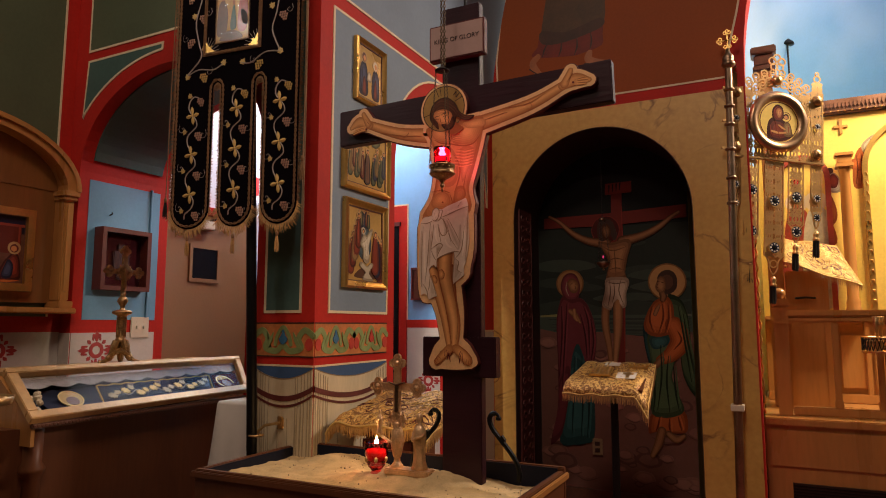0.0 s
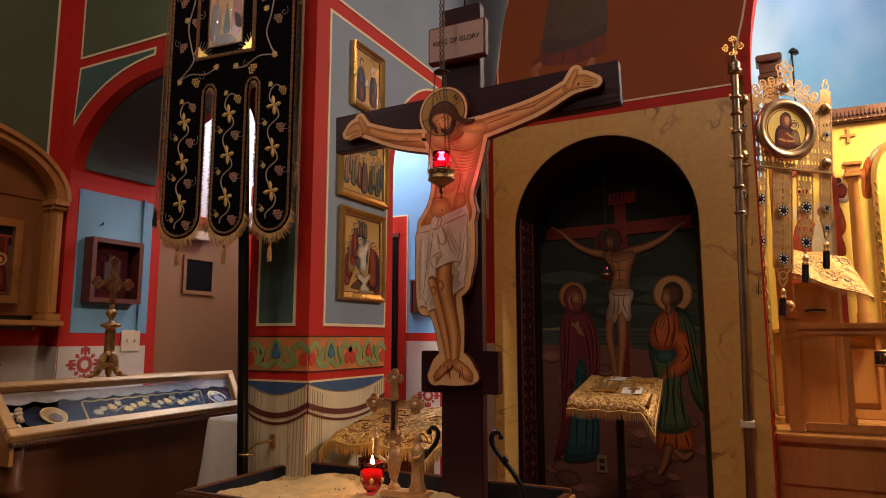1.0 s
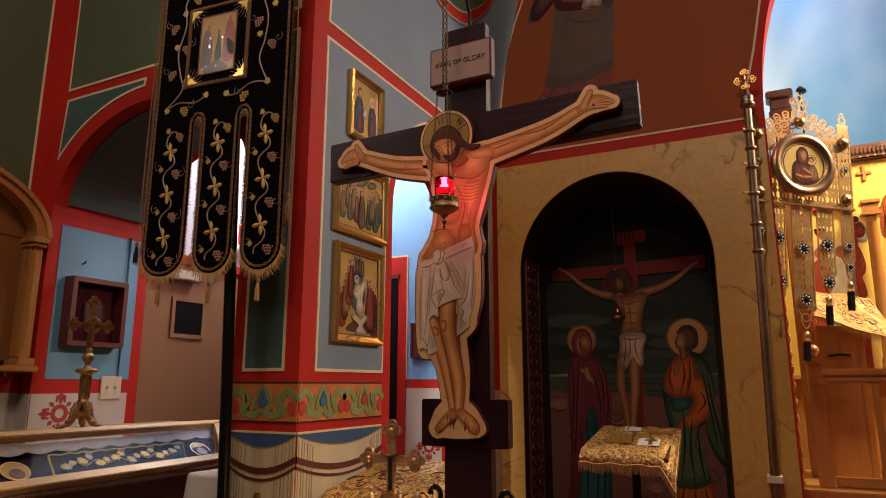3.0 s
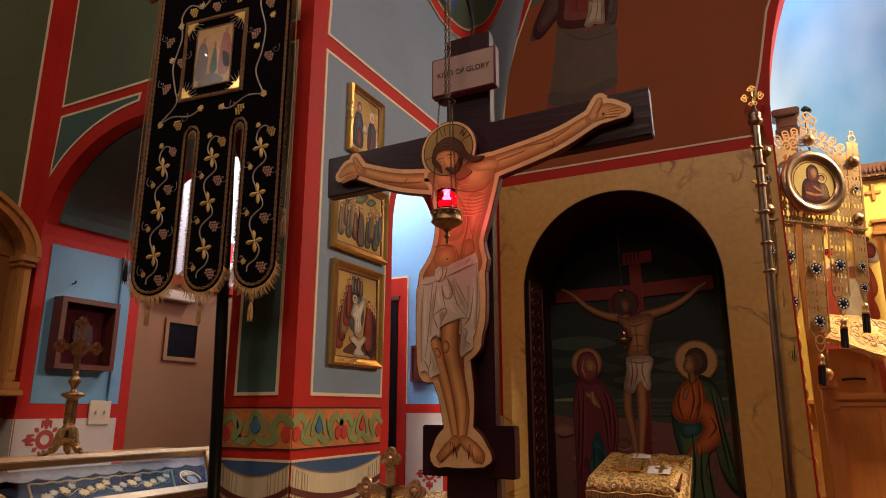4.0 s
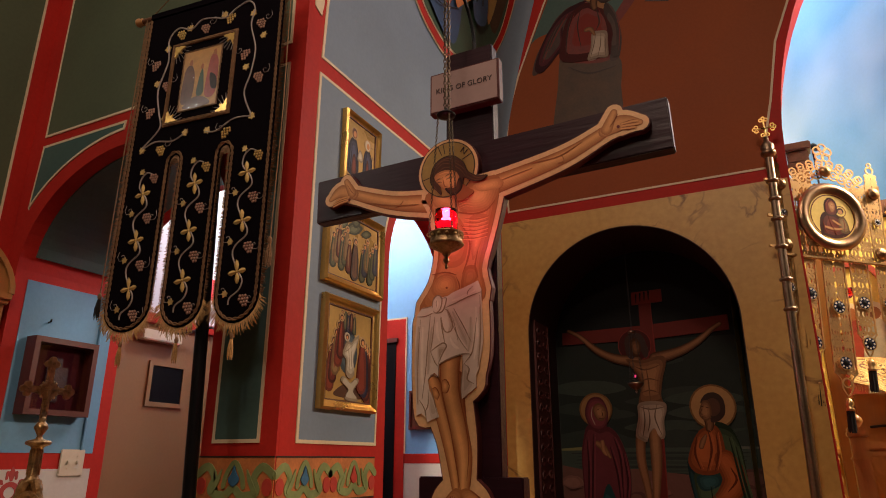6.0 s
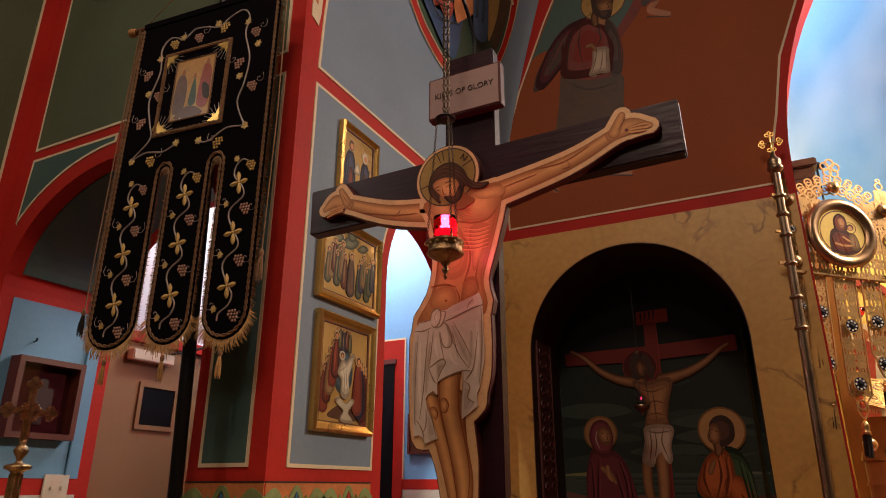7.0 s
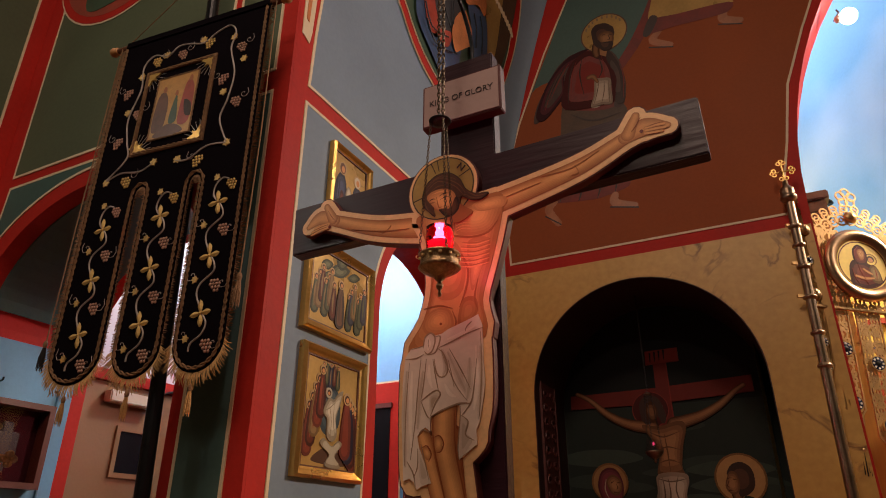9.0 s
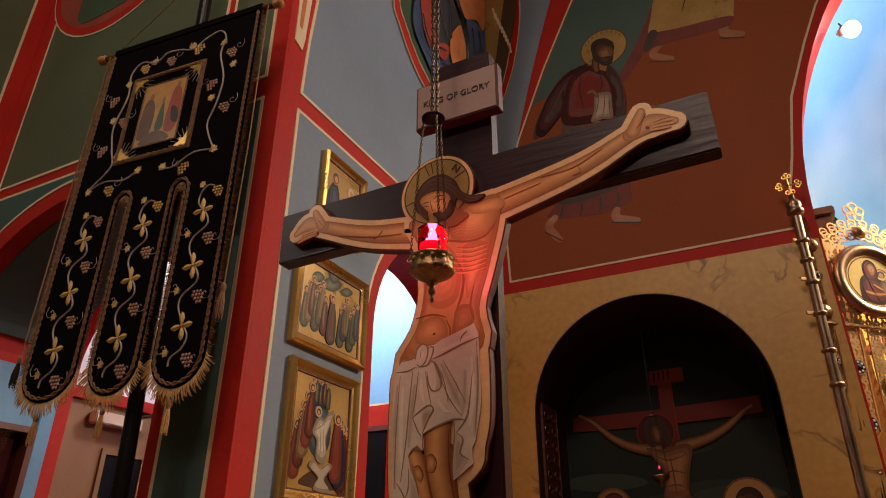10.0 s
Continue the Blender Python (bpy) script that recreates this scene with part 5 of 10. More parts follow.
stub = thing("candle_stub", "burnt white candle stub stuck in the sand", "candle")
part("wick", tube([(-0.765, 2.10, sand_height(-0.765, 2.10)), (-0.763, 2.10, sand_height(-0.765, 2.1) + 0.022)], 0.0022, 6), WHITE, stub)

# votive candle in a red glass
VX, VY = -1.278, 2.035
votive = thing("votive_candle", "lit votive candle in a footed red glass", "candle")
vz = sand_height(VX, VY) - 0.010
smooth(part("glass_cup", lathe([(0.012, 0.0), (0.022, 0.006), (0.016, 0.014), (0.030, 0.03), (0.040, 0.055), (0.041, 0.085), (0.044, 0.112), (0.0425, 0.112), (0.0395, 0.085), (0.037, 0.055), (0.022, 0.036), (0.0, 0.034)], (VX, VY, vz), 24), REDGLASS, votive, "red glass with gilt sprays")).visible_shadow = False
smooth(part("wax", lathe([(0.026, 0.040), (0.034, 0.058), (0.035, 0.083), (0.0, 0.086)], (VX, VY, vz), 20), mat("red_wax", (0.42, 0.03, 0.03), 0.4), votive))
for k in range(6):
    a = k * 1.047
    part("gilt_spray", lathe([(0.0, -0.012), (0.007, -0.004), (0.007, 0.004), (0.0, 0.012)], (VX + 0.0385 * math.cos(a), VY + 0.0385 * math.sin(a), vz + 0.056), 8), BRASS, votive)
smooth(part("flame", lathe([(0.0, 0.0), (0.0055, 0.006), (0.0065, 0.014), (0.0035, 0.026), (0.0, 0.036)], (VX, VY, vz + 0.098), 12), FLAME, votive))
lamp("candle_light", "POINT", pose(VX, VY, vz + 0.16), 1.0, (1.0, 0.55, 0.22), 0.012)


CROSSGOLD = mat("embossed_gilt_metal", (0.80, 0.50, 0.27), 0.36, 0.62, 0.3, 26, 170, 0.7)


def quatrefoil(cx, cz, s, y0, y1):
    """A four-lobed flat plate with a raised rim, an inner ring and a boss."""
    bm = bmesh.new()
    for k in range(4):
        u = math.pi / 2 * k
        disk(cx + 0.62 * s * math.cos(u), cz + 0.62 * s * math.sin(u), 0.52 * s, "y", y0, y1 + 0.0002 * k, bm, 18)
        ring(cx + 0.62 * s * math.cos(u), cz + 0.62 * s * math.sin(u), 0.44 * s, 0.12 * s, "y", y0, y1 - 0.0026 - 0.0002 * k, bm, 18)
    disk(cx, cz, 0.66 * s, "y", y0, y1 - 0.0014, bm, 22)
    ring(cx, cz, 0.56 * s, 0.14 * s, "y", y0, y1 - 0.0042, bm, 22)
    return bm


def trefoil_cross(name, label, x, y, zb, h, span):
    """A gilt altar cross with quatrefoil ends, embossed along its arms."""
    c = thing(name, label, "cross")
    q = 0.029
    zc = zb + h - span * 0.52
    part("stem", boxes((x - 0.014, x + 0.014, y - 0.005, y + 0.005, zb + 0.12, zb + h - 0.03), bevel=0.003), CROSSGOLD, c)
    part("cross_bar", boxes((x - span / 2 + 0.03, x + span / 2 - 0.03, y - 0.0047, y + 0.0047, zc - 0.014, zc + 0.014), bevel=0.003), CROSSGOLD, c)
    for s in (-1, 1):
        part("raised_edge", boxes((x + s * 0.0115 - 0.0018, x + s * 0.0115 + 0.0018, y - 0.0075, y - 0.0045, zb + 0.13, zb + h - 0.06), bevel=0.0008), CROSSGOLD, c)
        part("raised_edge", boxes((x - span / 2 + 0.05, x + span / 2 - 0.05, y - 0.0071, y - 0.0042, zc + s * 0.0115 - 0.0018, zc + s * 0.0115 + 0.0018), bevel=0.0008), CROSSGOLD, c)
    for ex, ez in ((-span / 2 + q, 0), (span / 2 - q, 0), (0, zb + h - q - zc)):
        e = part("quatrefoil_end", quatrefoil(x + ex, zc + ez, q, y + 0.004, y - 0.004), CROSSGOLD, c, "embossed four-lobed end")
        smooth(part("medallion", move(lathe([(0.012, 0), (0.010, 0.005), (0.004, 0.009), (0.0, 0.010)], (0, 0, 0), 14), Matrix.Translation((x + ex, y - 0.004, zc + ez)) @ Matrix.Rotation(radians(90), 4, "X")), CROSSGOLD, e))
    return c, zc


CX, CY, CZ = -1.190, 2.03, 0.757
cross1, zc = trefoil_cross("altar_cross", "small gilt altar cross with embossed four-lobed ends in the sand", CX, CY, CZ, 0.386, 0.215)
part("corpus", boxes((CX - 0.006, CX + 0.006, CY - 0.013, CY - 0.007, zc - 0.085, zc + 0.012), bevel=0.002), SILVER, cross1)
part("corpus_arm", tube([(CX - 0.034, CY - 0.010, zc + 0.018), (CX, CY - 0.011, zc + 0.008), (CX + 0.034, CY - 0.010, zc + 0.018)], 0.0032, 6), SILVER, cross1)
kn = part("lower_quatrefoil", quatrefoil(CX, CZ + 0.164, 0.030, CY + 0.005, CY - 0.005), CROSSGOLD, cross1, "embossed four-lobed boss")
for k in range(10):
    u = k * 2 * math.pi / 10
    part("leaf", lathe([(0.0, -0.011), (0.006, -0.002), (0.005, 0.006), (0.0, 0.011)], (CX + 0.034 * math.cos(u), CY - 0.004, CZ + 0.164 + 0.034 * math.sin(u)), 6), CROSSGOLD, kn)
smooth(part("shaft", lathe([(0.020, 0.0), (0.022, 0.008), (0.012, 0.020), (0.011, 0.034), (0.020, 0.060), (0.023, 0.095), (0.020, 0.125), (0.011, 0.138), (0.016, 0.148), (0.010, 0.156)], (CX, CY, CZ), 18), CROSSGOLD, cross1))
for k in range(9):
    u = k * 2 * math.pi / 9
    part("shaft_rib", tube([(CX + 0.012 * math.cos(u), CY + 0.012 * math.sin(u), CZ + 0.036), (CX + 0.0235 * math.cos(u), CY + 0.0235 * math.sin(u), CZ + 0.09), (CX + 0.013 * math.cos(u), CY + 0.013 * math.sin(u), CZ + 0.135)], 0.0022, 5), CROSSGOLD, cross1)
part("foot_plate", boxes((CX - 0.035, CX + 0.135, CY - 0.032, CY + 0.03, CZ - 0.02, CZ + 0.001), bevel=0.004), CROSSGOLD, cross1)


def robed(x, y, z, h):
    """A small robed standing form with gathered folds."""
    k = h / 0.19
    bm = lathe([(0.026, 0), (0.027, 0.006), (0.021, 0.03), (0.020, 0.07), (0.025, 0.105), (0.023, 0.128), (0.015, 0.145), (0.008, 0.150), (0.012, 0.162), (0.012, 0.174), (0.007, 0.186), (0.0, 0.19)], (0, 0, 0), 30)
    for v in bm.verts:
        u, f = math.atan2(v.co.y, v.co.x), 1.0
        if v.co.z < 0.14:
            f = 1 + 0.13 * math.sin(7 * u + 22 * v.co.z) * (1 - v.co.z / 0.2)
        v.co = Vector((v.co.x * f * k + x, v.co.y * f * k * 0.8 + y, v.co.z * k + z))
    tube([(x - 0.021 * k, y - 0.004, z + 0.122 * k), (x - 0.018 * k, y - 0.020 * k, z + 0.098 * k), (x + 0.002, y - 0.024 * k, z + 0.108 * k), (x + 0.018 * k, y - 0.019 * k, z + 0.112 * k), (x + 0.021 * k, y - 0.003, z + 0.124 * k)], 0.005 * k, 6, bm)
    return bm


for x, z0, h in ((CX + 0.088, CZ + 0.0015, 0.19), (CX - 0.072, CZ + 0.110, 0.085)):
    smooth(tagged(part("statuette", robed(x, CY, z0, h), CROSSGOLD), "small gilt robed statuette beside the altar cross", "statuette", "statuettes by the cross"))
part("statuette_arm", tube([(CX, CY + 0.006, CZ + 0.09), (CX - 0.035, CY + 0.004, CZ + 0.085), (CX - 0.072, CY, CZ + 0.106)], 0.006, 8), CROSSGOLD, cross1)

# ---------- lecterns with brocade cloths ----------


def brocade_scrolls(parent, at, count, seed, su, sv, thick=0.0022):
    """Raised scroll-work on a cloth; at(u, v) gives the place."""
    rnd = random.Random(seed)
    for k in range(count):
        u, v, s, f = rnd.uniform(0.08, 0.92), rnd.uniform(0.08, 0.92), rnd.uniform(0.5, 1.1), rnd.choice((-1, 1))
        a0 = rnd.uniform(0, 6.28)
        pts = []
        for i in range(13):
            a = a0 + f * i * 0.55
            r = s * (0.055 - 0.0036 * i)
            uu, vv = u + r * math.cos(a) / su, v + r * math.sin(a) / sv
            pts.append(at(min(max(uu, 0.02), 0.98), min(max(vv, 0.02), 0.98), 0.0015))
        part("woven_scroll", tube(pts, thick, 5), PETAL if k % 3 else MAROON, parent)


def cloth_sheet(name, label, at, nu, nv, fringe_edges, seed, su, sv, scrolls, drop=0.035, fabric=None, thick=0.0022):
    c = thing(name, label, "cloth")
    bm = bmesh.new()
    g = [[bm.verts.new(at(i / nu, j / nv, 0)) for i in range(nu + 1)] for j in range(nv + 1)]
    for j in range(nv):
        for i in range(nu):
            bm.faces.new((g[j][i], g[j][i + 1], g[j + 1][i + 1], g[j + 1][i]))
    sheet = smooth(part("sheet", bm, fabric or BROCADE, c))
    md = sheet.modifiers.new("thickness", "SOLIDIFY")
    md.thickness = 0.003
    rnd = random.Random(seed)
    for edge in fringe_edges:
        bm = bmesh.new()
        for k in range(110):
            u, v = edge((k + 0.5) / 110)
            p = Vector(at(u, v, 0))
            q = p + Vector((rnd.uniform(-0.004, 0.004), rnd.uniform(-0.004, 0.004), -drop * rnd.uniform(0.85, 1.1)))
            tube([p, (p + q) / 2 + Vector((0.001, 0, 0)), q], [0.0017, 0.0017, 0.0009], 4, bm)
        tagged(part("fringe", bm, FRINGE, c), "gold thread fringe", kind="stuff")
        part("braid", tube([at(*edge(k / 40), 0.002) for k in range(41)], 0.004, 6), PETAL, c)
    brocade_scrolls(c, at, scrolls, seed, su, sv, thick)
    return c


# behind the crucifix, by the icon wall
lect1 = thing("lectern", "slant-topped lectern under a gold brocade cloth", "lectern")
part("column", boxes((-1.54, -1.32, 2.36, 2.58, 0, 0.80), bevel=0.01), WOOD, lect1)
part("top", move(boxes((-0.19, 0.19, -0.17, 0.17, -0.012, 0.012), bevel=0.004), pose(-1.43, 2.47, 0.845, 12, 0, 0)), WOOD, lect1)
part("red_front", boxes((-1.545, -1.315, 2.352, 2.3595, 0.1, 0.78)), MAROON, lect1)
def drape1(u, v, up):
    x, y = -1.675 + 0.47 * u, 2.27 + 0.40 * v
    z = 0.865 + 0.085 * v + up
    e = max(0, abs(u - 0.5) - 0.36) * 7
    z -= 0.05 * e * e + 0.02 * max(0, 0.15 - v) / 0.15
    return (x, y, z + 0.006 * math.sin(u * 15 + v * 4))
cloth_sheet("lectern_cloth", "gold brocade cloth with fringe lying on a lectern", drape1, 30, 20, (lambda s: (s, 0.0), lambda s: (0.0, s), lambda s: (1.0, s)), 11, 0.5, 0.4, 40, 0.045)
# before the niche
lect2 = thing("lectern", "lectern with a square top on a thin dark pole", "lectern")
part("pole", tube([(-0.845, 3.92, 0.02), (-0.845, 3.92, 0.92)], 0.022, 14), IRON, lect2)
smooth(part("base", lathe([(0.17, 0), (0.17, 0.015), (0.05, 0.03), (0.026, 0.06)], (-0.845, 3.92, 0), 28), IRON, lect2))
part("top", move(boxes((-0.19, 0.19, -0.16, 0.16, -0.012, 0.012), bevel=0.003), pose(-0.85, 3.92, 0.935, 20, 0, 0)), WOOD, lect2)
def drape2(u, v, up):
    x, y = -1.10 + 0.47 * u, 3.74 + 0.34 * v
    e = max(0, 0.16 - v) / 0.16
    z = 0.905 + 0.115 * v + up - 0.05 * e * e
    if u > 0.86:
        z -= (u - 0.86) * 0.75 * (1.1 - v)
    return (x + 0.06 * v * (1 - u), y, z + 0.004 * math.sin(u * 22))
cloth_sheet("lectern_cloth", "gold brocade cloth with long fringe on the niche lectern", drape2, 30, 18, (lambda s: (s, 0.0), lambda s: (1.0, s)), 12, 0.47, 0.34, 30, 0.045)
def on_top(u, v, w, h, name, label, cat, m, t=0.006):
    p = Vector(drape2(u, v, 0.004))
    c = thing(name, label, cat)
    part("sheet" if cat == "card" else "cover", move(boxes((-w / 2, w / 2, -h / 2, h / 2, 0, t), bevel=0.001), Matrix.Translation(p) @ Matrix.Rotation(radians(18.5), 4, "X")), m, c)
    return c, p
on_top(0.42, 0.88, 0.09, 0.05, "paper_card", "white paper card on the lectern cloth", "card", WHITE, 0.002)
on_top(0.70, 0.42, 0.11, 0.09, "paper_card", "white paper card under a metal cross", "card", WHITE, 0.002)
book, p = on_top(0.36, 0.50, 0.12, 0.12, "gospel_cover", "ornate gilt metal gospel cover with bosses", "book", GOLD, 0.012)
for i in range(4):
    for j in range(4):
        part("boss", lathe([(0.010, 0), (0.008, 0.005), (0, 0.008)], (p.x - 0.042 + 0.028 * i, p.y - 0.042 + 0.028 * j, p.z + 0.010 + 0.33 * (-0.042 + 0.028 * j)), 8), BRASS, book)
hc, p = on_top(0.72, 0.44, 0.02, 0.085, "hand_cross", "small bronze hand cross lying on a card", "cross", BRASS, 0.008)
part("cross_bar", move(boxes((-0.03, 0.03, -0.008, 0.008, 0, 0.008), bevel=0.001), Matrix.Translation(p + Vector((0, 0.01, 0.004))) @ Matrix.Rotation(radians(18.5), 4, "X")), BRASS, hc)
hc2, p = on_top(0.80, 0.78, 0.11, 0.03, "bronze_ornament", "long bronze ornament on the lectern cloth", "ornament", BRASS, 0.012)
for i in range(5):
    part("boss", lathe([(0.012, 0), (0.010, 0.008), (0, 0.014)], (p.x - 0.05 + 0.025 * i, p.y, p.z + 0.008), 8), GOLD, hc2)

# ---------- processional banner ----------
banner = thing("church_banner", "black velvet church banner embroidered with gold vines on a black pole", "banner")
banner.matrix_world = pose(-2.03, 2.056, 0, 0, 0, 5.7)
HALF = 0.325
GAPS = ((-0.118, -0.074), (0.104, 0.148))
strips = ((-HALF, GAPS[0][0]), (GAPS[0][1], GAPS[1][0]), (GAPS[1][1], HALF))
BOT = 1.66


def banner_outline(grow=0.0):
    pts = [(-HALF - grow, 2.94)]
    for k, (a, b) in enumerate(strips):
        r = (b - a) / 2 + grow
        pts += arc((a + b) / 2, BOT + 0.09, r, 0.09 + grow, 180, 360, 14)
        if k < 2:
            g0, g1 = strips[k][1], strips[k + 1][0]
            pts += arc((g0 + g1) / 2, 2.275, (g1 - g0) / 2 - grow, 0.03 - grow, 180, 0, 8)
    pts.append((HALF + grow, 2.94))
    return pts


part("cloth", slab(banner_outline(), "y", 0.0, 0.006), VELVET, banner, "black velvet cloth with three rounded tails")
edge = banner_outline(-0.012)


def braid(pts, r, parent, name="braid", y=-0.003):
    """A twisted cord along a line in the cloth's plane."""
    line = []
    for p, q in zip(pts, pts[1:]):
        d = math.dist(p, q)
        n = max(1, int(d / 0.008))
        line += [(p[0] + (q[0] - p[0]) * i / n, p[1] + (q[1] - p[1]) * i / n) for i in range(n)]
    line.append(pts[-1])
    bm = bmesh.new()
    for ph in (0, math.pi):
        out = []
        for i, p in enumerate(line):
            q0, q1 = Vector(line[max(0, i - 1)]), Vector(line[min(len(line) - 1, i + 1)])
            t = (q1 - q0).normalized()
            w = math.sin(i * 1.2 + ph) * r * 0.9
            out.append((p[0] - t.y * w, y + math.cos(i * 1.2 + ph) * r * 0.4, p[1] + t.x * w))
        tube(out, r * 0.62, 5, bm)
    return part(name, bm, BRAID, parent, "twisted bronze braid")


braid(edge, 0.0045, banner)
rnd = random.Random(7)


def fringe(pts, length, per, parent, m=BRAID, down=0.0):
    """Threads standing off an edge."""
    bm = bmesh.new()
    for p, q in zip(pts, pts[1:]):
        d = math.dist(p, q)
        if d < 1e-5:
            continue
        t = (Vector(q) - Vector(p)) / d
        nrm = Vector((t.y, -t.x))
        for k in range(max(1, int(d * per))):
            c = Vector(p) + t * d * (k + rnd.random()) / max(1, int(d * per))
            e = c + (nrm * rnd.uniform(0.7, 1.15) + Vector((rnd.uniform(-0.35, 0.35), -down - rnd.uniform(0, 0.5)))) * length
            tube([(c.x, 0.002, c.y), ((c.x + e.x) / 2, -0.004 * rnd.random(), (c.y + e.y) / 2 - 0.001), (e.x, rnd.uniform(-0.004, 0.006), e.y)], [0.0016, 0.0014, 0.0007], 3, bm)
    return tagged(part("fringe", bm, m, parent), "bronze thread fringe", kind="stuff")


outer = banner_outline()
fringe([(-HALF, 2.94), (-HALF, BOT + 0.09)], 0.017, 420, banner)
fringe([(HALF, BOT + 0.09), (HALF, 2.94)], 0.017, 420, banner)
for g0, g1 in GAPS:
    fringe([(g0, BOT + 0.09), (g0, 2.275)], 0.009, 380, banner)
    fringe(arc((g0 + g1) / 2, 2.275, (g1 - g0) / 2, 0.03, 180, 0, 8), 0.02, 700, banner)
    fringe([(g1, 2.275), (g1, BOT + 0.09)], 0.009, 380, banner)
for a, b in strips:
    r = (b - a) / 2
    fringe(arc((a + b) / 2, BOT + 0.09, r, 0.09, 180, 360, 14), 0.026, 420, banner, FRINGE, 0.3)


def tassel(x, y, z, s, m, parent, knob=BRAID):
    t = smooth(part("tassel", lathe([(0.002 * s, 0.03 * s), (0.005 * s, 0.026 * s), (0.007 * s, 0.018 * s), (0.005 * s, 0.010 * s), (0.004 * s, 0.008 * s)], (x, y, z), 10), knob, parent, "thread tassel"))
    bm = bmesh.new()
    for k in range(22):
        a = k * 2.4
        r0, r1 = 0.003 * s, (0.005 + 0.004 * ((k * 7) % 5) / 5) * s
        tube([(x + r0 * math.cos(a), y + r0 * math.sin(a), z + 0.012 * s), (x + r1 * math.cos(a), y + r1 * math.sin(a), z - 0.02 * s), (x + r1 * 1.1 * math.cos(a), y + r1 * 1.1 * math.sin(a), z - (0.045 + 0.006 * (k % 3)) * s)], [0.0012 * s, 0.0014 * s, 0.0008 * s], 4, bm)
    part("threads", bm, m, t)
    return t


tassel(-0.225, 0.0, 1.60, 1.0, FRINGE, banner)
tassel(0.015, 0.0, 1.60, 1.0, FRINGE, banner)
tassel(0.235, 0.0, 1.60, 1.0, FRINGE, banner)
tassel(-0.35, -0.005, 1.775, 1.1, BLACKTASSEL, banner)
tassel(0.352, -0.005, 1.90, 1.2, BRAID, banner)
part("cord", tube([(-0.35, -0.004, 1.80), (-0.352, 0.0, 2.3), (-0.348, 0.004, 2.965)], 0.0022, 6), BRAID, banner)
part("cord", tube([(0.352, -0.004, 1.93), (0.356, 0.0, 2.4), (0.345, 0.004, 2.965)], 0.0022, 6), BRAID, banner)


GRAPES = []
for m in (PINK, PETAL):
    bm = bmesh.new()
    bmesh.ops.create_icosphere(bm, subdivisions=1, radius=0.0049, matrix=Matrix.Diagonal((1, 0.6, 1.12, 1)))
    me = bpy.data.meshes.new("grape")
    bm.to_mesh(me)
    bm.free()
    me.polygons.foreach_set("use_smooth", [True] * len(me.polygons))
    me.materials.append(m)
    GRAPES.append(me)


def grapes(x, z, s, parent, flip=1):
    """A bunch of single embroidered grapes."""
    me = GRAPES[0 if rnd.random() < 0.6 else 1]
    for r, n in enumerate((3, 4, 3, 2)):
        for k in range(n):
            g = new("grape", me)
            g.parent = parent
            g.matrix_local = Matrix.Translation((x + flip * (k - (n - 1) / 2) * 0.0102 * s + flip * 0.003 * r * s, -0.002, z - r * 0.0098 * s)) @ Matrix.Diagonal((s, s, s, 1))


def leaf(x, z, s, a, parent):
    c, sn = math.cos(radians(a)), math.sin(radians(a))
    shape = [(0, -0.014), (0.006, -0.008), (0.014, -0.007), (0.009, 0.001), (0.011, 0.010), (0.004, 0.008), (0, 0.016), (-0.004, 0.008), (-0.011, 0.010), (-0.009, 0.001), (-0.014, -0.007), (-0.006, -0.008)]
    return part("leaf", slab([(x + s * (c * p - sn * q), z + s * (sn * p + c * q)) for p, q in shape], "y", 0.0, -0.0035), PETAL, parent)


def flower(x, z, s, parent):
    f = smooth(part("flower", lathe([(0.0, 0), (0.005 * s, 0.001), (0.004 * s, 0.004), (0, 0.005)], (0, 0, 0), 10), PETAL, parent, "gold embroidered four-petalled flower"))
    f.matrix_local = Matrix.Translation((x, -0.004, z)) @ Matrix.Rotation(radians(90), 4, "X")
    for k in range(4):
        a = radians(8 + 90 * k)
        ln = (0.042 if k % 2 else 0.036) * s
        bm = bmesh.new()
        prof = [(0.0, 0.001), (0.3, 0.007), (0.6, 0.0095), (0.85, 0.006), (1.0, 0.0)]
        top = [bm.verts.new((t * ln, 0, 0.0045 * (1 - abs(t - 0.5)))) for t, w in prof]
        lo = [bm.verts.new((t * ln, -w * s, 0)) for t, w in prof]
        hi = [bm.verts.new((t * ln, w * s, 0)) for t, w in prof]
        for i in range(4):
            bm.faces.new((lo[i], lo[i + 1], top[i + 1], top[i]))
            bm.faces.new((top[i], top[i + 1], hi[i + 1], hi[i]))
        p = part("petal", bm, PETAL, f)
        p.matrix_local = Matrix.Rotation(a, 4, "Z")
    return f


def vine(pts, parent, r=0.0026):
    return part("vine", tube([(p[0], -0.0025, p[1]) for p in curve(pts, 7)], r, 6), THREAD, parent, "silver-grey embroidered vine")


def curl(x, z, s, f, parent):
    pts = [(x + f * s * (0.004 + 0.0035 * i * math.cos(i * 0.9) * (1 if i < 6 else 0.8)), -0.002, z + s * 0.0032 * i * math.sin(i * 0.9)) for i in range(9)]
    return part("tendril", tube(pts, 0.0011, 4), THREAD, parent)


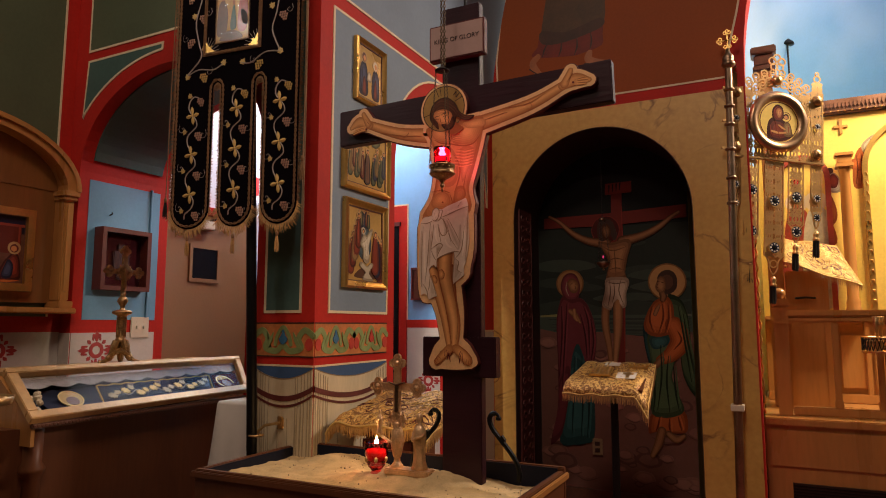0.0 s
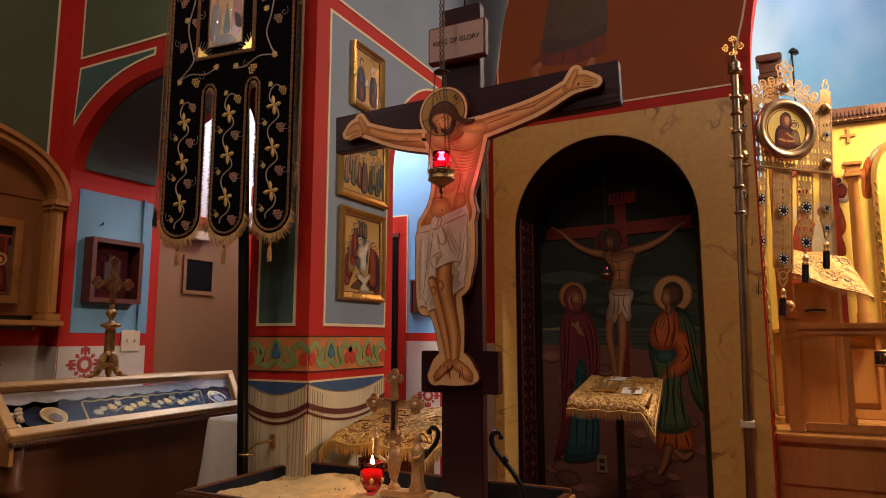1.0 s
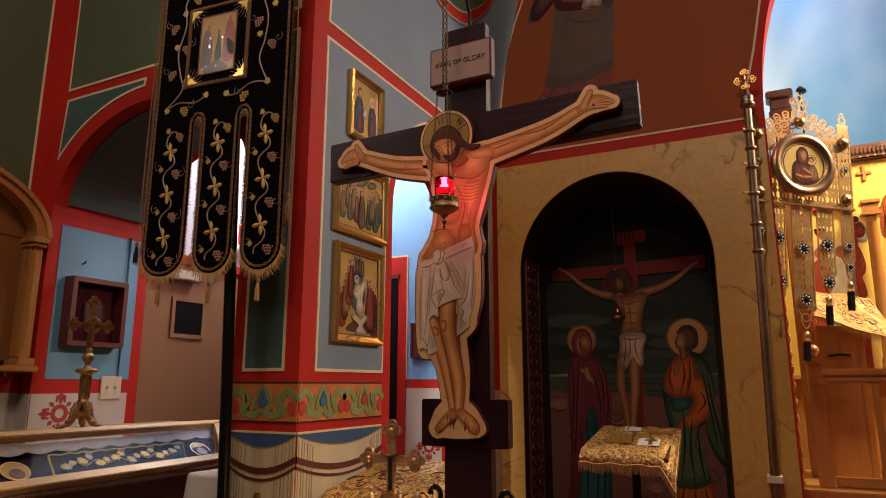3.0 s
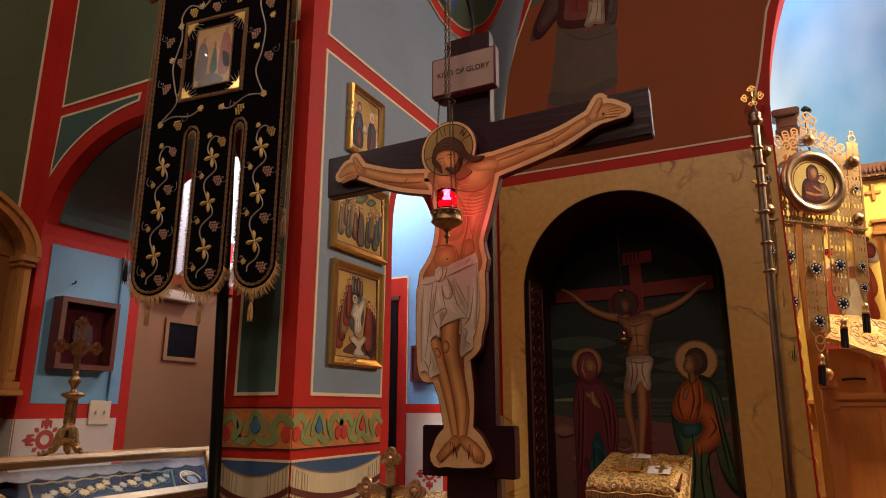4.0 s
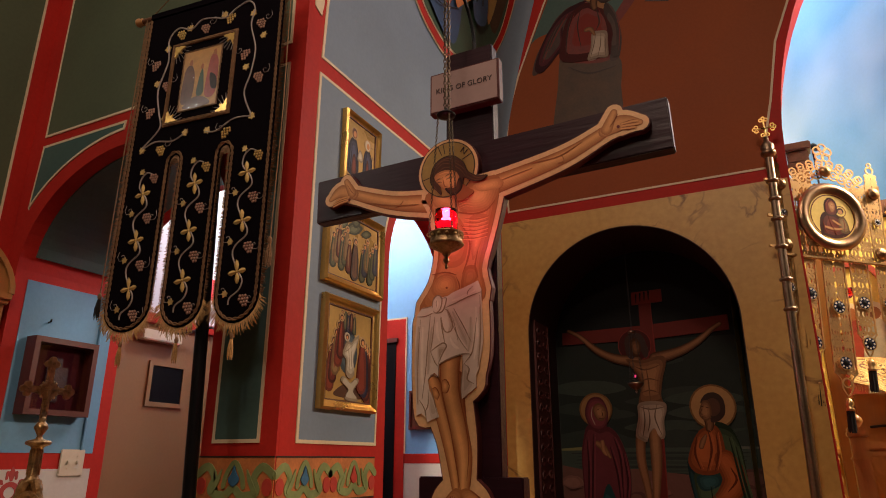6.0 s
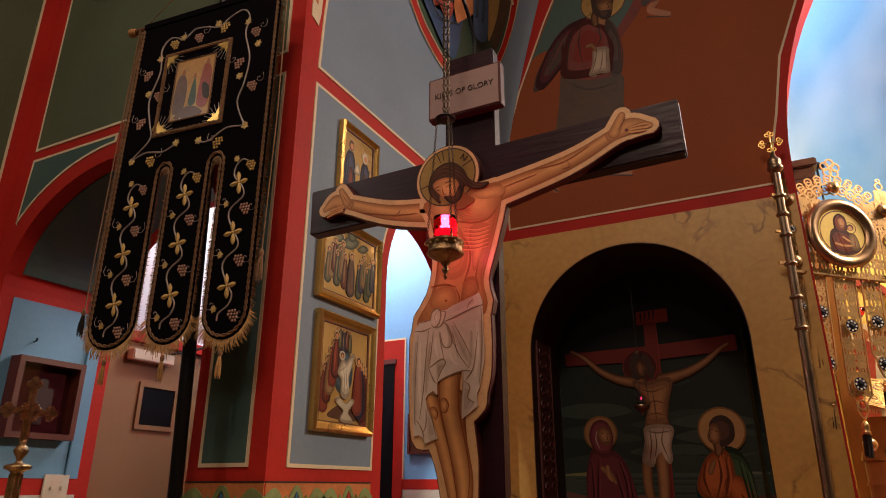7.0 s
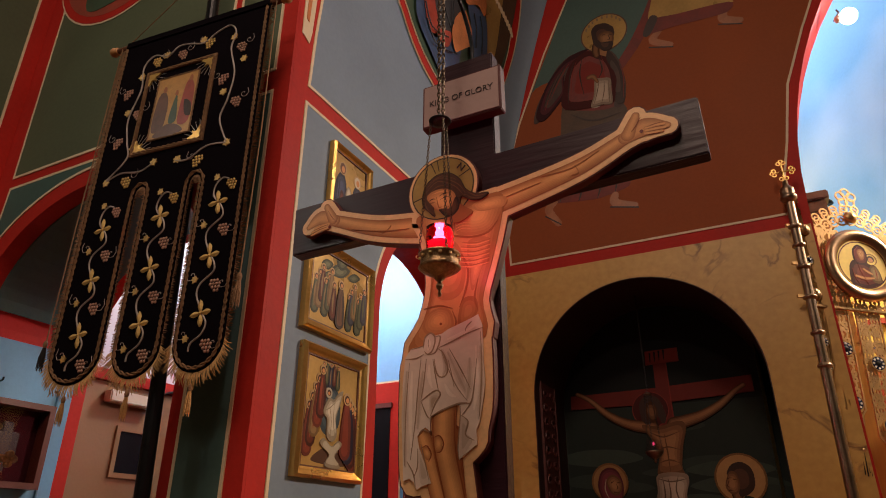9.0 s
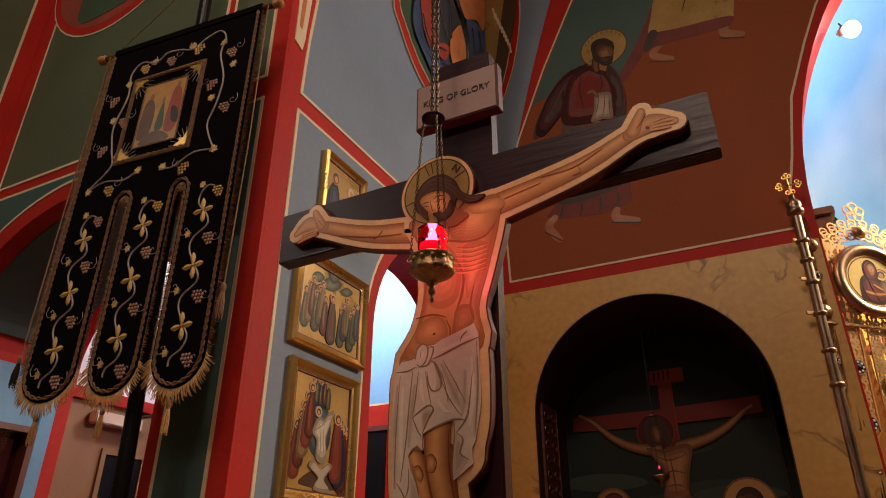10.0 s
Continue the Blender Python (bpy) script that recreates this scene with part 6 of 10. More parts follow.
for cx, lift_z in ((-0.222, 0.0), (0.012, 0.008), (0.233, 0.016)):
    zs = [1.812 + lift_z, 1.99 + lift_z, 2.167 + lift_z]
    for k, z in enumerate(zs):
        f = flower(cx, z, 1.0, banner)
        vine([(cx + 0.004, z), (cx + 0.022, z - 0.03), (cx + 0.02, z - 0.055), (cx - 0.018, z - 0.085), (cx - 0.026, z - 0.115), (cx - 0.012, z - 0.15), (cx, z - 0.172)] if k else [(cx + 0.004, z), (cx + 0.022, z - 0.03), (cx + 0.012, z - 0.062), (cx - 0.02, z - 0.085), (cx - 0.024, z - 0.108)], banner)
        grapes(cx + 0.03, z - 0.082, 1.05, banner)
        leaf(cx - 0.042, z - 0.07, 0.85, 40, banner)
        curl(cx - 0.052, z - 0.055, 1.0, -1, banner)
        curl(cx + 0.055, z - 0.09, 1.0, 1, banner)
    z = zs[2]
    vine([(cx, z), (cx - 0.022, z + 0.03), (cx - 0.018, z + 0.065), (cx + 0.004, z + 0.085), (cx + 0.028, z + 0.078)], banner)
    grapes(cx + 0.036, z + 0.072, 1.0, banner)
    leaf(cx - 0.02, z + 0.092, 0.85, 20, banner)
# vine round the upper field
vine([(-0.26, 2.36), (-0.19, 2.43), (-0.205, 2.50), (-0.225, 2.60), (-0.195, 2.72), (-0.205, 2.82), (-0.165, 2.865), (-0.10, 2.845), (-0.055, 2.875), (0.0, 2.87), (0.06, 2.855), (0.11, 2.885), (0.165, 2.90), (0.195, 2.86), (0.185, 2.79), (0.215, 2.68), (0.205, 2.58), (0.185, 2.50), (0.225, 2.405)], banner, 0.003)
vine([(-0.26, 2.355), (-0.20, 2.375), (-0.12, 2.365), (-0.07, 2.385)], banner, 0.003)
vine([(0.225, 2.40), (0.15, 2.405), (0.08, 2.37), (0.03, 2.375)], banner, 0.003)
for x, z, f in ((-0.15, 2.845, 1), (-0.25, 2.73, -1), (-0.19, 2.625, 1), (-0.245, 2.52, -1), (-0.175, 2.35, 1), (-0.035, 2.845, 1), (0.09, 2.86, -1), (0.225, 2.80, 1), (0.175, 2.68, -1), (0.235, 2.57, 1), (0.125, 2.37, -1)):
    grapes(x, z, 1.1, banner, f)
    curl(x + f * 0.03, z + 0.012, 0.9, f, banner)
for x, z, a in ((-0.26, 2.35, 30), (-0.065, 2.39, -40), (-0.235, 2.63, 60), (-0.105, 2.85, 10), (0.055, 2.87, -10), (0.19, 2.84, 0), (0.245, 2.73, -30), (0.18, 2.61, 70), (0.228, 2.40, 0), (0.035, 2.38, 80), (-0.205, 2.78, -20), (-0.175, 2.47, -20)):
    leaf(x, z, 1.05, a, banner)
icon = part("icon_frame", band(rect(-0.165, 2.445, 0.115, 2.775), rect(-0.178, 2.432, 0.128, 2.788), "y", 0.0, -0.006, True), BRAID, banner, "gold braided frame of the banner icon")
braid([(-0.17, 2.44), (0.12, 2.44), (0.12, 2.78), (-0.17, 2.78), (-0.17, 2.44)], 0.005, icon, "frame_braid", -0.006)
for x, z, sx, sz in ((-0.165, 2.445, 1, 1), (0.115, 2.445, -1, 1), (0.115, 2.775, -1, -1), (-0.165, 2.775, 1, -1)):
    part("corner_spray", blob([(x, z), (x + sx * 0.05, z + sz * 0.004), (x + sx * 0.03, z + sz * 0.018), (x + sx * 0.034, z + sz * 0.032), (x + sx * 0.017, z + sz * 0.028), (x + sx * 0.004, z + sz * 0.05)], "y", 0.0, -0.006), GOLD, icon)
    bm = bmesh.new()
    for k in range(6):
        a = 0.15 + k * 0.25
        tube([(x + sx * 0.035 * math.cos(a), -0.002, z + sz * 0.035 * math.sin(a)), (x + sx * 0.075 * math.cos(a), -0.002, z + sz * 0.075 * math.sin(a))], 0.0009, 4, bm)
    part("ray_stitches", bm, THREAD, icon)
braid([(-0.113, 2.482), (0.063, 2.482), (0.063, 2.738), (-0.113, 2.738), (-0.113, 2.482)], 0.0028, icon, "inner_cord", -0.004)
pic = part("icon_picture", boxes((-0.11, 0.06, -0.004, -0.0002, 2.485, 2.735)), VARN, icon, "small icon with robed figure shapes under clear film")
for k, (m, pts) in enumerate(((ICONBROWN, [(-0.105, 2.52), (-0.06, 2.52), (-0.05, 2.58), (-0.055, 2.64), (-0.075, 2.675), (-0.10, 2.65)]), (ICONRED, [(0.005, 2.53), (0.05, 2.53), (0.055, 2.64), (0.045, 2.69), (0.02, 2.70), (0.008, 2.64)]), (ICONGREEN, [(-0.035, 2.54), (-0.005, 2.54), (-0.008, 2.60), (-0.018, 2.65), (-0.03, 2.61)]), (ICONBROWN, [(-0.09, 2.49), (0.03, 2.49), (0.0, 2.525), (-0.05, 2.53)]), (SKINDARK, [(-0.082, 2.675), (-0.068, 2.675), (-0.07, 2.695), (-0.08, 2.695)]), (SKINDARK, [(0.026, 2.70), (0.04, 2.70), (0.038, 2.72), (0.028, 2.72)]), (SKINDARK, [(-0.026, 2.65), (-0.014, 2.65), (-0.016, 2.668), (-0.024, 2.668)]), (INK, [(0.02, 2.62), (0.05, 2.6), (0.055, 2.55), (0.03, 2.56)]))):
    part("figure_shape", blob(pts, "y", -0.004, -0.0046 - 0.0001 * k), m, pic)
bm = bmesh.new()
fg = [[bm.verts.new((-0.112 + 0.174 * i / 14, -0.0065 - 0.0028 * math.sin(i * 0.55 + 0.6 * math.sin(j * 0.5)) - 0.0015 * math.sin(j * 0.8), 2.483 + 0.254 * j / 14)) for i in range(15)] for j in range(15)]
for j in range(14):
    for i in range(14):
        bm.faces.new((fg[j][i], fg[j][i + 1], fg[j + 1][i + 1], fg[j + 1][i]))
film_ob = smooth(part("clear_film", bm, CLEAR, icon, "wrinkled clear plastic film"))
film_ob.visible_shadow = False
# cross bar, finials, strings and pole
bar = part("cross_bar", tube([(-0.375, 0.012, 2.962), (0.36, 0.012, 2.962)], 0.011, 12), WOOD, banner, "brown wooden cross bar")
for s, x in ((-1, -0.375), (1, 0.36)):
    k = smooth(part("finial", lathe([(0.009, 0), (0.016, 0.004), (0.013, 0.010), (0.019, 0.02), (0.016, 0.032), (0.0, 0.038)], (0, 0, 0), 14), OAK, bar))
    k.matrix_local = Matrix.Translation((x, 0.012, 2.962)) @ Matrix.Rotation(radians(90 * s), 4, "Y")
part("bar_sleeve", boxes((-HALF, HALF, -0.003, 0.026, 2.94, 2.976), bevel=0.006), VELVET, banner)
part("string", tube([(-0.33, 0.012, 2.975), (0.0, 0.03, 3.29)], 0.002, 5), BRAID, banner)
part("string", tube([(0.33, 0.012, 2.975), (0.0, 0.03, 3.29)], 0.002, 5), BRAID, banner)
part("pole", tube([(0.135, 0.055, 0.0), (0.02, 0.05, 2.9), (0.0, 0.05, 3.45)], 0.021, 16), IRON, banner, "black painted pole")
brk = thing("pole_bracket", "brass wall bracket holding the banner pole", "bracket")
part("wall_plate", boxes((-1.885, -1.855, 2.215, 2.2275, 0.815, 0.865), bevel=0.004), BRASS, brk)
part("rod", tube([(-1.87, 2.222, 0.84), (-1.90, 2.16, 0.835), (-1.935, 2.135, 0.80)], 0.006, 8), BRASS, brk)
part("clamp_ring", tube([(-1.912 + 0.027 * math.cos(k * 0.52), 2.122 + 0.027 * math.sin(k * 0.52), 0.80) for k in range(12)], 0.005, 6, None, True), BRASS, brk)

# ---------- framed icons on the pillar wall ----------


def framed_icon(y0, z0, y1, z1, w, label):
    t = thing("framed_icon", label, "icon", "gilt icons on the pillar wall")
    xx = XW + 0.003
    prof = [(0, 0.020), (0.25, 0.030), (0.55, 0.024), (0.8, 0.017), (1.0, 0.014)]
    out, inn = rect(y0, z0, y1, z1), rect(y0 + w, z0 + w, y1 - w, z1 - w)
    bm = bmesh.new()
    rows = [[bm.verts.new((xx, a, b)) for a, b in out]]
    for u, h in prof:
        rows.append([bm.verts.new((xx + h, a + (c - a) * u, b + (d - b) * u)) for (a, b), (c, d) in zip(out, inn)])
    rows.append([bm.verts.new((xx, a, b)) for a, b in inn])
    for p, q in zip(rows, rows[1:]):
        for i in range(4):
            bm.faces.new((p[i], p[(i + 1) % 4], q[(i + 1) % 4], q[i]))
    fr = part("gilt_frame", bm, GOLD, t, "moulded gilt frame")
    part("inner_slip", band(rect(y0 + w, z0 + w, y1 - w, z1 - w), rect(y0 + w + 0.005, z0 + w + 0.005, y1 - w - 0.005, z1 - w - 0.005), "x", xx, xx + 0.013, True), ICONBROWN, fr)
    pa = part("picture", boxes((xx, xx + 0.008, y0 + w, y1 - w, z0 + w, z1 - w)), ICONGOLD, t, "painted icon panel")
    return t, pa


def icon_painter(pic):
    return Painter("x", XW + 0.0105, 1, pic, 0.00004)


ICONTAN = tones("icon_tan", (0.15, 0.085, 0.035), (0.44, 0.29, 0.13), 4, 0.35, 0.3)
ICONNAVY = tones("icon_navy", (0.010, 0.012, 0.030), (0.050, 0.060, 0.12), 3, 0.35, 0.3)
ICONWINE = tones("icon_wine", (0.050, 0.010, 0.008), (0.27, 0.050, 0.028), 4, 0.35, 0.3)
ICONWHITE = tones("icon_white", (0.26, 0.21, 0.14), (0.58, 0.52, 0.40), 3, 0.35, 0.3)
ICONOLIVE = tones("icon_olive", (0.030, 0.038, 0.022), (0.14, 0.15, 0.08), 3, 0.35, 0.3)


def small_figure(pa, y, z, h, robe, under):
    """A tiny robed saint: robe, under-robe, halo, head."""
    pa.limb([(y, z), (y + 0.01 * h, z + 0.45 * h), (y, z + 0.78 * h)], [0.34 * h, 0.28 * h, 0.15 * h], robe[:2], 0.6)
    pa.stroke([(y - 0.02 * h, z + 0.02 * h), (y - 0.03 * h, z + 0.4 * h), (y, z + 0.7 * h)], [0.08 * h], under)
    pa.stroke([(y + 0.09 * h, z + 0.02 * h), (y + 0.09 * h, z + 0.4 * h), (y + 0.03 * h, z + 0.7 * h)], [0.03 * h], robe[0])
    pa.disk((y, z + 0.88 * h), 0.11 * h, ICONTAN[3])
    pa.disk((y, z + 0.87 * h), 0.075 * h, HR[1])
    pa.disk((y + 0.01 * h, z + 0.86 * h), 0.048 * h, FL[4])


t1, p1 = framed_icon(2.478, 2.305, 2.735, 2.612, 0.022, "gilt-framed icon with two dark-robed figure shapes")
pa = icon_painter(p1)
pa.flat(rect(2.503, 2.33, 2.71, 2.587), ICONTAN[2])
pa.blob([(2.50, 2.33), (2.71, 2.33), (2.70, 2.38), (2.60, 2.40), (2.51, 2.385)], ICONTAN[0])
for k in range(10):
    pa.blob([(2.51 + 0.02 * k, 2.42 + 0.016 * (k * 7 % 10)), (2.54 + 0.02 * k, 2.425 + 0.016 * (k * 7 % 10)), (2.53 + 0.018 * k, 2.44 + 0.014 * (k * 7 % 10))], ICONTAN[1 + k % 2])
pa.soft([(2.515, 2.35), (2.512, 2.43), (2.528, 2.49), (2.552, 2.515), (2.575, 2.50), (2.59, 2.44), (2.588, 2.35)], ICONNAVY, 0.5)
pa.soft([(2.545, 2.35), (2.55, 2.43), (2.57, 2.43), (2.578, 2.35)], ICONWINE[0:3], 0.5)
pa.soft([(2.63, 2.35), (2.625, 2.43), (2.635, 2.48), (2.655, 2.50), (2.68, 2.485), (2.695, 2.43), (2.69, 2.35)], ICONNAVY, 0.5)
pa.soft([(2.645, 2.35), (2.65, 2.44), (2.665, 2.44), (2.67, 2.35)], ICONWINE[0:3], 0.5)
pa.soft([(2.585, 2.425), (2.588, 2.455), (2.60, 2.475), (2.618, 2.46), (2.62, 2.425)], ICONWHITE[0:3], 0.5)
for c, hood in (((2.556, 2.532), HR[2]), ((2.655, 2.518), ICONWHITE[2])):
    pa.disk(c, 0.026, ICONTAN[3])
    pa.disk(c, 0.018, hood, 0.023)
    pa.disk((c[0] + 0.003, c[1] - 0.003), 0.011, FL[4], 0.014)
for y in (2.522, 2.535, 2.575, 2.64, 2.683):
    pa.stroke([(y, 2.36), (y + 0.004, 2.42), (y + 0.008, 2.48)], [0.004], ICONNAVY[0])
pa.done()

t2, p2 = framed_icon(2.392, 1.868, 2.788, 2.195, 0.030, "wide gilt-framed icon with a crowd of small figure shapes")
pa = icon_painter(p2)
pa.flat(rect(2.425, 1.90, 2.755, 2.162), ICONTAN[2])
for k, pts in enumerate(([(2.4900, 1.9240), (2.5300, 2.0460), (2.6040, 2.1180), (2.6930, 2.1190), (2.7190, 1.9710), (2.6260, 1.9300)], [(2.5030, 1.8980), (2.5870, 1.9830), (2.6750, 1.9480), (2.6280, 1.9140)], [(2.4740, 1.9280), (2.4850, 2.0300), (2.5290, 2.0550), (2.5330, 1.9460)])):
    pa.soft(pts, ICONWHITE[0:3] if k == 0 else ICONTAN[1:4], 0.6)
for pts in ([(2.4740, 2.1120), (2.5020, 2.1390), (2.5420, 2.1330), (2.5130, 2.1020)], [(2.5230, 2.1010), (2.5670, 2.1430), (2.6430, 2.1450), (2.6060, 2.1040), (2.5570, 2.0920)], [(2.4860, 2.0710), (2.5140, 2.0980), (2.5400, 2.0910), (2.5120, 2.0640)], [(2.6320, 2.1130), (2.6720, 2.1430), (2.7100, 2.1340), (2.6690, 2.1050)], [(2.5580, 2.1610), (2.5880, 2.1990), (2.6240, 2.1870), (2.6180, 2.1450), (2.5830, 2.1270)]):
    pa.soft(pts, ICONOLIVE, 0.4)
rn = random.Random(3)
for k in range(7):
    small_figure(pa, 2.455 + 0.017 * k + rn.uniform(-0.004, 0.004), 1.95 + 0.022 * (k % 3), 0.125, (ICONOLIVE, ICONTAN, ICONWINE, ICONOLIVE)[k % 4], ICONTAN[1])
for k in range(6):
    small_figure(pa, 2.645 + 0.018 * k + rn.uniform(-0.004, 0.004), 1.935 + 0.024 * (k % 3), 0.125, (ICONOLIVE, ICONNAVY, ICONTAN, ICONOLIVE)[k % 4], ICONOLIVE[1])
small_figure(pa, 2.592, 1.935, 0.155, (HR[0], HR[2]), HR[1])
pa.done()

t3, p3 = framed_icon(2.408, 1.415, 2.765, 1.825, 0.032, "gilt-framed icon with a pale central figure shape and red robes")
pa = icon_painter(p3)
pa.flat(rect(2.443, 1.45, 2.73, 1.79), ICONTAN[1])
for pts in ([(2.4680, 1.7690), (2.5200, 1.7720), (2.5150, 1.7160), (2.4900, 1.6730), (2.4640, 1.6370)], [(2.6140, 1.7550), (2.6960, 1.7540), (2.7100, 1.6610), (2.6450, 1.6590), (2.6200, 1.7100)]):
    pa.soft(pts, ICONTAN[1:4], 0.4)
pa.soft([(2.4620, 1.4700), (2.5400, 1.5170), (2.5890, 1.5160), (2.6750, 1.5080), (2.7190, 1.4550), (2.5070, 1.4530)], HR[0:2], 0.7)
pa.soft([(2.5170, 1.6600), (2.5580, 1.7120), (2.6070, 1.7080), (2.6370, 1.6490), (2.6290, 1.5830), (2.5790, 1.5490), (2.5320, 1.5760)], tones("icon_slate", (0.04, 0.06, 0.075), (0.10, 0.14, 0.16), 3, 0.35, 0.3), 0.5)
pa.soft([(2.5180, 1.7170), (2.5220, 1.7540), (2.5500, 1.7730), (2.5960, 1.7740), (2.6130, 1.7360), (2.6140, 1.7030), (2.5360, 1.6970)], ICONNAVY[0:2], 0.7)
for k in range(5):
    y, z = [(2.5320, 1.7230)][0]
    small_figure(pa, y + 0.020 * k, z - 0.012 + 0.010 * (k % 2), 0.075, (ICONWINE, ICONOLIVE, ICONNAVY)[k % 3], ICONTAN[1])
for k in range(5):
    y, z = [(2.4700, 1.5220)][0]
    small_figure(pa, y + 0.014 * k, z - 0.02 + 0.030 * k, 0.15, (ICONWINE[1:], ICONWINE, ICONTAN)[k % 3], ICONWINE[3])
for k in range(4):
    y, z = [(2.7170, 1.4780)][0]
    small_figure(pa, y - 0.016 * k, z + 0.012 * k, 0.19, (ICONWINE[1:], ICONWINE, ICONNAVY)[k % 3], ICONWINE[2])
pa.soft([(2.5370, 1.5200), (2.5540, 1.5400), (2.5980, 1.5190), (2.6340, 1.5400), (2.6510, 1.5280), (2.6160, 1.4880), (2.6510, 1.4560), (2.5680, 1.4570), (2.5860, 1.4920)], ICONWHITE[0:2], 0.8)
pa.soft([(2.5400, 1.6220), (2.5660, 1.6690), (2.5940, 1.6670), (2.6160, 1.6890), (2.6430, 1.7030), (2.6320, 1.6630), (2.6100, 1.6090), (2.6200, 1.5570), (2.5990, 1.5340), (2.5670, 1.5470), (2.5640, 1.5980)], ICONWHITE[0:3], 0.6)
for pts in ([(2.5720, 1.6470), (2.5850, 1.5960), (2.5850, 1.5440)], [(2.5960, 1.6510), (2.5970, 1.5980), (2.6080, 1.5560)], [(2.5450, 1.6250), (2.5730, 1.6380), (2.6010, 1.6610)]):
    pa.stroke(pts, [0.004], ICONWHITE[0])
c = [(2.5640, 1.6850)][0]
pa.disk(c, 0.017, ICONWHITE[1])
pa.disk(c, 0.010, HR[1])
pa.disk((c[0], c[1] - 0.002), 0.006, FL[4])
pa.done()

# ---------- left: shadow box, switch, shrine ----------
WINEVELVET = mat("wine_velvet_lining", (0.045, 0.006, 0.010), 0.9, 0, 0.3, 20, 300, 0.3, spec=0.1)
case = thing("shadow_box", "red-brown wooden shadow box with a dark carved icon inside", "shadow box")
part("frame", band(rect(2.37, 1.462, 2.635, 1.758), rect(2.345, 1.437, 2.66, 1.783), "x", XJ + 0.003, XJ + 0.075, True), mat("dark_red_case_wood", (0.095, 0.020, 0.013), 0.4, 0, 0.25, 6, 60, 0.1, 0.05), case)
part("back", boxes((XJ + 0.004, XJ + 0.012, 2.37, 2.635, 1.462, 1.758)), WINEVELVET, case)
part("relief", boxes((XJ + 0.012, XJ + 0.03, 2.45, 2.555, 1.56, 1.66), (XJ + 0.012, XJ + 0.025, 2.48, 2.525, 1.50, 1.70), bevel=0.004), DARKWOOD, case)
pane = part("glass_pane", boxes((XJ + 0.058, XJ + 0.061, 2.37, 2.635, 1.462, 1.758)), CLEAR, case)
pane.visible_shadow = False
sw = thing("light_switch", "ivory double light switch plate", "switch")
part("plate", boxes((XJ + 0.003, XJ + 0.011, 2.60, 2.722, 1.172, 1.292), bevel=0.003), IVORY, sw)
for y in (2.637, 2.685):
    tg = part("toggle", boxes((XJ + 0.011, XJ + 0.022, y - 0.005, y + 0.005, 1.226, 1.242), bevel=0.002), IVORY, sw)
    for z in (1.205, 1.262):
        part("screw", lathe([(0.003, 0), (0.003, 0.001), (0, 0.0015)], (XJ + 0.012, y, z), 8), BRASS, tg)
hook_ob = thing("wall_hook", "small dark wall hook", "hook")
part("peg", tube([(XJ + 0.003, 2.43, 1.86), (XJ + 0.03, 2.425, 1.862), (XJ + 0.035, 2.422, 1.872)], 0.004, 6), IRON, hook_ob)

SHRINEWOOD = mat("shrine_brown_wood", (0.21, 0.085, 0.024), 0.4, 0, 0.25, 5, 60, 0.1, 0.1, None, (1, 1, 0.12))
shrine = thing("icon_shrine", "golden wooden icon shrine with a rounded arch and pilasters", "shrine")
SX = XL + 0.005
sy0, sy1 = 1.12, 2.22
part("back_board", boxes((SX, SX + 0.02, sy0 + 0.06, sy1 - 0.06, 1.36, 1.95)), SHRINEWOOD, shrine)
for a in (sy1 - 0.07, sy0):
    col = part("pilaster", boxes((SX, SX + 0.10, a + 0.008, a + 0.062, 1.37, 1.92), bevel=0.006), OAK, shrine)
    part("flute", boxes((SX + 0.1, SX + 0.106, a + 0.022, a + 0.048, 1.42, 1.88), bevel=0.002), OAK, col)
    part("capital", boxes((SX, SX + 0.125, a - 0.006, a + 0.076, 1.92, 1.95), (SX, SX + 0.115, a + 0.0, a + 0.07, 1.9, 1.92), bevel=0.004), OAK, col)
    part("foot", boxes((SX, SX + 0.12, a - 0.004, a + 0.074, 1.335, 1.37), bevel=0.004), OAK, col)
part("shelf", boxes((SX, SX + 0.13, sy0 - 0.02, sy1 + 0.02, 1.305, 1.335), bevel=0.006), OAK, shrine)
sc, sr = (sy0 + sy1) / 2, (sy1 - sy0) / 2
part("arch", band(arc(sc, 1.95, sr - 0.055, 0.272, 180, 0, 28), arc(sc, 1.95, sr + 0.005, 0.320, 180, 0, 28), "x", SX, SX + 0.11), OAK, shrine)
part("arch_moulding", band(arc(sc, 1.95, sr - 0.012, 0.306, 180, 0, 28), arc(sc, 1.95, sr + 0.012, 0.330, 180, 0, 28), "x", SX + 0.11, SX + 0.125), OAK, shrine)
part("tympanum", slab(arc(sc, 1.95, sr - 0.055, 0.272, 180, 0, 28), "x", SX, SX + 0.025), SHRINEWOOD, shrine)
sicon = thing("framed_icon", "gilt-framed icon with red and green figure shapes inside the shrine", "icon")
part("gilt_frame", band(rect(1.27, 1.452, 2.005, 1.79), rect(1.235, 1.415, 2.042, 1.827), "x", SX + 0.02, SX + 0.055, True), GOLD, sicon)
spic = part("picture", boxes((SX + 0.02, SX + 0.035, 1.27, 2.005, 1.452, 1.79)), ICONBROWN, sicon)
sp = Painter("x", SX + 0.035, 1, spic, 0.00004)
sp.flat(rect(1.28, 1.70, 2.0, 1.785), ICONNAVY[0])
sp.flat(rect(1.86, 1.60, 1.985, 1.735), ICONWINE[1])
sp.flat(rect(1.84, 1.735, 2.0, 1.748), ICONWINE[3])
for y in (1.865, 1.975):
    sp.stroke([(y, 1.735), (y, 1.60)], [0.010, 0.010], ICONWINE[3])
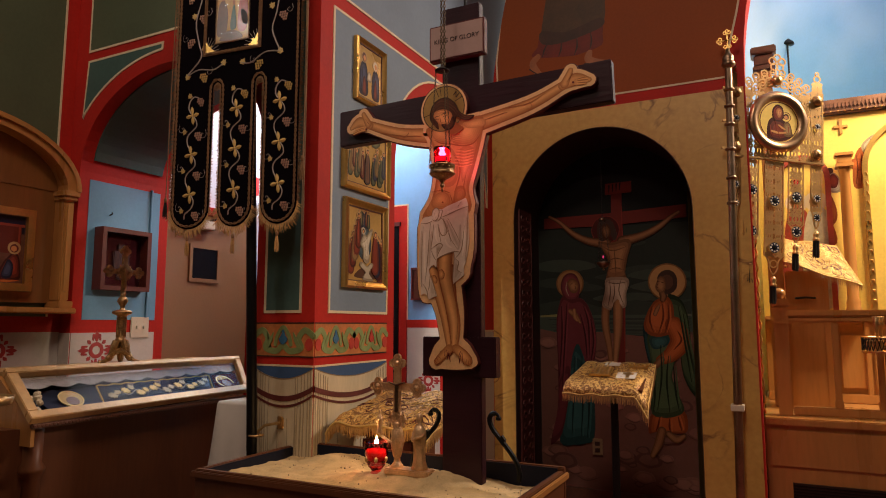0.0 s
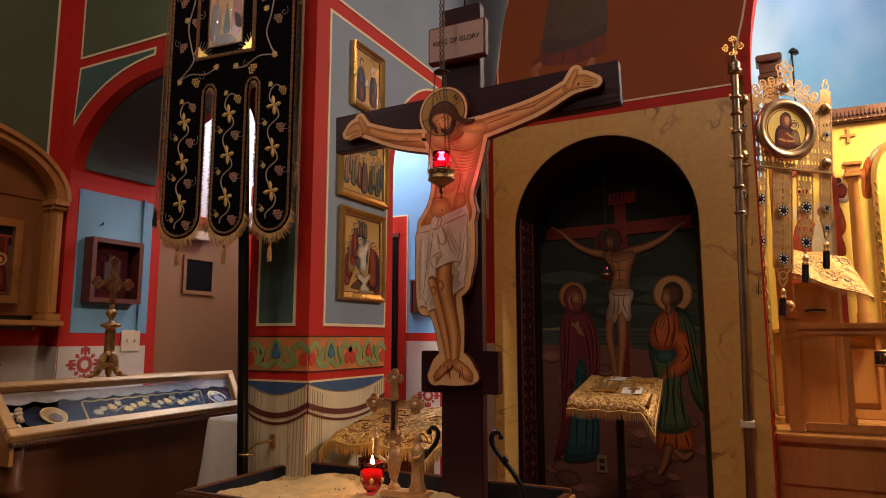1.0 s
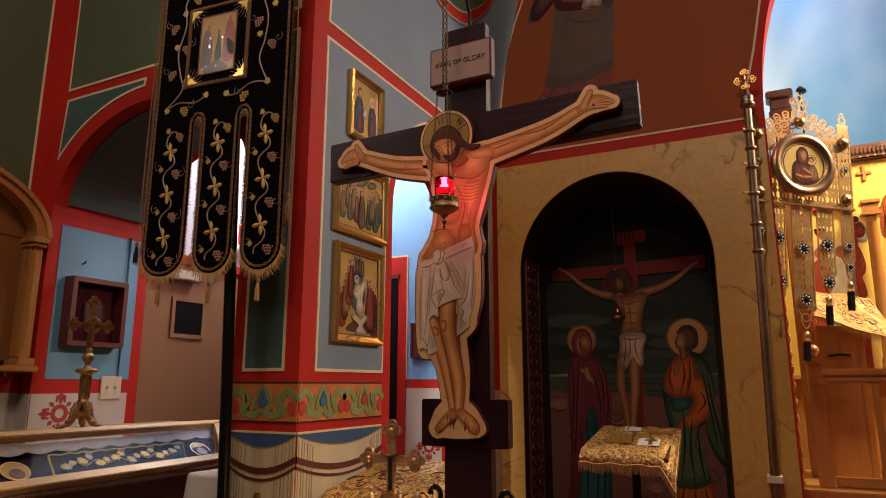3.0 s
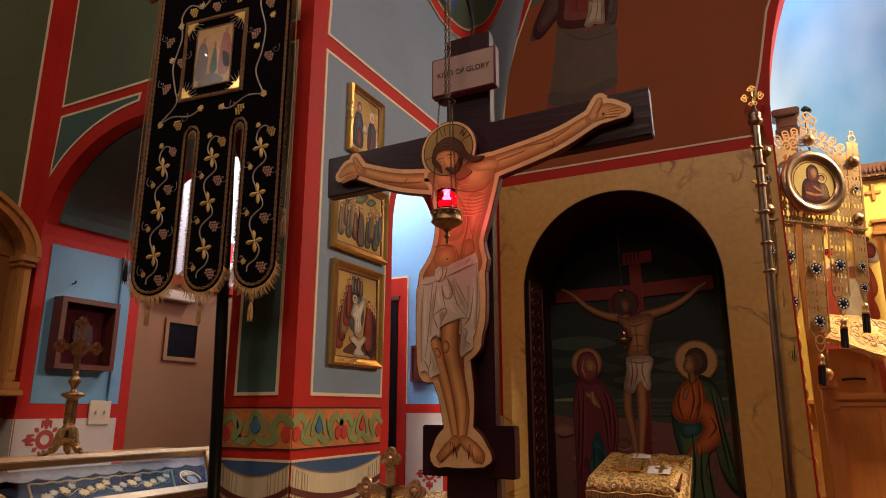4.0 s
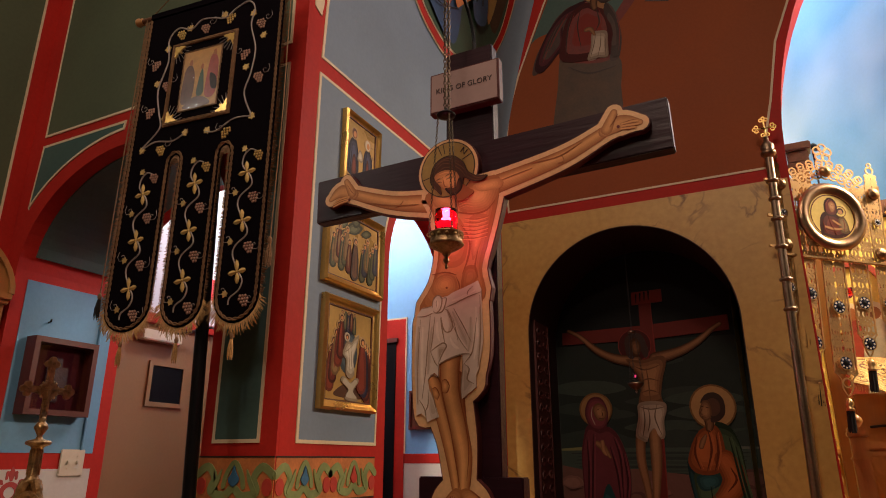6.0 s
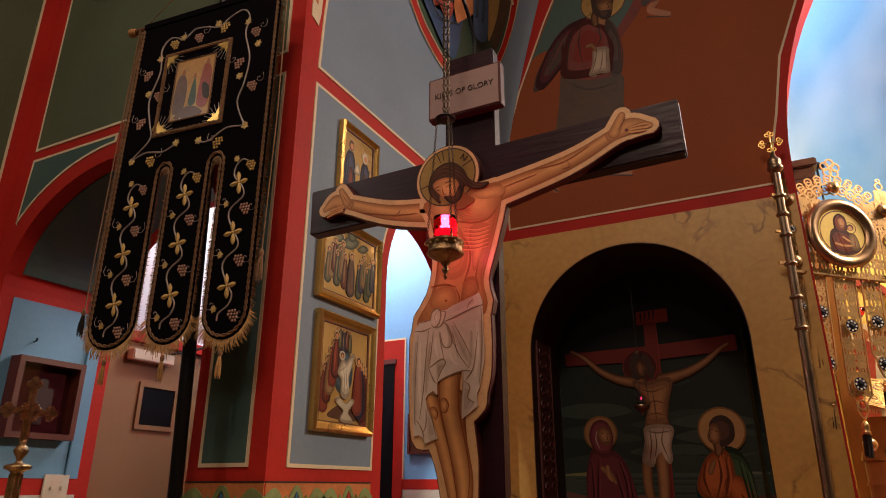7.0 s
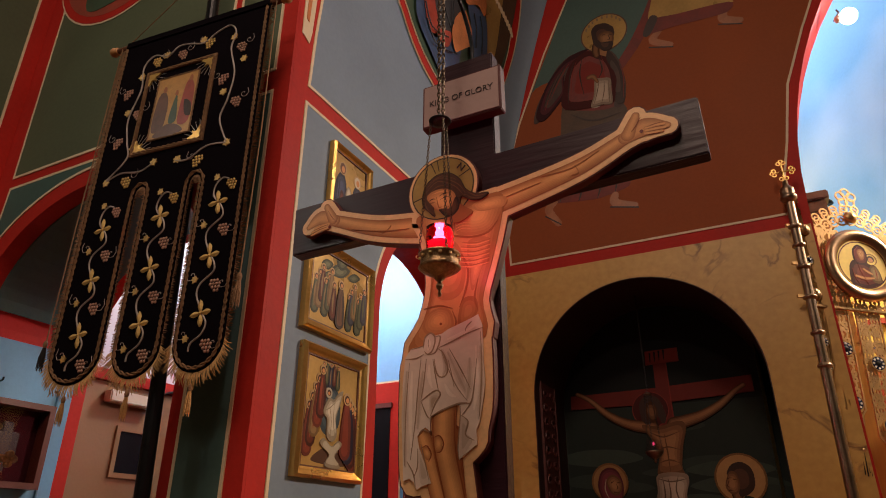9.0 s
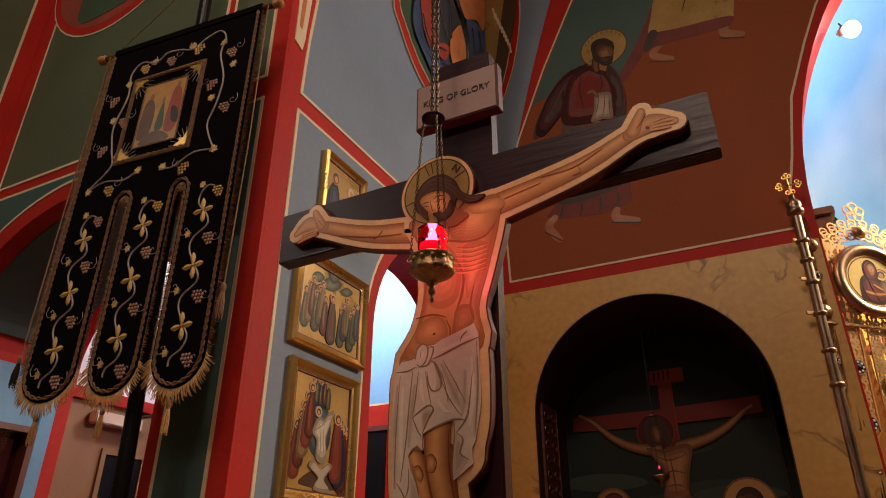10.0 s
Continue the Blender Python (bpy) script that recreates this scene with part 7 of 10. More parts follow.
sp.flat(rect(1.60, 1.47, 1.84, 1.66), ICONTAN[2])
sp.soft([(1.885, 1.47), (1.985, 1.47), (1.99, 1.53), (1.98, 1.585), (1.958, 1.61), (1.93, 1.585), (1.90, 1.54)], ICONWINE[0:4], 0.4)
sp.soft([(1.90, 1.48), (1.945, 1.48), (1.955, 1.54), (1.93, 1.57), (1.91, 1.53)], ICONNAVY, 0.5)
sp.disk((1.955, 1.628), 0.032, ICONTAN[3])
sp.disk((1.955, 1.626), 0.021, ICONWINE[1])
sp.disk((1.953, 1.624), 0.014, FL[4])
sp.stroke([(1.86, 1.465), (1.92, 1.462), (1.985, 1.468)], [0.012], MORANGE[4])
sp.done()

# ---------- glass-topped table ----------
LIDGOLD = mat("worn_gilt_wood", (0.50, 0.295, 0.11), 0.38, 0.15, 0.25, 6, 70, 0.15)
tomb = thing("glass_topped_table", "dark wooden shrine table with a gilt-framed sloping glass lid", "table")
ty0, ty1 = 1.52, 2.68
part("body", slab([(-2.50, 1.60), (-2.50, 2.64), (-3.02, 2.64), (-3.02, 1.60), (-2.78, 1.44), (-2.60, 1.44)], "z", 0.02, 0.86), WOOD, tomb)
part("carved_edge", boxes((-2.475, -2.455, 1.54, 2.67, 0.865, 0.885), bevel=0.004), ICONBROWN, tomb)
bm = bmesh.new()
bmesh.ops.create_icosphere(bm, subdivisions=1, radius=0.0075, matrix=Matrix.Diagonal((0.7, 1.0, 1.0, 1)))
bead = part("bead", bm, ICONBROWN, tomb)
bead.location = (-2.455, 1.55, 0.875)
for k in range(1, 75):
    b = new("bead", bead.data)
    b.parent = tomb
    b.location = (-2.455, 1.55 + k * 0.015, 0.875)
post = smooth(part("corner_post", lathe([(0.05, 0), (0.05, 0.06), (0.033, 0.08), (0.03, 0.40), (0.031, 0.68), (0.044, 0.70), (0.046, 0.715), (0.034, 0.735), (0.034, 0.86)], (-2.515, 1.585, 0), 20), WOOD, tomb, "turned wooden corner post"))
front0, front1, back1, back0 = Vector((-2.455, 1.53, 0.892)), Vector((-2.455, 2.66, 0.905)), Vector((-2.70, 2.83, 1.062)), Vector((-2.70, 1.56, 1.066))


def lid(u, v, up=0.0):
    """A place on the sloping lid: u along it, v up the slope."""
    p = front0.lerp(front1, u).lerp(back0.lerp(back1, u), v)
    return p + Vector((0.55, 0, 0.83)) * up


def lid_bar(u0, v0, u1, v1, h=0.018):
    bm = bmesh.new()
    q = [lid(*c) for c in ((u0, v0), (u1, v0), (u1, v1), (u0, v1))]
    lo = [bm.verts.new(p - Vector((0.5, 0, 0.8)) * 0.012) for p in q]
    hi = [bm.verts.new(p + Vector((0.55, 0, 0.83)) * h) for p in q]
    bm.faces.new(lo), bm.faces.new(hi)
    for i in range(4):
        bm.faces.new((lo[i], lo[(i + 1) % 4], hi[(i + 1) % 4], hi[i]))
    bmesh.ops.bevel(bm, geom=list(bm.edges), offset=0.003, segments=2, affect="EDGES")
    return bm


for c in ((0, 0, 1, 0.14), (0, 0.90, 1, 1.0), (0, 0.1405, 0.035, 0.8995), (0.97, 0.1405, 1, 0.8995)):
    part("lid_frame", lid_bar(*c), LIDGOLD, tomb, "gilt wooden lid frame")
part("ledge", boxes((-3.03, -2.70, 1.58, 2.82, 1.035, 1.062), bevel=0.004), LIDGOLD, tomb)
bm = bmesh.new()
q = [bm.verts.new(lid(*c, 0.004)) for c in ((0.03, 0.12), (0.975, 0.12), (0.975, 0.91), (0.03, 0.91))]
bm.faces.new(q)
gl = part("glass_lid", bm, CLEAR, tomb, "sheet of clear glass")
gl.visible_shadow = False
bm = bmesh.new()
q = [bm.verts.new(lid(u, v, -0.055)) for u, v in ((0.02, 0.16), (0.98, 0.16), (0.98, 0.97), (0.02, 0.97))]
bm.faces.new(q)
part("case_floor", bm, NAVY, tomb)
part("case_side", slab([(-2.47, 0.80), (-2.47, 0.885), (-2.70, 1.05), (-3.02, 1.05), (-3.02, 0.80)], "y", 1.545, 1.56), OAK, tomb)
shroud = thing("embroidered_shroud", "navy velvet shroud embroidered with gold vine leaves under the glass", "cloth")
bm = bmesh.new()
g = [[bm.verts.new(lid(0.10 + 0.88 * i / 30, 0.16 + 0.56 * j / 8, -0.045 + 0.012 * math.sin(j * 0.8) + 0.003 * math.sin(i))) for i in range(31)] for j in range(9)]
for j in range(8):
    for i in range(30):
        bm.faces.new((g[j][i], g[j][i + 1], g[j + 1][i + 1], g[j + 1][i]))
smooth(part("velvet", bm, mat("navy_velvet", (0.012, 0.018, 0.05), 0.9, 0, 0.3, 8, 300, 0.3), shroud))
bm = bmesh.new()
for (u0, v0), (u1, v1) in (((0.30, 0.22), (0.30, 0.66)), ((0.82, 0.22), (0.82, 0.66)), ((0.30, 0.66), (0.82, 0.66)), ((0.30, 0.22), (0.82, 0.22))):
    n = 40
    tube([lid(u0 + (u1 - u0) * k / n, v0 + (v1 - v0) * k / n, -0.026 + 0.003 * math.sin(k * 1.5)) for k in range(n + 1)], 0.003, 5, bm)
part("border_stitch", bm, PETAL, shroud)
lr = random.Random(3)
LEAFEDGE = [(0.0, -0.020), (0.006, -0.010), (0.016, -0.014), (0.015, -0.005), (0.024, 0.0), (0.015, 0.006), (0.017, 0.016), (0.007, 0.012), (0.0, 0.024), (-0.007, 0.012), (-0.017, 0.016), (-0.015, 0.006), (-0.024, 0.0), (-0.015, -0.005), (-0.016, -0.014), (-0.006, -0.010)]
PALETHREAD = mat("pale_gold_thread", (0.52, 0.42, 0.26), 0.6, 0.15, 0.25, 60, 200, 0.4)
TILT = Matrix.Rotation(radians(34), 4, "Y")
part("vine_stem", tube(curve([lid(0.335 + 0.04 * k, 0.44 + (0.05 if k % 2 else -0.05), -0.025) for k in range(12)], 4), 0.0022, 5), THREAD, shroud)
bm = bmesh.new()
bmesh.ops.create_icosphere(bm, subdivisions=1, radius=0.0048)
berry = bpy.data.meshes.new("grape")
bm.to_mesh(berry)
bm.free()
berry.materials.append(THREAD)
for k in range(8):
    u, up_ = 0.345 + 0.060 * k, 0.10 if k % 2 else -0.04
    for du, dv, sc_ in ((0.0, 0.0, 1.0), (0.024, 0.06, 0.75)):
        p = lid(u + du, 0.42 + up_ * 0.6 + dv, -0.024)
        part("embroidered_leaf", move(slab(LEAFEDGE, "z", 0, 0.003), Matrix.Translation(p) @ TILT @ Matrix.Rotation(lr.uniform(0, 6), 4, "Z") @ Matrix.Diagonal((sc_, sc_, 1, 1))), PETAL if lr.random() < 0.5 else PALETHREAD, shroud)
    if k % 2:
        for r, n in enumerate((3, 2, 1)):
            for i in range(n):
                g = new("grape", berry)
                g.parent = shroud
                g.location = lid(u + 0.030 + 0.009 * (i - (n - 1) / 2), 0.62 - 0.05 * r, -0.024)
bm = bmesh.new()
bm.faces.new([bm.verts.new(lid(u, v, -0.0265)) for u, v in ((0.835, 0.20), (0.975, 0.20), (0.975, 0.66), (0.835, 0.66))])
part("wine_panel", bm, WINEVELVET, shroud, "dark wine velvet end panel")
for u in (0.19, 0.90):
    p = lid(u, 0.45, -0.03)
    part("medallion_ring", move(ring(0, 0, 0.048, 0.006, "z", 0, 0.004), Matrix.Translation(p) @ Matrix.Rotation(radians(34), 4, "Y")), PETAL, shroud)
    part("medallion", move(disk(0, 0, 0.044, "z", 0, 0.003), Matrix.Translation(p) @ Matrix.Rotation(radians(34), 4, "Y")), ICONGOLD, shroud)
    part("medallion_shape", move(disk(0.015, 0, 0.026, "z", 0, 0.0045), Matrix.Translation(p) @ Matrix.Rotation(radians(34), 4, "Y")), ICONBROWN, shroud)
lace = thing("lace_edging", "white scalloped lace edging inside the glass table", "lace")
bm = bmesh.new()
top = [lid(0.05 + 0.93 * k / 60, 0.88, -0.02) for k in range(61)]
bot = [lid(0.05 + 0.93 * k / 60, 0.74 - 0.06 * abs(math.sin(k * math.pi / 6)), -0.022) for k in range(61)]
tv, bv = [bm.verts.new(p) for p in top], [bm.verts.new(p) for p in bot]
for k in range(60):
    bm.faces.new((tv[k], tv[k + 1], bv[k + 1], bv[k]))
ls = part("lace_strip", bm, mat("grey_lace", (0.30, 0.28, 0.27), 0.8, 0, 0.3, 40, 200, 0.4), lace)
ls.modifiers.new("thickness", "SOLIDIFY").thickness = 0.002
rose = thing("white_flower_bundle", "bundle of pale cream petals inside the glass table", "flowers")
for k in range(9):
    p = lid(0.06 + 0.012 * (k % 3), 0.2 + 0.06 * k, -0.035)
    part("petal", move(lathe([(0.0, 0), (0.014, 0.008), (0.016, 0.02), (0.0, 0.024)], (0, 0, 0), 8), Matrix.Translation(p) @ Matrix.Rotation(k * 1.3, 4, "X")), CREAM, rose)

tcross = thing("standing_cross", "ornate brass cross on a tripod foot standing on the table", "cross")
CX, CY, CZ = -2.86, 2.20, 1.062
DARKBRASS = mat("dark_cast_brass", (0.40, 0.25, 0.11), 0.33, 0.85, 0.5, 40, 130, 0.9)
smooth(part("column", lathe([(0.026, 0.10), (0.030, 0.108), (0.024, 0.118), (0.0205, 0.125), (0.0205, 0.225), (0.025, 0.232), (0.044, 0.240), (0.046, 0.248), (0.040, 0.254), (0.014, 0.260), (0.009, 0.272), (0.018, 0.288), (0.026, 0.302), (0.020, 0.316), (0.010, 0.326), (0.014, 0.334), (0.008, 0.344)], (CX, CY, CZ), 22), DARKBRASS, tcross))
for k in range(12):
    a = k * math.pi / 6
    part("flute", tube([(CX + 0.021 * math.cos(a), CY + 0.021 * math.sin(a), CZ + 0.128), (CX + 0.021 * math.cos(a), CY + 0.021 * math.sin(a), CZ + 0.222)], 0.0024, 5), DARKBRASS, tcross)
for k in range(3):
    a = radians(20 + 120 * k)
    c, s_ = math.cos(a), math.sin(a)
    pts = [(CX + r * c, CY + r * s_, CZ + z) for r, z in ((0.018, 0.105), (0.030, 0.075), (0.045, 0.035), (0.072, 0.014), (0.092, 0.008))]
    ft = part("foot", tube(curve(pts, 4), [0.020] * 5 + [0.016] * 6 + [0.010] * 6, 8), DARKBRASS, tcross)
    part("claw", lathe([(0.0, -0.008), (0.010, -0.006), (0.013, 0.0), (0.009, 0.007), (0.0, 0.009)], (CX + 0.092 * c, CY + 0.092 * s_, CZ + 0.008), 10), DARKBRASS, ft)
    b = a + radians(60)
    part("apron", tube(curve([(CX + 0.05 * c, CY + 0.05 * s_, CZ + 0.035), (CX + 0.032 * math.cos(b), CY + 0.032 * math.sin(b), CZ + 0.062), (CX + 0.05 * math.cos(a + radians(120)), CY + 0.05 * math.sin(a + radians(120)), CZ + 0.035)], 5), 0.012, 6), DARKBRASS, tcross)
part("upright", boxes((CX - 0.007, CX + 0.007, CY - 0.014, CY + 0.014, CZ + 0.335, CZ + 0.53), bevel=0.004), DARKBRASS, tcross)
part("cross_bar", boxes((CX - 0.0065, CX + 0.0065, CY - 0.075, CY + 0.075, CZ + 0.432, CZ + 0.458), bevel=0.004), DARKBRASS, tcross)
part("glory", disk(CY, CZ + 0.445, 0.036, "x", CX - 0.004, CX + 0.009, None, 24), DARKBRASS, tcross)
for k in range(16):
    a = k * math.pi / 8
    part("ray_bead", lathe([(0.0, -0.006), (0.006, 0.0), (0.0, 0.006)], (CX + 0.004, CY + 0.038 * math.cos(a), CZ + 0.445 + 0.038 * math.sin(a)), 8), DARKBRASS, tcross)
for dy, z in ((-0.082, 0.445), (0.082, 0.445), (0, 0.548)):
    bm = bmesh.new()
    for k in range(4):
        a = k * math.pi / 2
        disk(CY + dy + 0.016 * math.cos(a), CZ + z + 0.016 * math.sin(a), 0.0135, "x", CX - 0.006, CX + 0.006 + 0.0002 * k, bm, 14)
        ring(CY + dy + 0.016 * math.cos(a), CZ + z + 0.016 * math.sin(a), 0.009, 0.004, "x", CX - 0.005, CX + 0.0085 + 0.0002 * k, bm, 12)
    part("quatrefoil_end", bm, DARKBRASS, tcross)
part("relief", boxes((CX + 0.007, CX + 0.016, CY - 0.006, CY + 0.006, CZ + 0.36, CZ + 0.47), (CX + 0.007, CX + 0.014, CY - 0.045, CY + 0.045, CZ + 0.447, CZ + 0.455), bevel=0.002), DARKBRASS, tcross)

stand = thing("brass_candle_stand", "round brass candle stand with a shallow tray", "candle stand")
smooth(part("tray", lathe([(0.02, -0.02), (0.10, -0.008), (0.108, 0.02), (0.104, 0.02), (0.098, -0.002), (0.0, -0.004)], (-2.43, 1.33, 0.985), 30), BRASS, stand))
smooth(part("stem", lathe([(0.13, 0), (0.12, 0.02), (0.03, 0.05), (0.02, 0.4), (0.02, 0.97)], (-2.43, 1.33, 0), 18), BRASS, stand))
for k in range(7):
    a = 0.9 * k
    part("candle_cup", lathe([(0.008, 0), (0.010, 0.02), (0.007, 0.022)], (-2.43 + 0.075 * math.cos(a), 1.33 + 0.075 * math.sin(a), 0.981), 8), BRASS, stand)

cloth_table = thing("side_table", "small table under a white cloth that hangs to the floor", "table")
bm = bmesh.new()
prof = [(0.13, 0.90), (0.135, 0.89), (0.15, 0.7), (0.18, 0.4), (0.20, 0.03)]
rows = []
for r, z in prof:
    rows.append([bm.verts.new((-2.17 + r * max(-1, min(1, 1.25 * math.cos(2 * math.pi * k / 48))) * (1 + (0.9 - z) * 0.06 * math.sin(k * 1.3)), 2.40 + r * max(-1, min(1, 1.25 * math.sin(2 * math.pi * k / 48))) * (1 + (0.9 - z) * 0.06 * math.cos(k * 1.7)), z)) for k in range(48)])
for p, q in zip(rows, rows[1:]):
    for k in range(48):
        bm.faces.new((p[k], p[(k + 1) % 48], q[(k + 1) % 48], q[k]))
bm.faces.new(rows[0])
smooth(part("table_cloth", bm, WHITE, cloth_table))
part("leg", boxes((-2.21, -2.13, 2.36, 2.44, 0, 0.88)), WOOD, cloth_table)

# ---------- side room door ----------
door = setting("door_1", boxes((-3.519, -3.48, 2.90, 3.72, 0.0, 2.0), bevel=0.003), BEIGE, "beige painted door with a small dark window", "door")
part("window_frame", band(rect(3.185, 1.56, 3.405, 1.765), rect(3.16, 1.535, 3.43, 1.79), "x", -3.48, -3.468, True), BEIGE, door)
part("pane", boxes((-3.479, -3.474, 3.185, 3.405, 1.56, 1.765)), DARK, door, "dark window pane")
part("door_closer", boxes((-3.479, -3.42, 3.05, 3.33, 1.895, 1.955), bevel=0.006), IVORY, door, "pale metal door closer")
part("closer_arm", tube([(-3.44, 3.3, 1.96), (-3.38, 3.5, 2.03), (-3.45, 3.65, 2.04)], 0.008, 6), IRON, door)
part("door_frame", boxes((-3.519, -3.46, 2.85, 2.898, 0, 2.05), (-3.519, -3.46, 3.722, 3.77, 0, 2.05), (-3.519, -3.46, 2.85, 3.77, 2.002, 2.06), bevel=0.003), RED, door)
exit_sign = thing("exit_sign", "lit white sign box with red marks above a door", "sign")
part("housing", boxes((-3.519, -3.46, 3.50, 3.82, 2.18, 2.40), bevel=0.005), SIGNGLOW, exit_sign)
for k in range(4):
    part("red_bar", boxes((-3.4598, -3.457, 3.53 + 0.07 * k, 3.575 + 0.07 * k, 2.22, 2.36)), glow("sign_red", (0.8, 0.05, 0.05), 0.6), exit_sign)
small = thing("small_frame", "small dark red frame hung on the blue wall", "picture")
part("frame", band(rect(-2.47, 1.45, -2.31, 1.67), rect(-2.485, 1.435, -2.295, 1.685), "y", 4.449, 4.425, True), MAROON, small)
part("picture", boxes((-2.47, -2.31, 4.436, 4.449, 1.45, 1.67)), ICONBROWN, small)

# ---------- niche mural ----------
mural = thing("niche_mural", "dark mural of a cross between two robed figure shapes above rocks", "mural")
DARKSKIN = MFLESH[4]
YB = 4.7195
mp = Painter("y", YB, -1, mural, 0.00004, 1.65)
mp.flat(rect(-1.545, 0.10, -0.40, 2.62), MSKY[1])
# sky's darkest tone across the top, painted for the shade under the arch
mp.flat(rect(-1.545, 1.95, -0.40, 2.60), MSKY[0])
rr = random.Random(9)
for k in range(16):
    x, z = rr.uniform(-1.5, -0.45), rr.uniform(1.42, 1.86)
    s = rr.uniform(0.06, 0.16)
    mp.blob([(x - 1.6 * s, z), (x - 0.5 * s, z + 0.32 * s), (x + s, z + 0.25 * s), (x + 1.7 * s, z - 0.1 * s), (x, z - 0.3 * s)], MSKY[2 + k % 2])
mp.flat([(-1.545, 1.40), (-1.30, 1.44), (-1.10, 1.37), (-0.85, 1.42), (-0.60, 1.38), (-0.40, 1.43), (-0.40, 1.20), (-1.545, 1.20)], MSKY[2])
HORIZON = [(-1.550, 1.316)][0][1]
mp.flat(rect(-1.545, HORIZON - 0.17, -0.40, HORIZON), MSKY[4])
mp.flat([(-1.545, HORIZON - 0.002), (-1.40, HORIZON + 0.008), (-1.25, HORIZON + 0.004), (-1.25, HORIZON - 0.012), (-1.545, HORIZON - 0.014)], mat("mural_streak", (0.17, 0.17, 0.055), 0.6))
mp.flat([(-0.78, HORIZON - 0.002), (-0.60, HORIZON + 0.006), (-0.42, HORIZON + 0.002), (-0.42, HORIZON - 0.010), (-0.78, HORIZON - 0.012)], mat("mural_grey_streak", (0.11, 0.12, 0.085), 0.6))
for k in range(7):
    z = HORIZON - 0.03 - 0.02 * k
    mp.stroke([(-1.5 + 0.1 * rr.random(), z), (-1.0, z + 0.012 * rr.random()), (-0.45 - 0.1 * rr.random(), z)], [0.010], MSKY[3] if k % 2 else MSKY[2])
mp.flat([(-1.545, HORIZON - 0.10), (-1.40, HORIZON - 0.13), (-1.1, HORIZON - 0.12), (-0.8, HORIZON - 0.15), (-0.40, HORIZON - 0.11), (-0.40, 0.10), (-1.545, 0.10)], MROCK[1])
for k in range(60):
    x, z, s = rr.uniform(-1.50, -0.45), rr.uniform(0.16, HORIZON - 0.16), rr.uniform(0.03, 0.10)
    mp.soft([(x - s, z), (x - 0.4 * s, z + 0.6 * s), (x + 0.7 * s, z + 0.5 * s), (x + s, z - 0.2 * s), (x, z - 0.5 * s)], [MROCK[k % 3], MROCK[1 + k % 3]], 0.7)
    mp.stroke([(x - s, z), (x, z - 0.5 * s), (x + s, z - 0.2 * s)], [0.005], MROCK[0])
# the cross and the body on it
mp.flat([(-1.498, 2.038), (-1.018, 2.044), (-0.491, 2.069), (-0.490, 1.979), (-1.023, 1.955), (-1.501, 1.960)], MCROSS[1])
mp.flat([(-0.996, 2.260), (-0.924, 2.260), (-0.933, 0.977), (-1.008, 0.975)], MCROSS[1])
mp.stroke([(-0.925, 2.233), (-0.924, 1.467), (-0.933, 0.977)], [0.006], MCROSS[2])
mp.flat([(-1.035, 2.260), (-0.852, 2.265), (-0.853, 2.186), (-1.039, 2.180)], MCROSS[2])
for k in range(4):
    p, q = [(-1.008, 2.245), (-1.011, 2.194)]
    mp.stroke([(p[0] + 0.026 * k, p[1] + 0.004 * k), (q[0] + 0.026 * k, q[1] + 0.004 * k)], [0.007], MSKY[0])
c = [(-1.043, 1.925)][0]
mp.disk(c, 0.060, MCROSS[0])
mp.ring(c, 0.060, 0.004, MCROSS[2])
mp.limb([(-1.040, 1.828), (-1.162, 1.850), (-1.278, 1.909), (-1.384, 2.005), (-1.456, 2.047)], [0.046, 0.034, 0.026, 0.018, 0.016], MFLESH[0:4], 0.3, (0, 0.004))
mp.limb([(-0.927, 1.836), (-0.786, 1.869), (-0.675, 1.922), (-0.590, 1.987), (-0.540, 2.017)], [0.046, 0.034, 0.026, 0.018, 0.016], MFLESH[0:4], 0.3, (0, 0.004))
mp.soft([(-1.101, 1.843), (-1.010, 1.830), (-0.896, 1.853), (-0.865, 1.817), (-0.893, 1.720), (-0.913, 1.616), (-0.912, 1.563), (-1.042, 1.560), (-1.025, 1.677), (-1.058, 1.767)], MFLESH[1:5], 0.45)
for pts in ([(-1.068, 1.806), (-0.994, 1.771), (-0.900, 1.797)], [(-0.985, 1.790), (-0.979, 1.694), (-0.977, 1.588)], [(-1.031, 1.696), (-0.978, 1.717), (-0.912, 1.699)], [(-1.027, 1.635), (-0.974, 1.648), (-0.923, 1.631)]):
    mp.stroke(pts, [0.005], MFLESH[1])
mp.limb([(-1.054, 1.388), (-1.061, 1.247), (-1.039, 1.100), (-1.027, 0.963)], [0.034, 0.032, 0.026, 0.018], MFLESH[1:4], 0.5)
mp.limb([(-0.971, 1.423), (-0.973, 1.247), (-0.987, 1.101), (-1.002, 0.964)], [0.042, 0.038, 0.028, 0.020], MFLESH[1:5], 0.4)
mp.soft([(-1.045, 1.575), (-0.911, 1.578), (-0.888, 1.540), (-0.910, 1.467), (-0.911, 1.386), (-0.937, 1.364), (-0.963, 1.423), (-1.002, 1.394), (-1.019, 1.350), (-1.048, 1.358), (-1.080, 1.388), (-1.057, 1.489)], MLINEN[1:4], 0.7)
for pts in ([(-1.023, 1.559), (-1.020, 1.469), (-1.040, 1.376)], [(-0.941, 1.564), (-0.960, 1.486), (-0.929, 1.386)], [(-0.994, 1.551), (-0.991, 1.469), (-1.009, 1.402)], [(-1.046, 1.553), (-0.980, 1.536), (-0.898, 1.548)]):
    mp.stroke(pts, [0.005], MLINEN[0])
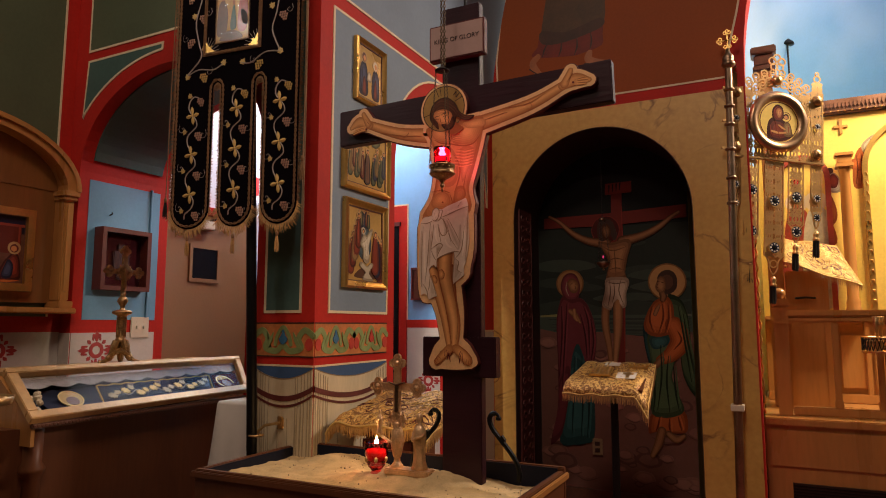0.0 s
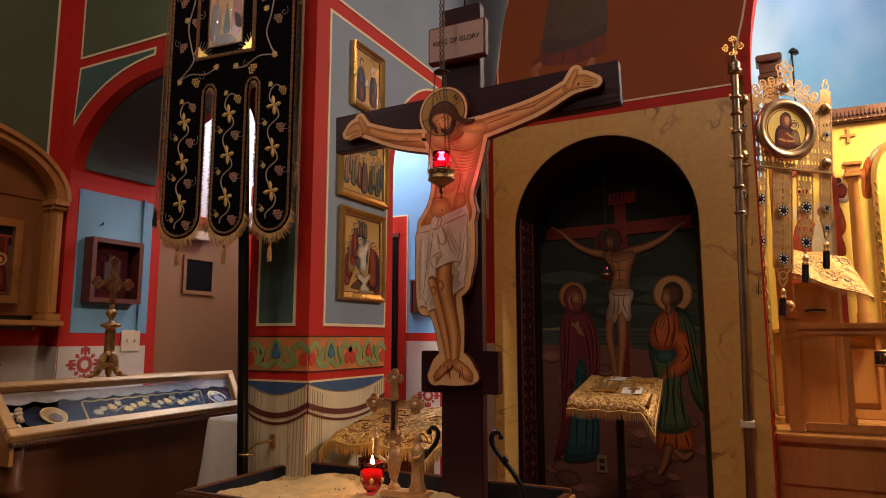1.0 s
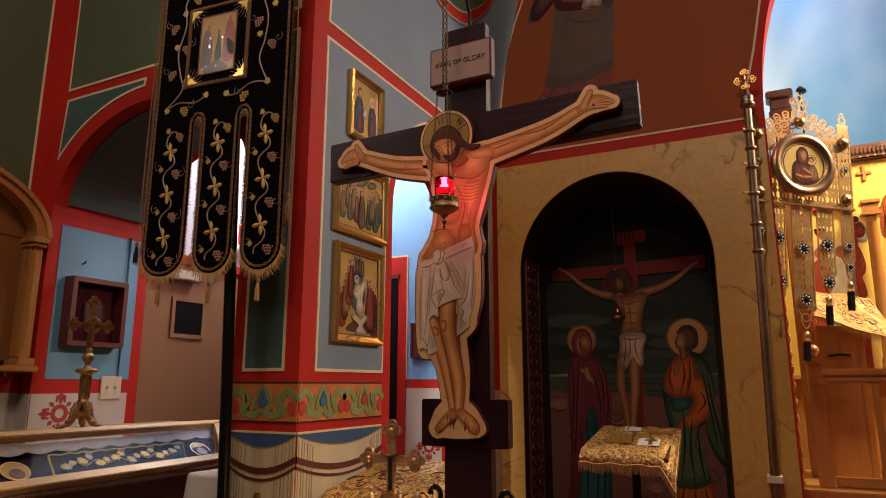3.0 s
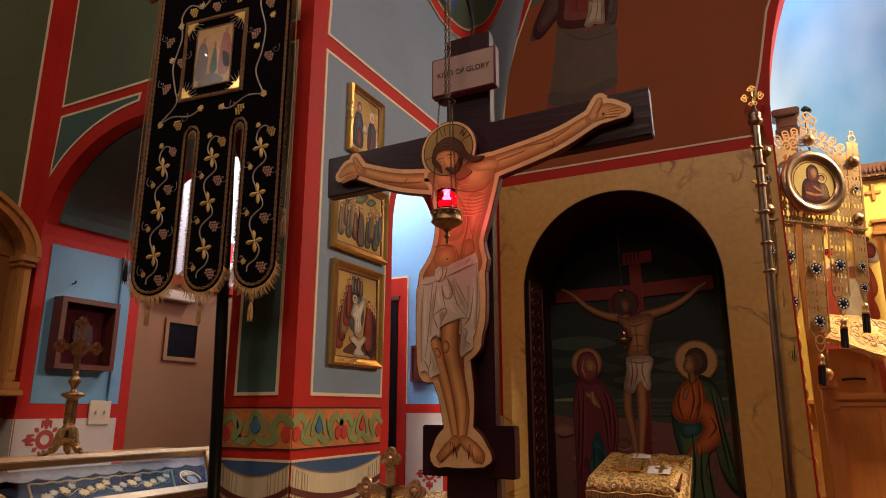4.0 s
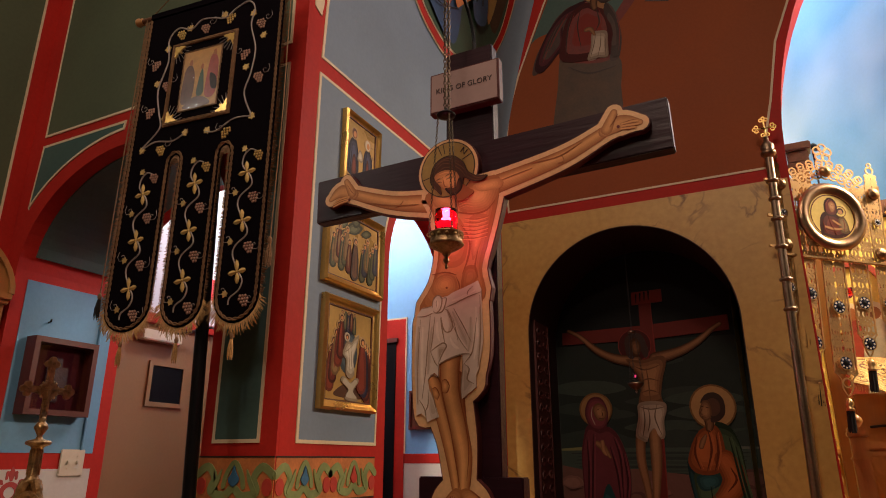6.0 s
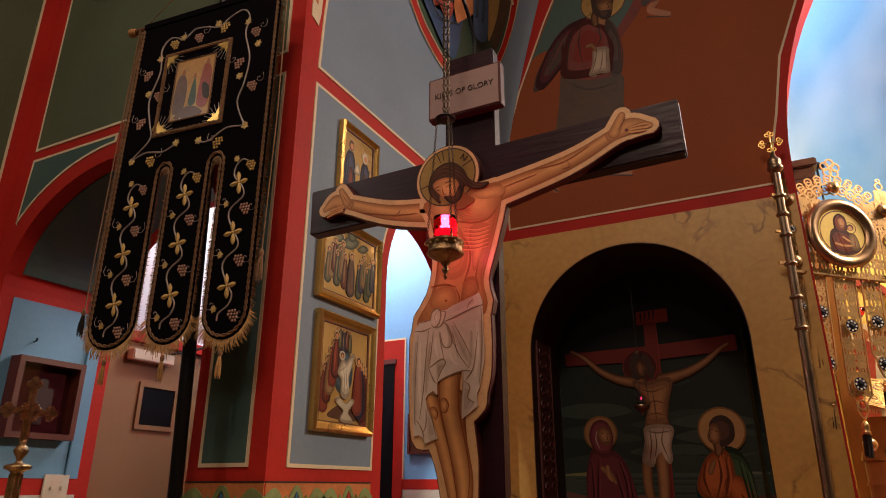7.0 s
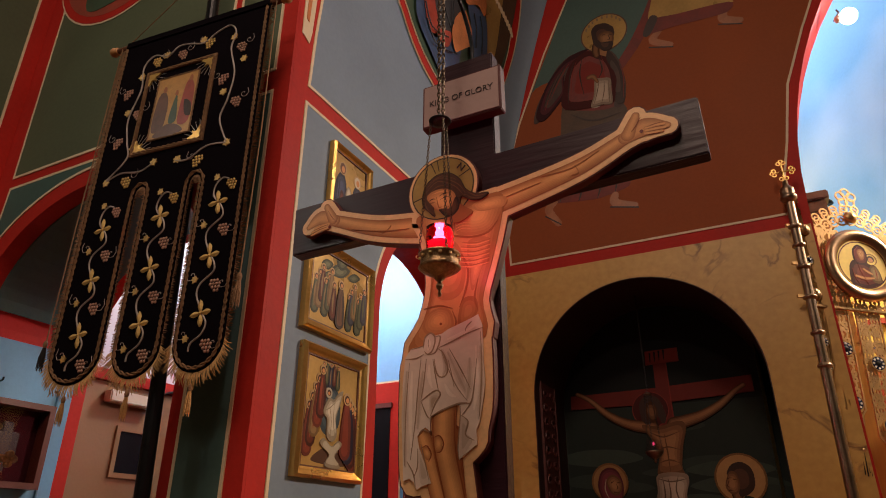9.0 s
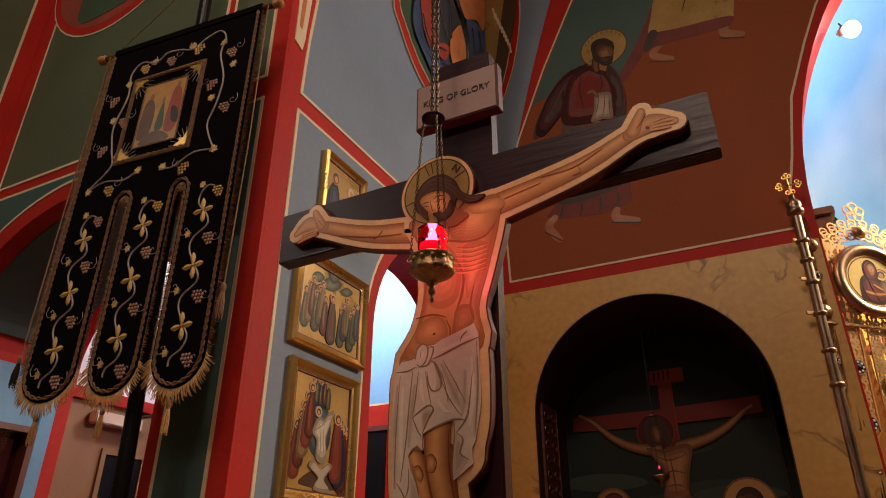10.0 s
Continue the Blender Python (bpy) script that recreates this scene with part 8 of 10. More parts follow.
mp.blob([(-1.099, 1.886), (-1.099, 1.964), (-1.062, 2.001), (-1.005, 1.996), (-0.974, 1.939), (-0.963, 1.869), (-0.986, 1.844), (-1.011, 1.888), (-1.055, 1.844), (-1.085, 1.853)], HR[0])
mp.soft([(-1.073, 1.942), (-1.037, 1.971), (-1.008, 1.938), (-1.007, 1.887), (-1.031, 1.850), (-1.061, 1.875)], MFLESH[0:3], 0.4)
# the veiled figure
c = [(-1.312, 1.545)][0]
mp.disk(c, 0.062, MHALO[0])
mp.disk(c, 0.056, MHALO[1])
mp.soft([(-1.309, 1.134), (-1.248, 1.116), (-1.163, 0.970), (-1.152, 0.737), (-1.180, 0.446), (-1.367, 0.431), (-1.330, 0.800)], MTEAL[1:3], 0.7)
mp.soft([(-1.329, 0.983), (-1.238, 0.985), (-1.163, 0.750), (-1.163, 0.457), (-1.252, 0.415), (-1.409, 0.411), (-1.356, 0.740)], MTEAL[1:4], 0.6)
mp.soft([(-1.367, 1.454), (-1.297, 1.429), (-1.238, 1.440), (-1.183, 1.382), (-1.142, 1.265), (-1.129, 1.136), (-1.152, 0.963), (-1.194, 0.958), (-1.255, 1.116), (-1.305, 1.022), (-1.339, 0.763), (-1.385, 0.543), (-1.436, 0.418), (-1.475, 0.415), (-1.420, 0.650), (-1.413, 0.945), (-1.418, 1.247), (-1.402, 1.362)], MWINE[1:3], 0.93)
mp.soft([(-1.355, 0.942), (-1.322, 0.922), (-1.335, 0.741), (-1.390, 0.480), (-1.459, 0.395), (-1.476, 0.414), (-1.413, 0.617), (-1.408, 0.819)], MWINE[1:3], 0.8)
mp.soft([(-1.381, 1.516), (-1.358, 1.597), (-1.309, 1.623), (-1.263, 1.602), (-1.238, 1.535), (-1.245, 1.467), (-1.274, 1.421), (-1.344, 1.430)], MWINE[1:4], 0.75)
mp.soft([(-1.332, 1.550), (-1.295, 1.584), (-1.253, 1.555), (-1.247, 1.509), (-1.272, 1.475), (-1.310, 1.487)], MFLESH[1:5], 0.4)
mp.stroke([(-1.331, 1.561), (-1.341, 1.507), (-1.320, 1.453)], [0.004], MLINEN[2])
mp.limb([(-1.316, 1.345), (-1.278, 1.315), (-1.242, 1.262)], [0.020, 0.024, 0.010], MFLESH[1:4], 0.4)
mp.limb([(-1.284, 1.353), (-1.279, 1.303), (-1.264, 1.277)], [0.014, 0.016, 0.010], MFLESH[2:5], 0.4)
for pts in ([(-1.378, 1.381), (-1.378, 1.171), (-1.404, 0.871)], [(-1.337, 1.399), (-1.354, 1.171), (-1.384, 0.798)], [(-1.214, 1.378), (-1.181, 1.247), (-1.183, 1.025)], [(-1.239, 1.322), (-1.207, 1.172), (-1.199, 1.006)], [(-1.164, 1.284), (-1.148, 1.135), (-1.170, 0.988)]):
    mp.stroke(pts, [0.007], MWINE[0])
    mp.stroke([(p[0] + 0.012, p[1]) for p in pts], [0.006], MWINE[3])
for pts in ([(-1.290, 1.022), (-1.302, 0.729), (-1.320, 0.459)], [(-1.236, 1.023), (-1.234, 0.732), (-1.253, 0.464)], [(-1.194, 0.951), (-1.190, 0.699), (-1.209, 0.457)]):
    mp.stroke(pts, [0.008], MTEAL[0])
    mp.stroke([(p[0] + 0.014, p[1]) for p in pts], [0.007], MTEAL[3])
for pts in ([(-1.304, 1.541), (-1.288, 1.548)], [(-1.269, 1.540), (-1.253, 1.540)], [(-1.277, 1.537), (-1.270, 1.513), (-1.278, 1.506)], [(-1.291, 1.491), (-1.267, 1.490)]):
    mp.stroke(pts, [0.003], MFLESH[0])
# the figure in orange and green
c = [(-0.633, 1.540)][0]
mp.disk(c, 0.077, MHALO[0])
mp.disk(c, 0.071, MHALO[2])
mp.soft([(-0.628, 1.453), (-0.552, 1.423), (-0.509, 1.317), (-0.495, 1.143), (-0.475, 0.956), (-0.428, 0.774), (-0.439, 0.743), (-0.505, 0.803), (-0.553, 0.919), (-0.573, 1.107), (-0.607, 1.247), (-0.627, 1.371)], MGREEN[0:3], 0.8)
mp.soft([(-0.760, 0.654), (-0.654, 0.634), (-0.553, 0.674), (-0.539, 0.549), (-0.629, 0.526), (-0.727, 0.532), (-0.789, 0.521)], MORANGE[1:4], 0.7)
mp.soft([(-0.801, 1.247), (-0.763, 1.175), (-0.744, 1.034), (-0.756, 0.947), (-0.779, 1.016), (-0.800, 1.139)], MTEAL[0:2], 0.6)
mp.soft([(-0.769, 1.182), (-0.619, 1.176), (-0.594, 1.038), (-0.624, 0.900), (-0.580, 0.766), (-0.557, 0.674), (-0.648, 0.628), (-0.761, 0.647), (-0.760, 0.825), (-0.760, 0.999)], MGREEN[1:4], 0.75)
mp.soft([(-0.757, 1.161), (-0.646, 1.169), (-0.636, 1.120), (-0.699, 1.084), (-0.747, 1.091)], MTEAL[1:4], 0.5)
mp.soft([(-0.699, 1.422), (-0.636, 1.439), (-0.599, 1.371), (-0.603, 1.219), (-0.667, 1.169), (-0.756, 1.175), (-0.798, 1.232), (-0.775, 1.319), (-0.736, 1.390)], MORANGE[1:5], 0.5)
mp.limb([(-0.601, 1.247), (-0.561, 1.142), (-0.620, 1.051), (-0.691, 1.008)], [0.070, 0.080, 0.062, 0.040], MORANGE[1:5], 0.35)
mp.limb([(-0.687, 1.011), (-0.724, 0.972), (-0.757, 0.936)], [0.026, 0.026, 0.010], MFLESH[1:4], 0.4)
mp.limb([(-0.719, 1.318), (-0.703, 1.354), (-0.688, 1.382)], [0.016, 0.018, 0.008], MFLESH[1:4], 0.4)
mp.limb([(-0.662, 1.468), (-0.660, 1.440), (-0.665, 1.418)], [0.032, 0.030, 0.024], MFLESH[0:3], 0.4)
mp.soft([(-0.697, 1.564), (-0.667, 1.610), (-0.614, 1.619), (-0.572, 1.581), (-0.570, 1.502), (-0.607, 1.460), (-0.649, 1.454), (-0.652, 1.504), (-0.663, 1.548)], HR[0:2], 0.6)
mp.soft([(-0.703, 1.535), (-0.683, 1.574), (-0.652, 1.570), (-0.641, 1.518), (-0.651, 1.475), (-0.679, 1.462), (-0.703, 1.480), (-0.711, 1.506)], MFLESH[1:5], 0.4)
for pts in ([(-0.695, 1.542), (-0.678, 1.545)], [(-0.668, 1.537), (-0.651, 1.533)], [(-0.689, 1.534), (-0.701, 1.506), (-0.691, 1.498)], [(-0.695, 1.484), (-0.678, 1.483)]):
    mp.stroke(pts, [0.003], MFLESH[0])
for pts, m, n in (([(-0.737, 1.372), (-0.756, 1.283), (-0.734, 1.197)], MORANGE[0], MORANGE[4]), ([(-0.672, 1.407), (-0.665, 1.300), (-0.700, 1.190)], MORANGE[0], MORANGE[4]), ([(-0.632, 1.396), (-0.632, 1.282), (-0.659, 1.190)], MORANGE[0], MORANGE[4]), ([(-0.577, 1.205), (-0.554, 1.142), (-0.605, 1.079)], MORANGE[0], MORANGE[4]), ([(-0.691, 1.106), (-0.691, 0.897), (-0.725, 0.673)], MGREEN[0], MGREEN[3]), ([(-0.641, 1.037), (-0.659, 0.864), (-0.646, 0.661)], MGREEN[0], MGREEN[3]), ([(-0.612, 0.968), (-0.604, 0.798), (-0.586, 0.678)], MGREEN[0], MGREEN[3]), ([(-0.738, 0.895), (-0.739, 0.775), (-0.753, 0.662)], MGREEN[0], MGREEN[3]), ([(-0.566, 1.370), (-0.534, 1.142), (-0.501, 0.870)], MGREEN[0], MGREEN[3]), ([(-0.536, 1.317), (-0.510, 1.108), (-0.460, 0.805)], MGREEN[0], MGREEN[3]), ([(-0.714, 0.630), (-0.725, 0.572), (-0.741, 0.534)], MORANGE[0], MORANGE[4]), ([(-0.649, 0.621), (-0.652, 0.574), (-0.648, 0.534)], MORANGE[0], MORANGE[4]), ([(-0.595, 0.638), (-0.585, 0.592), (-0.575, 0.547)], MORANGE[0], MORANGE[4])):
    mp.stroke(pts, [0.008], m)
    mp.stroke([(p[0] + 0.014, p[1] + 0.002) for p in pts], [0.006], n)
mp.limb([(-0.702, 0.539), (-0.727, 0.452), (-0.767, 0.371)], [0.034, 0.034, 0.022], MFLESH[1:4], 0.4)
mp.limb([(-0.659, 0.520), (-0.610, 0.487), (-0.566, 0.512)], [0.026, 0.030, 0.020], MFLESH[1:4], 0.4)
mp.done()
# carved band on the niche's jamb
DEEPRED = mat("carved_maroon_border", (0.10, 0.028, 0.026), 0.5, 0, 0.5, 26, 90, 0.6)
jamb = part("carved_border", boxes((NX0 + 0.0055, NX0 + 0.014, 4.27, 4.52, 0.05, NS + 0.1), bevel=0.002), DEEPRED, niche_side, "dark red carved band with scrolls")
for k in range(26):
    for y, f in ((4.335, 1), (4.455, -1)):
        part("carved_scroll", tube([(NX0 + 0.016, y + f * 0.042 * math.cos(i * 0.8) * (1 - i / 13), 0.11 + 0.075 * k + 0.030 * math.sin(i * 0.8) * (1 - i / 14)) for i in range(9)], 0.005, 5), DEEPRED, jamb)
for y in (4.275, 4.515):
    part("band_edge", boxes((NX0 + 0.0055, NX0 + 0.019, y - 0.006, y + 0.006, 0.05, NS + 0.1), bevel=0.002), DEEPRED, jamb)
part("floor_skirting", boxes((-1.54, -0.41, 4.68, 4.7185, 0.02, 0.11), bevel=0.004), ICONBROWN, niche_side)
outlet = thing("wall_outlet", "brown electrical outlet plate in the mural", "outlet")
part("plate", boxes((-1.175, -1.105, 4.706, 4.716, 0.34, 0.455), bevel=0.003), FOLD, outlet)
for z in (0.375, 0.42):
    part("socket", boxes((-1.157, -1.123, 4.7035, 4.7055, z - 0.014, z + 0.014), bevel=0.001), INK, outlet)
bucket = thing("plastic_bucket", "brown plastic bucket on the niche floor", "bucket")
smooth(part("shell", lathe([(0.10, 0), (0.125, 0.14), (0.135, 0.145), (0.135, 0.16), (0.118, 0.155), (0.095, 0.012), (0.0, 0.01)], (-0.60, 4.30, 0.0), 28), WOOD, bucket))
nl = thing("hanging_oil_lamp", "small silver oil lamp hanging inside the niche", "lamp")
nx_, ny_, nz_ = -1.005, 4.45, 1.66
chain("chain", (nx_, ny_, 2.52), (nx_, ny_, 1.98), nl, 0.016, 0.0012, IRON)
smooth(part("chain_cap", lathe([(0.02, 0), (0.022, 0.006), (0.006, 0.018)], (nx_, ny_, 1.955), 16), SILVER, nl))
for a in (30, 150, 270):
    chain("chain", (nx_ + 0.018 * math.cos(radians(a)), ny_ + 0.018 * math.sin(radians(a)), 1.955), (nx_ + 0.045 * math.cos(radians(a)), ny_ + 0.045 * math.sin(radians(a)), 1.67), nl, 0.014, 0.0009, IRON)
smooth(part("bowl", lathe([(0.003, -0.05), (0.008, -0.04), (0.004, -0.034), (0.026, -0.022), (0.044, -0.004), (0.046, 0.008), (0.034, 0.010)], (nx_, ny_, nz_), 22), SILVER, nl))
smooth(part("glass_cup", lathe([(0.018, 0), (0.026, 0.03), (0.027, 0.055), (0.025, 0.055), (0.016, 0.004)], (nx_, ny_, nz_ + 0.008), 18), CLEAR, nl)).visible_shadow = False
smooth(part("flame", lathe([(0, 0), (0.005, 0.006), (0.004, 0.014), (0, 0.02)], (nx_, ny_, nz_ + 0.035), 10), WAXGLOW, nl))

# ---------- apostle shapes on the brown wall ----------
apo = thing("wall_mural", "mural on brown ground with a seated robed figure shape and haloes", "mural")
YA = YN - 0.0032


def paint(ctrl, k, m, name):
    return part(name, blob(ctrl, "y", YA, YA - 0.0006 * k, 4), m, apo)


paint([(-1.45, 3.92), (-1.33, 3.96), (-1.21, 3.94), (-1.01, 3.90), (-0.87, 3.93), (-0.77, 4.07), (-0.61, 4.36), (-0.25, 4.9), (-0.55, 5.2), (-1.08, 4.72), (-1.33, 4.2), (-1.53, 3.74)], 0.6, TEAL, "green_ground")
part("halo", disk(-0.951, 4.215, 0.149, "y", YA, YA - 0.0012, None, 36), ICONGOLD, apo)
part("halo_line", ring(-0.951, 4.215, 0.145, 0.008, "y", YA, YA - 0.0015, None, 36), HAIR, apo)
paint([(-1.015, 4.116), (-1.026, 4.047), (-0.973, 4.008), (-0.945, 4.074)], 2.9, DARKSKIN, "neck_shape")
paint([(-1.022, 4.198), (-1.003, 4.270), (-0.944, 4.283), (-0.890, 4.241), (-0.893, 4.186), (-0.920, 4.169), (-0.905, 4.108), (-0.944, 4.078), (-0.983, 4.112), (-1.005, 4.144)], 3.2, HAIR, "head_shape")
paint([(-0.975, 4.192), (-0.956, 4.231), (-0.908, 4.211), (-0.903, 4.158), (-0.932, 4.128), (-0.965, 4.151)], 3.8, DARKSKIN, "face_shape")
paint([(-0.975, 4.160), (-0.931, 4.133), (-0.906, 4.136), (-0.910, 4.097), (-0.948, 4.080), (-0.976, 4.114)], 4.2, HAIR, "beard_shape")
paint([(-1.027, 4.112), (-1.144, 4.112), (-1.219, 4.013), (-1.238, 3.784), (-1.202, 3.698), (-0.938, 3.642), (-0.886, 3.852), (-0.915, 4.022), (-0.962, 4.049)], 2, APOSTLERED, "robe_shape")
paint([(-1.165, 4.121), (-1.268, 4.059), (-1.353, 3.926), (-1.422, 3.803), (-1.453, 3.678), (-1.400, 3.687), (-1.332, 3.803), (-1.244, 3.799), (-1.224, 3.956), (-1.141, 4.060)], 2.6, APOSTLEBROWN, "mantle_shape")
paint([(-0.971, 4.098), (-0.895, 4.014), (-0.860, 3.842), (-0.866, 3.717), (-0.892, 3.635), (-0.944, 3.645), (-0.922, 3.780), (-0.959, 3.945)], 2.7, APOSTLEBROWN, "mantle_shape")
paint([(-1.246, 3.774), (-1.107, 3.666), (-0.890, 3.651), (-0.889, 3.441), (-0.931, 3.204), (-1.287, 3.199), (-1.332, 3.238), (-1.288, 3.525)], 1.5, APOSTLEGREEN, "skirt_shape")
paint([(-1.326, 3.236), (-1.153, 3.190), (-0.927, 3.241), (-0.911, 3.162), (-0.920, 3.087), (-1.053, 3.056), (-1.134, 3.051), (-1.392, 3.089), (-1.360, 3.157)], 1.2, APOSTLERED, "hem_shape")
paint([(-1.330, 3.265), (-1.150, 3.227), (-0.928, 3.279), (-0.917, 3.212), (-1.157, 3.157), (-1.324, 3.170)], 1.8, APOSTLEBROWN, "mantle_shape")
paint([(-1.034, 3.863), (-0.949, 3.845), (-0.950, 3.713), (-1.016, 3.677), (-1.051, 3.668), (-1.087, 3.689), (-1.061, 3.778)], 3.4, ICONPALE, "cloth_shape")
part("arm_shape", ribbon([(-1.175, 4.005), (-1.126, 3.831), (-1.032, 3.854)], [0.07, 0.075, 0.045], "y", YA, YA - 0.00180), APOSTLERED, apo)
part("hand_shape", ribbon([(-1.056, 3.889), (-1.015, 3.882), (-1.012, 3.838)], [0.025, 0.03, 0.02], "y", YA, YA - 0.00264), DARKSKIN, apo)
part("foot_shape", ribbon([(-1.358, 3.088), (-1.396, 3.038), (-1.342, 2.944)], [0.04, 0.05, 0.04], "y", YA, YA - 0.00096), SKINDARK, apo)
part("sandal_line", ribbon([(-1.419, 3.006), (-1.330, 2.934)], [0.008], "y", YA, YA - 0.00114), INK, apo)
part("foot_shape", ribbon([(-1.000, 3.050), (-1.006, 3.001), (-0.899, 2.961)], [0.04, 0.05, 0.035], "y", YA, YA - 0.00099), SKINDARK, apo)
part("sandal_line", ribbon([(-1.033, 2.979), (-0.883, 2.943)], [0.008], "y", YA, YA - 0.00117), INK, apo)
for k, pts in enumerate(([(-1.159, 4.067), (-1.195, 3.945), (-1.194, 3.790)], [(-1.102, 4.091), (-1.098, 3.976), (-1.129, 3.876)], [(-0.993, 4.025), (-0.988, 3.934), (-1.008, 3.880)], [(-1.296, 3.982), (-1.359, 3.848), (-1.413, 3.713)], [(-1.247, 4.033), (-1.289, 3.889), (-1.324, 3.813)], [(-0.894, 3.964), (-0.882, 3.829), (-0.908, 3.669)], [(-1.021, 3.824), (-1.035, 3.756), (-1.062, 3.693)], [(-0.978, 3.834), (-0.979, 3.757), (-1.014, 3.693)], [(-1.290, 3.169), (-1.314, 3.122), (-1.324, 3.080)], [(-1.189, 3.162), (-1.195, 3.107), (-1.212, 3.060)], [(-1.083, 3.171), (-1.083, 3.108), (-1.102, 3.054)], [(-0.990, 3.194), (-0.985, 3.126), (-0.997, 3.071)], [(-1.096, 3.777), (-1.134, 3.748), (-1.204, 3.767)], [(-1.212, 3.668), (-1.080, 3.583), (-0.911, 3.588)], [(-0.45, 4.7), (-0.4, 4.5), (-0.46, 4.3)], [(-0.25, 4.8), (-0.22, 4.6), (-0.25, 4.4)])):
    part("fold_stroke", ribbon(pts, [0.003, 0.011, 0.003], "y", YA, YA - 0.0030 - 0.00003 * k), INK, apo)
for k in range(9):
    u = radians(150 - 15 * k)
    part("inscription_mark", move(slab(rect(-0.006, -0.011, 0.006, 0.011), "y", YA, YA - 0.0018), Matrix.Translation((-0.951 + 0.125 * math.cos(u), 0, 4.215 + 0.125 * math.sin(u)))), FOLD, apo)
ap = Painter("y", YA, -1, apo, 0.00004)
ap.k = 112
ap.soft([(-1.062, 4.121), (-1.193, 4.104), (-1.315, 3.989), (-1.388, 3.858), (-1.435, 3.716), (-1.386, 3.674), (-1.295, 3.756), (-1.234, 3.839), (-1.216, 4.011)], MWINE[0:2] + [APOSTLEBROWN], 0.6)
ap.soft([(-1.063, 4.108), (-0.997, 4.054), (-0.945, 4.007), (-0.915, 3.906), (-0.911, 3.784), (-0.941, 3.677), (-1.244, 3.713), (-1.237, 3.893), (-1.201, 4.015), (-1.139, 4.083)], [MCROSS[0], APOSTLERED, MCROSS[2]], 0.55)
ap.soft([(-0.938, 4.067), (-0.898, 3.988), (-0.872, 3.890), (-0.864, 3.759), (-0.883, 3.657), (-0.935, 3.667), (-0.910, 3.797), (-0.921, 3.909), (-0.954, 3.992)], [HR[0], APOSTLEBROWN], 0.6)
for pts in ([(-1.160, 4.054), (-1.195, 3.945), (-1.219, 3.756)], [(-1.104, 4.069), (-1.130, 3.943), (-1.116, 3.785)], [(-0.999, 4.037), (-0.988, 3.934), (-1.015, 3.878)], [(-1.257, 4.013), (-1.334, 3.883), (-1.388, 3.748)], [(-1.204, 4.062), (-1.281, 3.945), (-1.346, 3.821)], [(-0.896, 3.943), (-0.882, 3.829), (-0.899, 3.687)]):
    ap.stroke(pts, [0.009], HR[0])
    ap.stroke([(p[0] + 0.016, p[1]) for p in pts], [0.006], MCROSS[2])
ap.soft([(-1.041, 3.866), (-0.995, 3.871), (-0.945, 3.848), (-0.947, 3.772), (-0.952, 3.668), (-1.016, 3.677), (-1.081, 3.679), (-1.055, 3.763)], MLINEN[1:4], 0.6)
for pts in ([(-1.018, 3.849), (-1.033, 3.777), (-1.063, 3.689)], [(-0.984, 3.845), (-0.993, 3.762), (-1.015, 3.686)], [(-0.957, 3.835), (-0.963, 3.752), (-0.967, 3.682)]):
    ap.stroke(pts, [0.006], MLINEN[0])
ap.limb([(-1.077, 3.901), (-1.048, 3.899), (-1.025, 3.851)], [0.030, 0.034, 0.016], MFLESH[1:4], 0.4)
ap.limb([(-1.002, 4.139), (-1.014, 4.097), (-1.011, 4.051)], [0.055, 0.050, 0.040], MFLESH[0:3], 0.4)
ap.soft([(-1.026, 4.186), (-1.026, 4.261), (-0.990, 4.293), (-0.929, 4.281), (-0.889, 4.226), (-0.892, 4.167), (-0.951, 4.146), (-0.991, 4.107), (-1.017, 4.136)], HR[0:2], 0.5)
ap.soft([(-0.985, 4.201), (-0.943, 4.221), (-0.899, 4.193), (-0.895, 4.136), (-0.918, 4.095), (-0.963, 4.100), (-0.987, 4.146)], MFLESH[1:5], 0.4)
ap.soft([(-0.995, 4.173), (-0.973, 4.141), (-0.938, 4.135), (-0.901, 4.120), (-0.916, 4.076), (-0.959, 4.071), (-0.991, 4.111)], HR[0:2], 0.5)
for pts in ([(-0.960, 4.196), (-0.939, 4.196)], [(-0.918, 4.187), (-0.901, 4.176)], [(-0.925, 4.186), (-0.919, 4.151), (-0.933, 4.147)], [(-0.949, 4.131), (-0.919, 4.118)]):
    ap.stroke(pts, [0.006], HR[0])
ap.done()
part("slope_band", ribbon([(-0.878, 3.927), (-0.768, 4.070), (-0.665, 4.254), (-0.592, 4.434)], [0.06, 0.07, 0.07, 0.05], "y", YA, YA - 0.0008), APOSTLERED, apo)
paint([(-0.608, 4.466), (-0.640, 4.337), (-0.666, 4.191), (-0.502, 4.173), (-0.220, 4.145), (-0.192, 4.167), (-0.168, 4.440), (-0.342, 4.778), (-0.547, 4.684)], 1.4, ICONGOLD, "robe_shape")
paint([(-0.665, 4.199), (-0.501, 4.181), (-0.213, 4.150), (-0.231, 4.083), (-0.356, 4.082), (-0.530, 4.095), (-0.712, 4.101)], 1.8, APOSTLERED, "hem_shape")
paint([(-0.662, 4.225), (-0.618, 4.197), (-0.680, 4.088), (-0.719, 4.104)], 2.1, INK, "hem_edge")
part("foot_shape", ribbon([(-0.626, 4.092), (-0.667, 4.037), (-0.571, 3.972)], [0.035, 0.05, 0.035], "y", YA, YA - 0.00097), SKINDARK, apo)
part("foot_shape", ribbon([(-0.245, 4.111), (-0.263, 4.041), (-0.180, 3.996)], [0.04, 0.055, 0.04], "y", YA, YA - 0.00098), SKINDARK, apo)
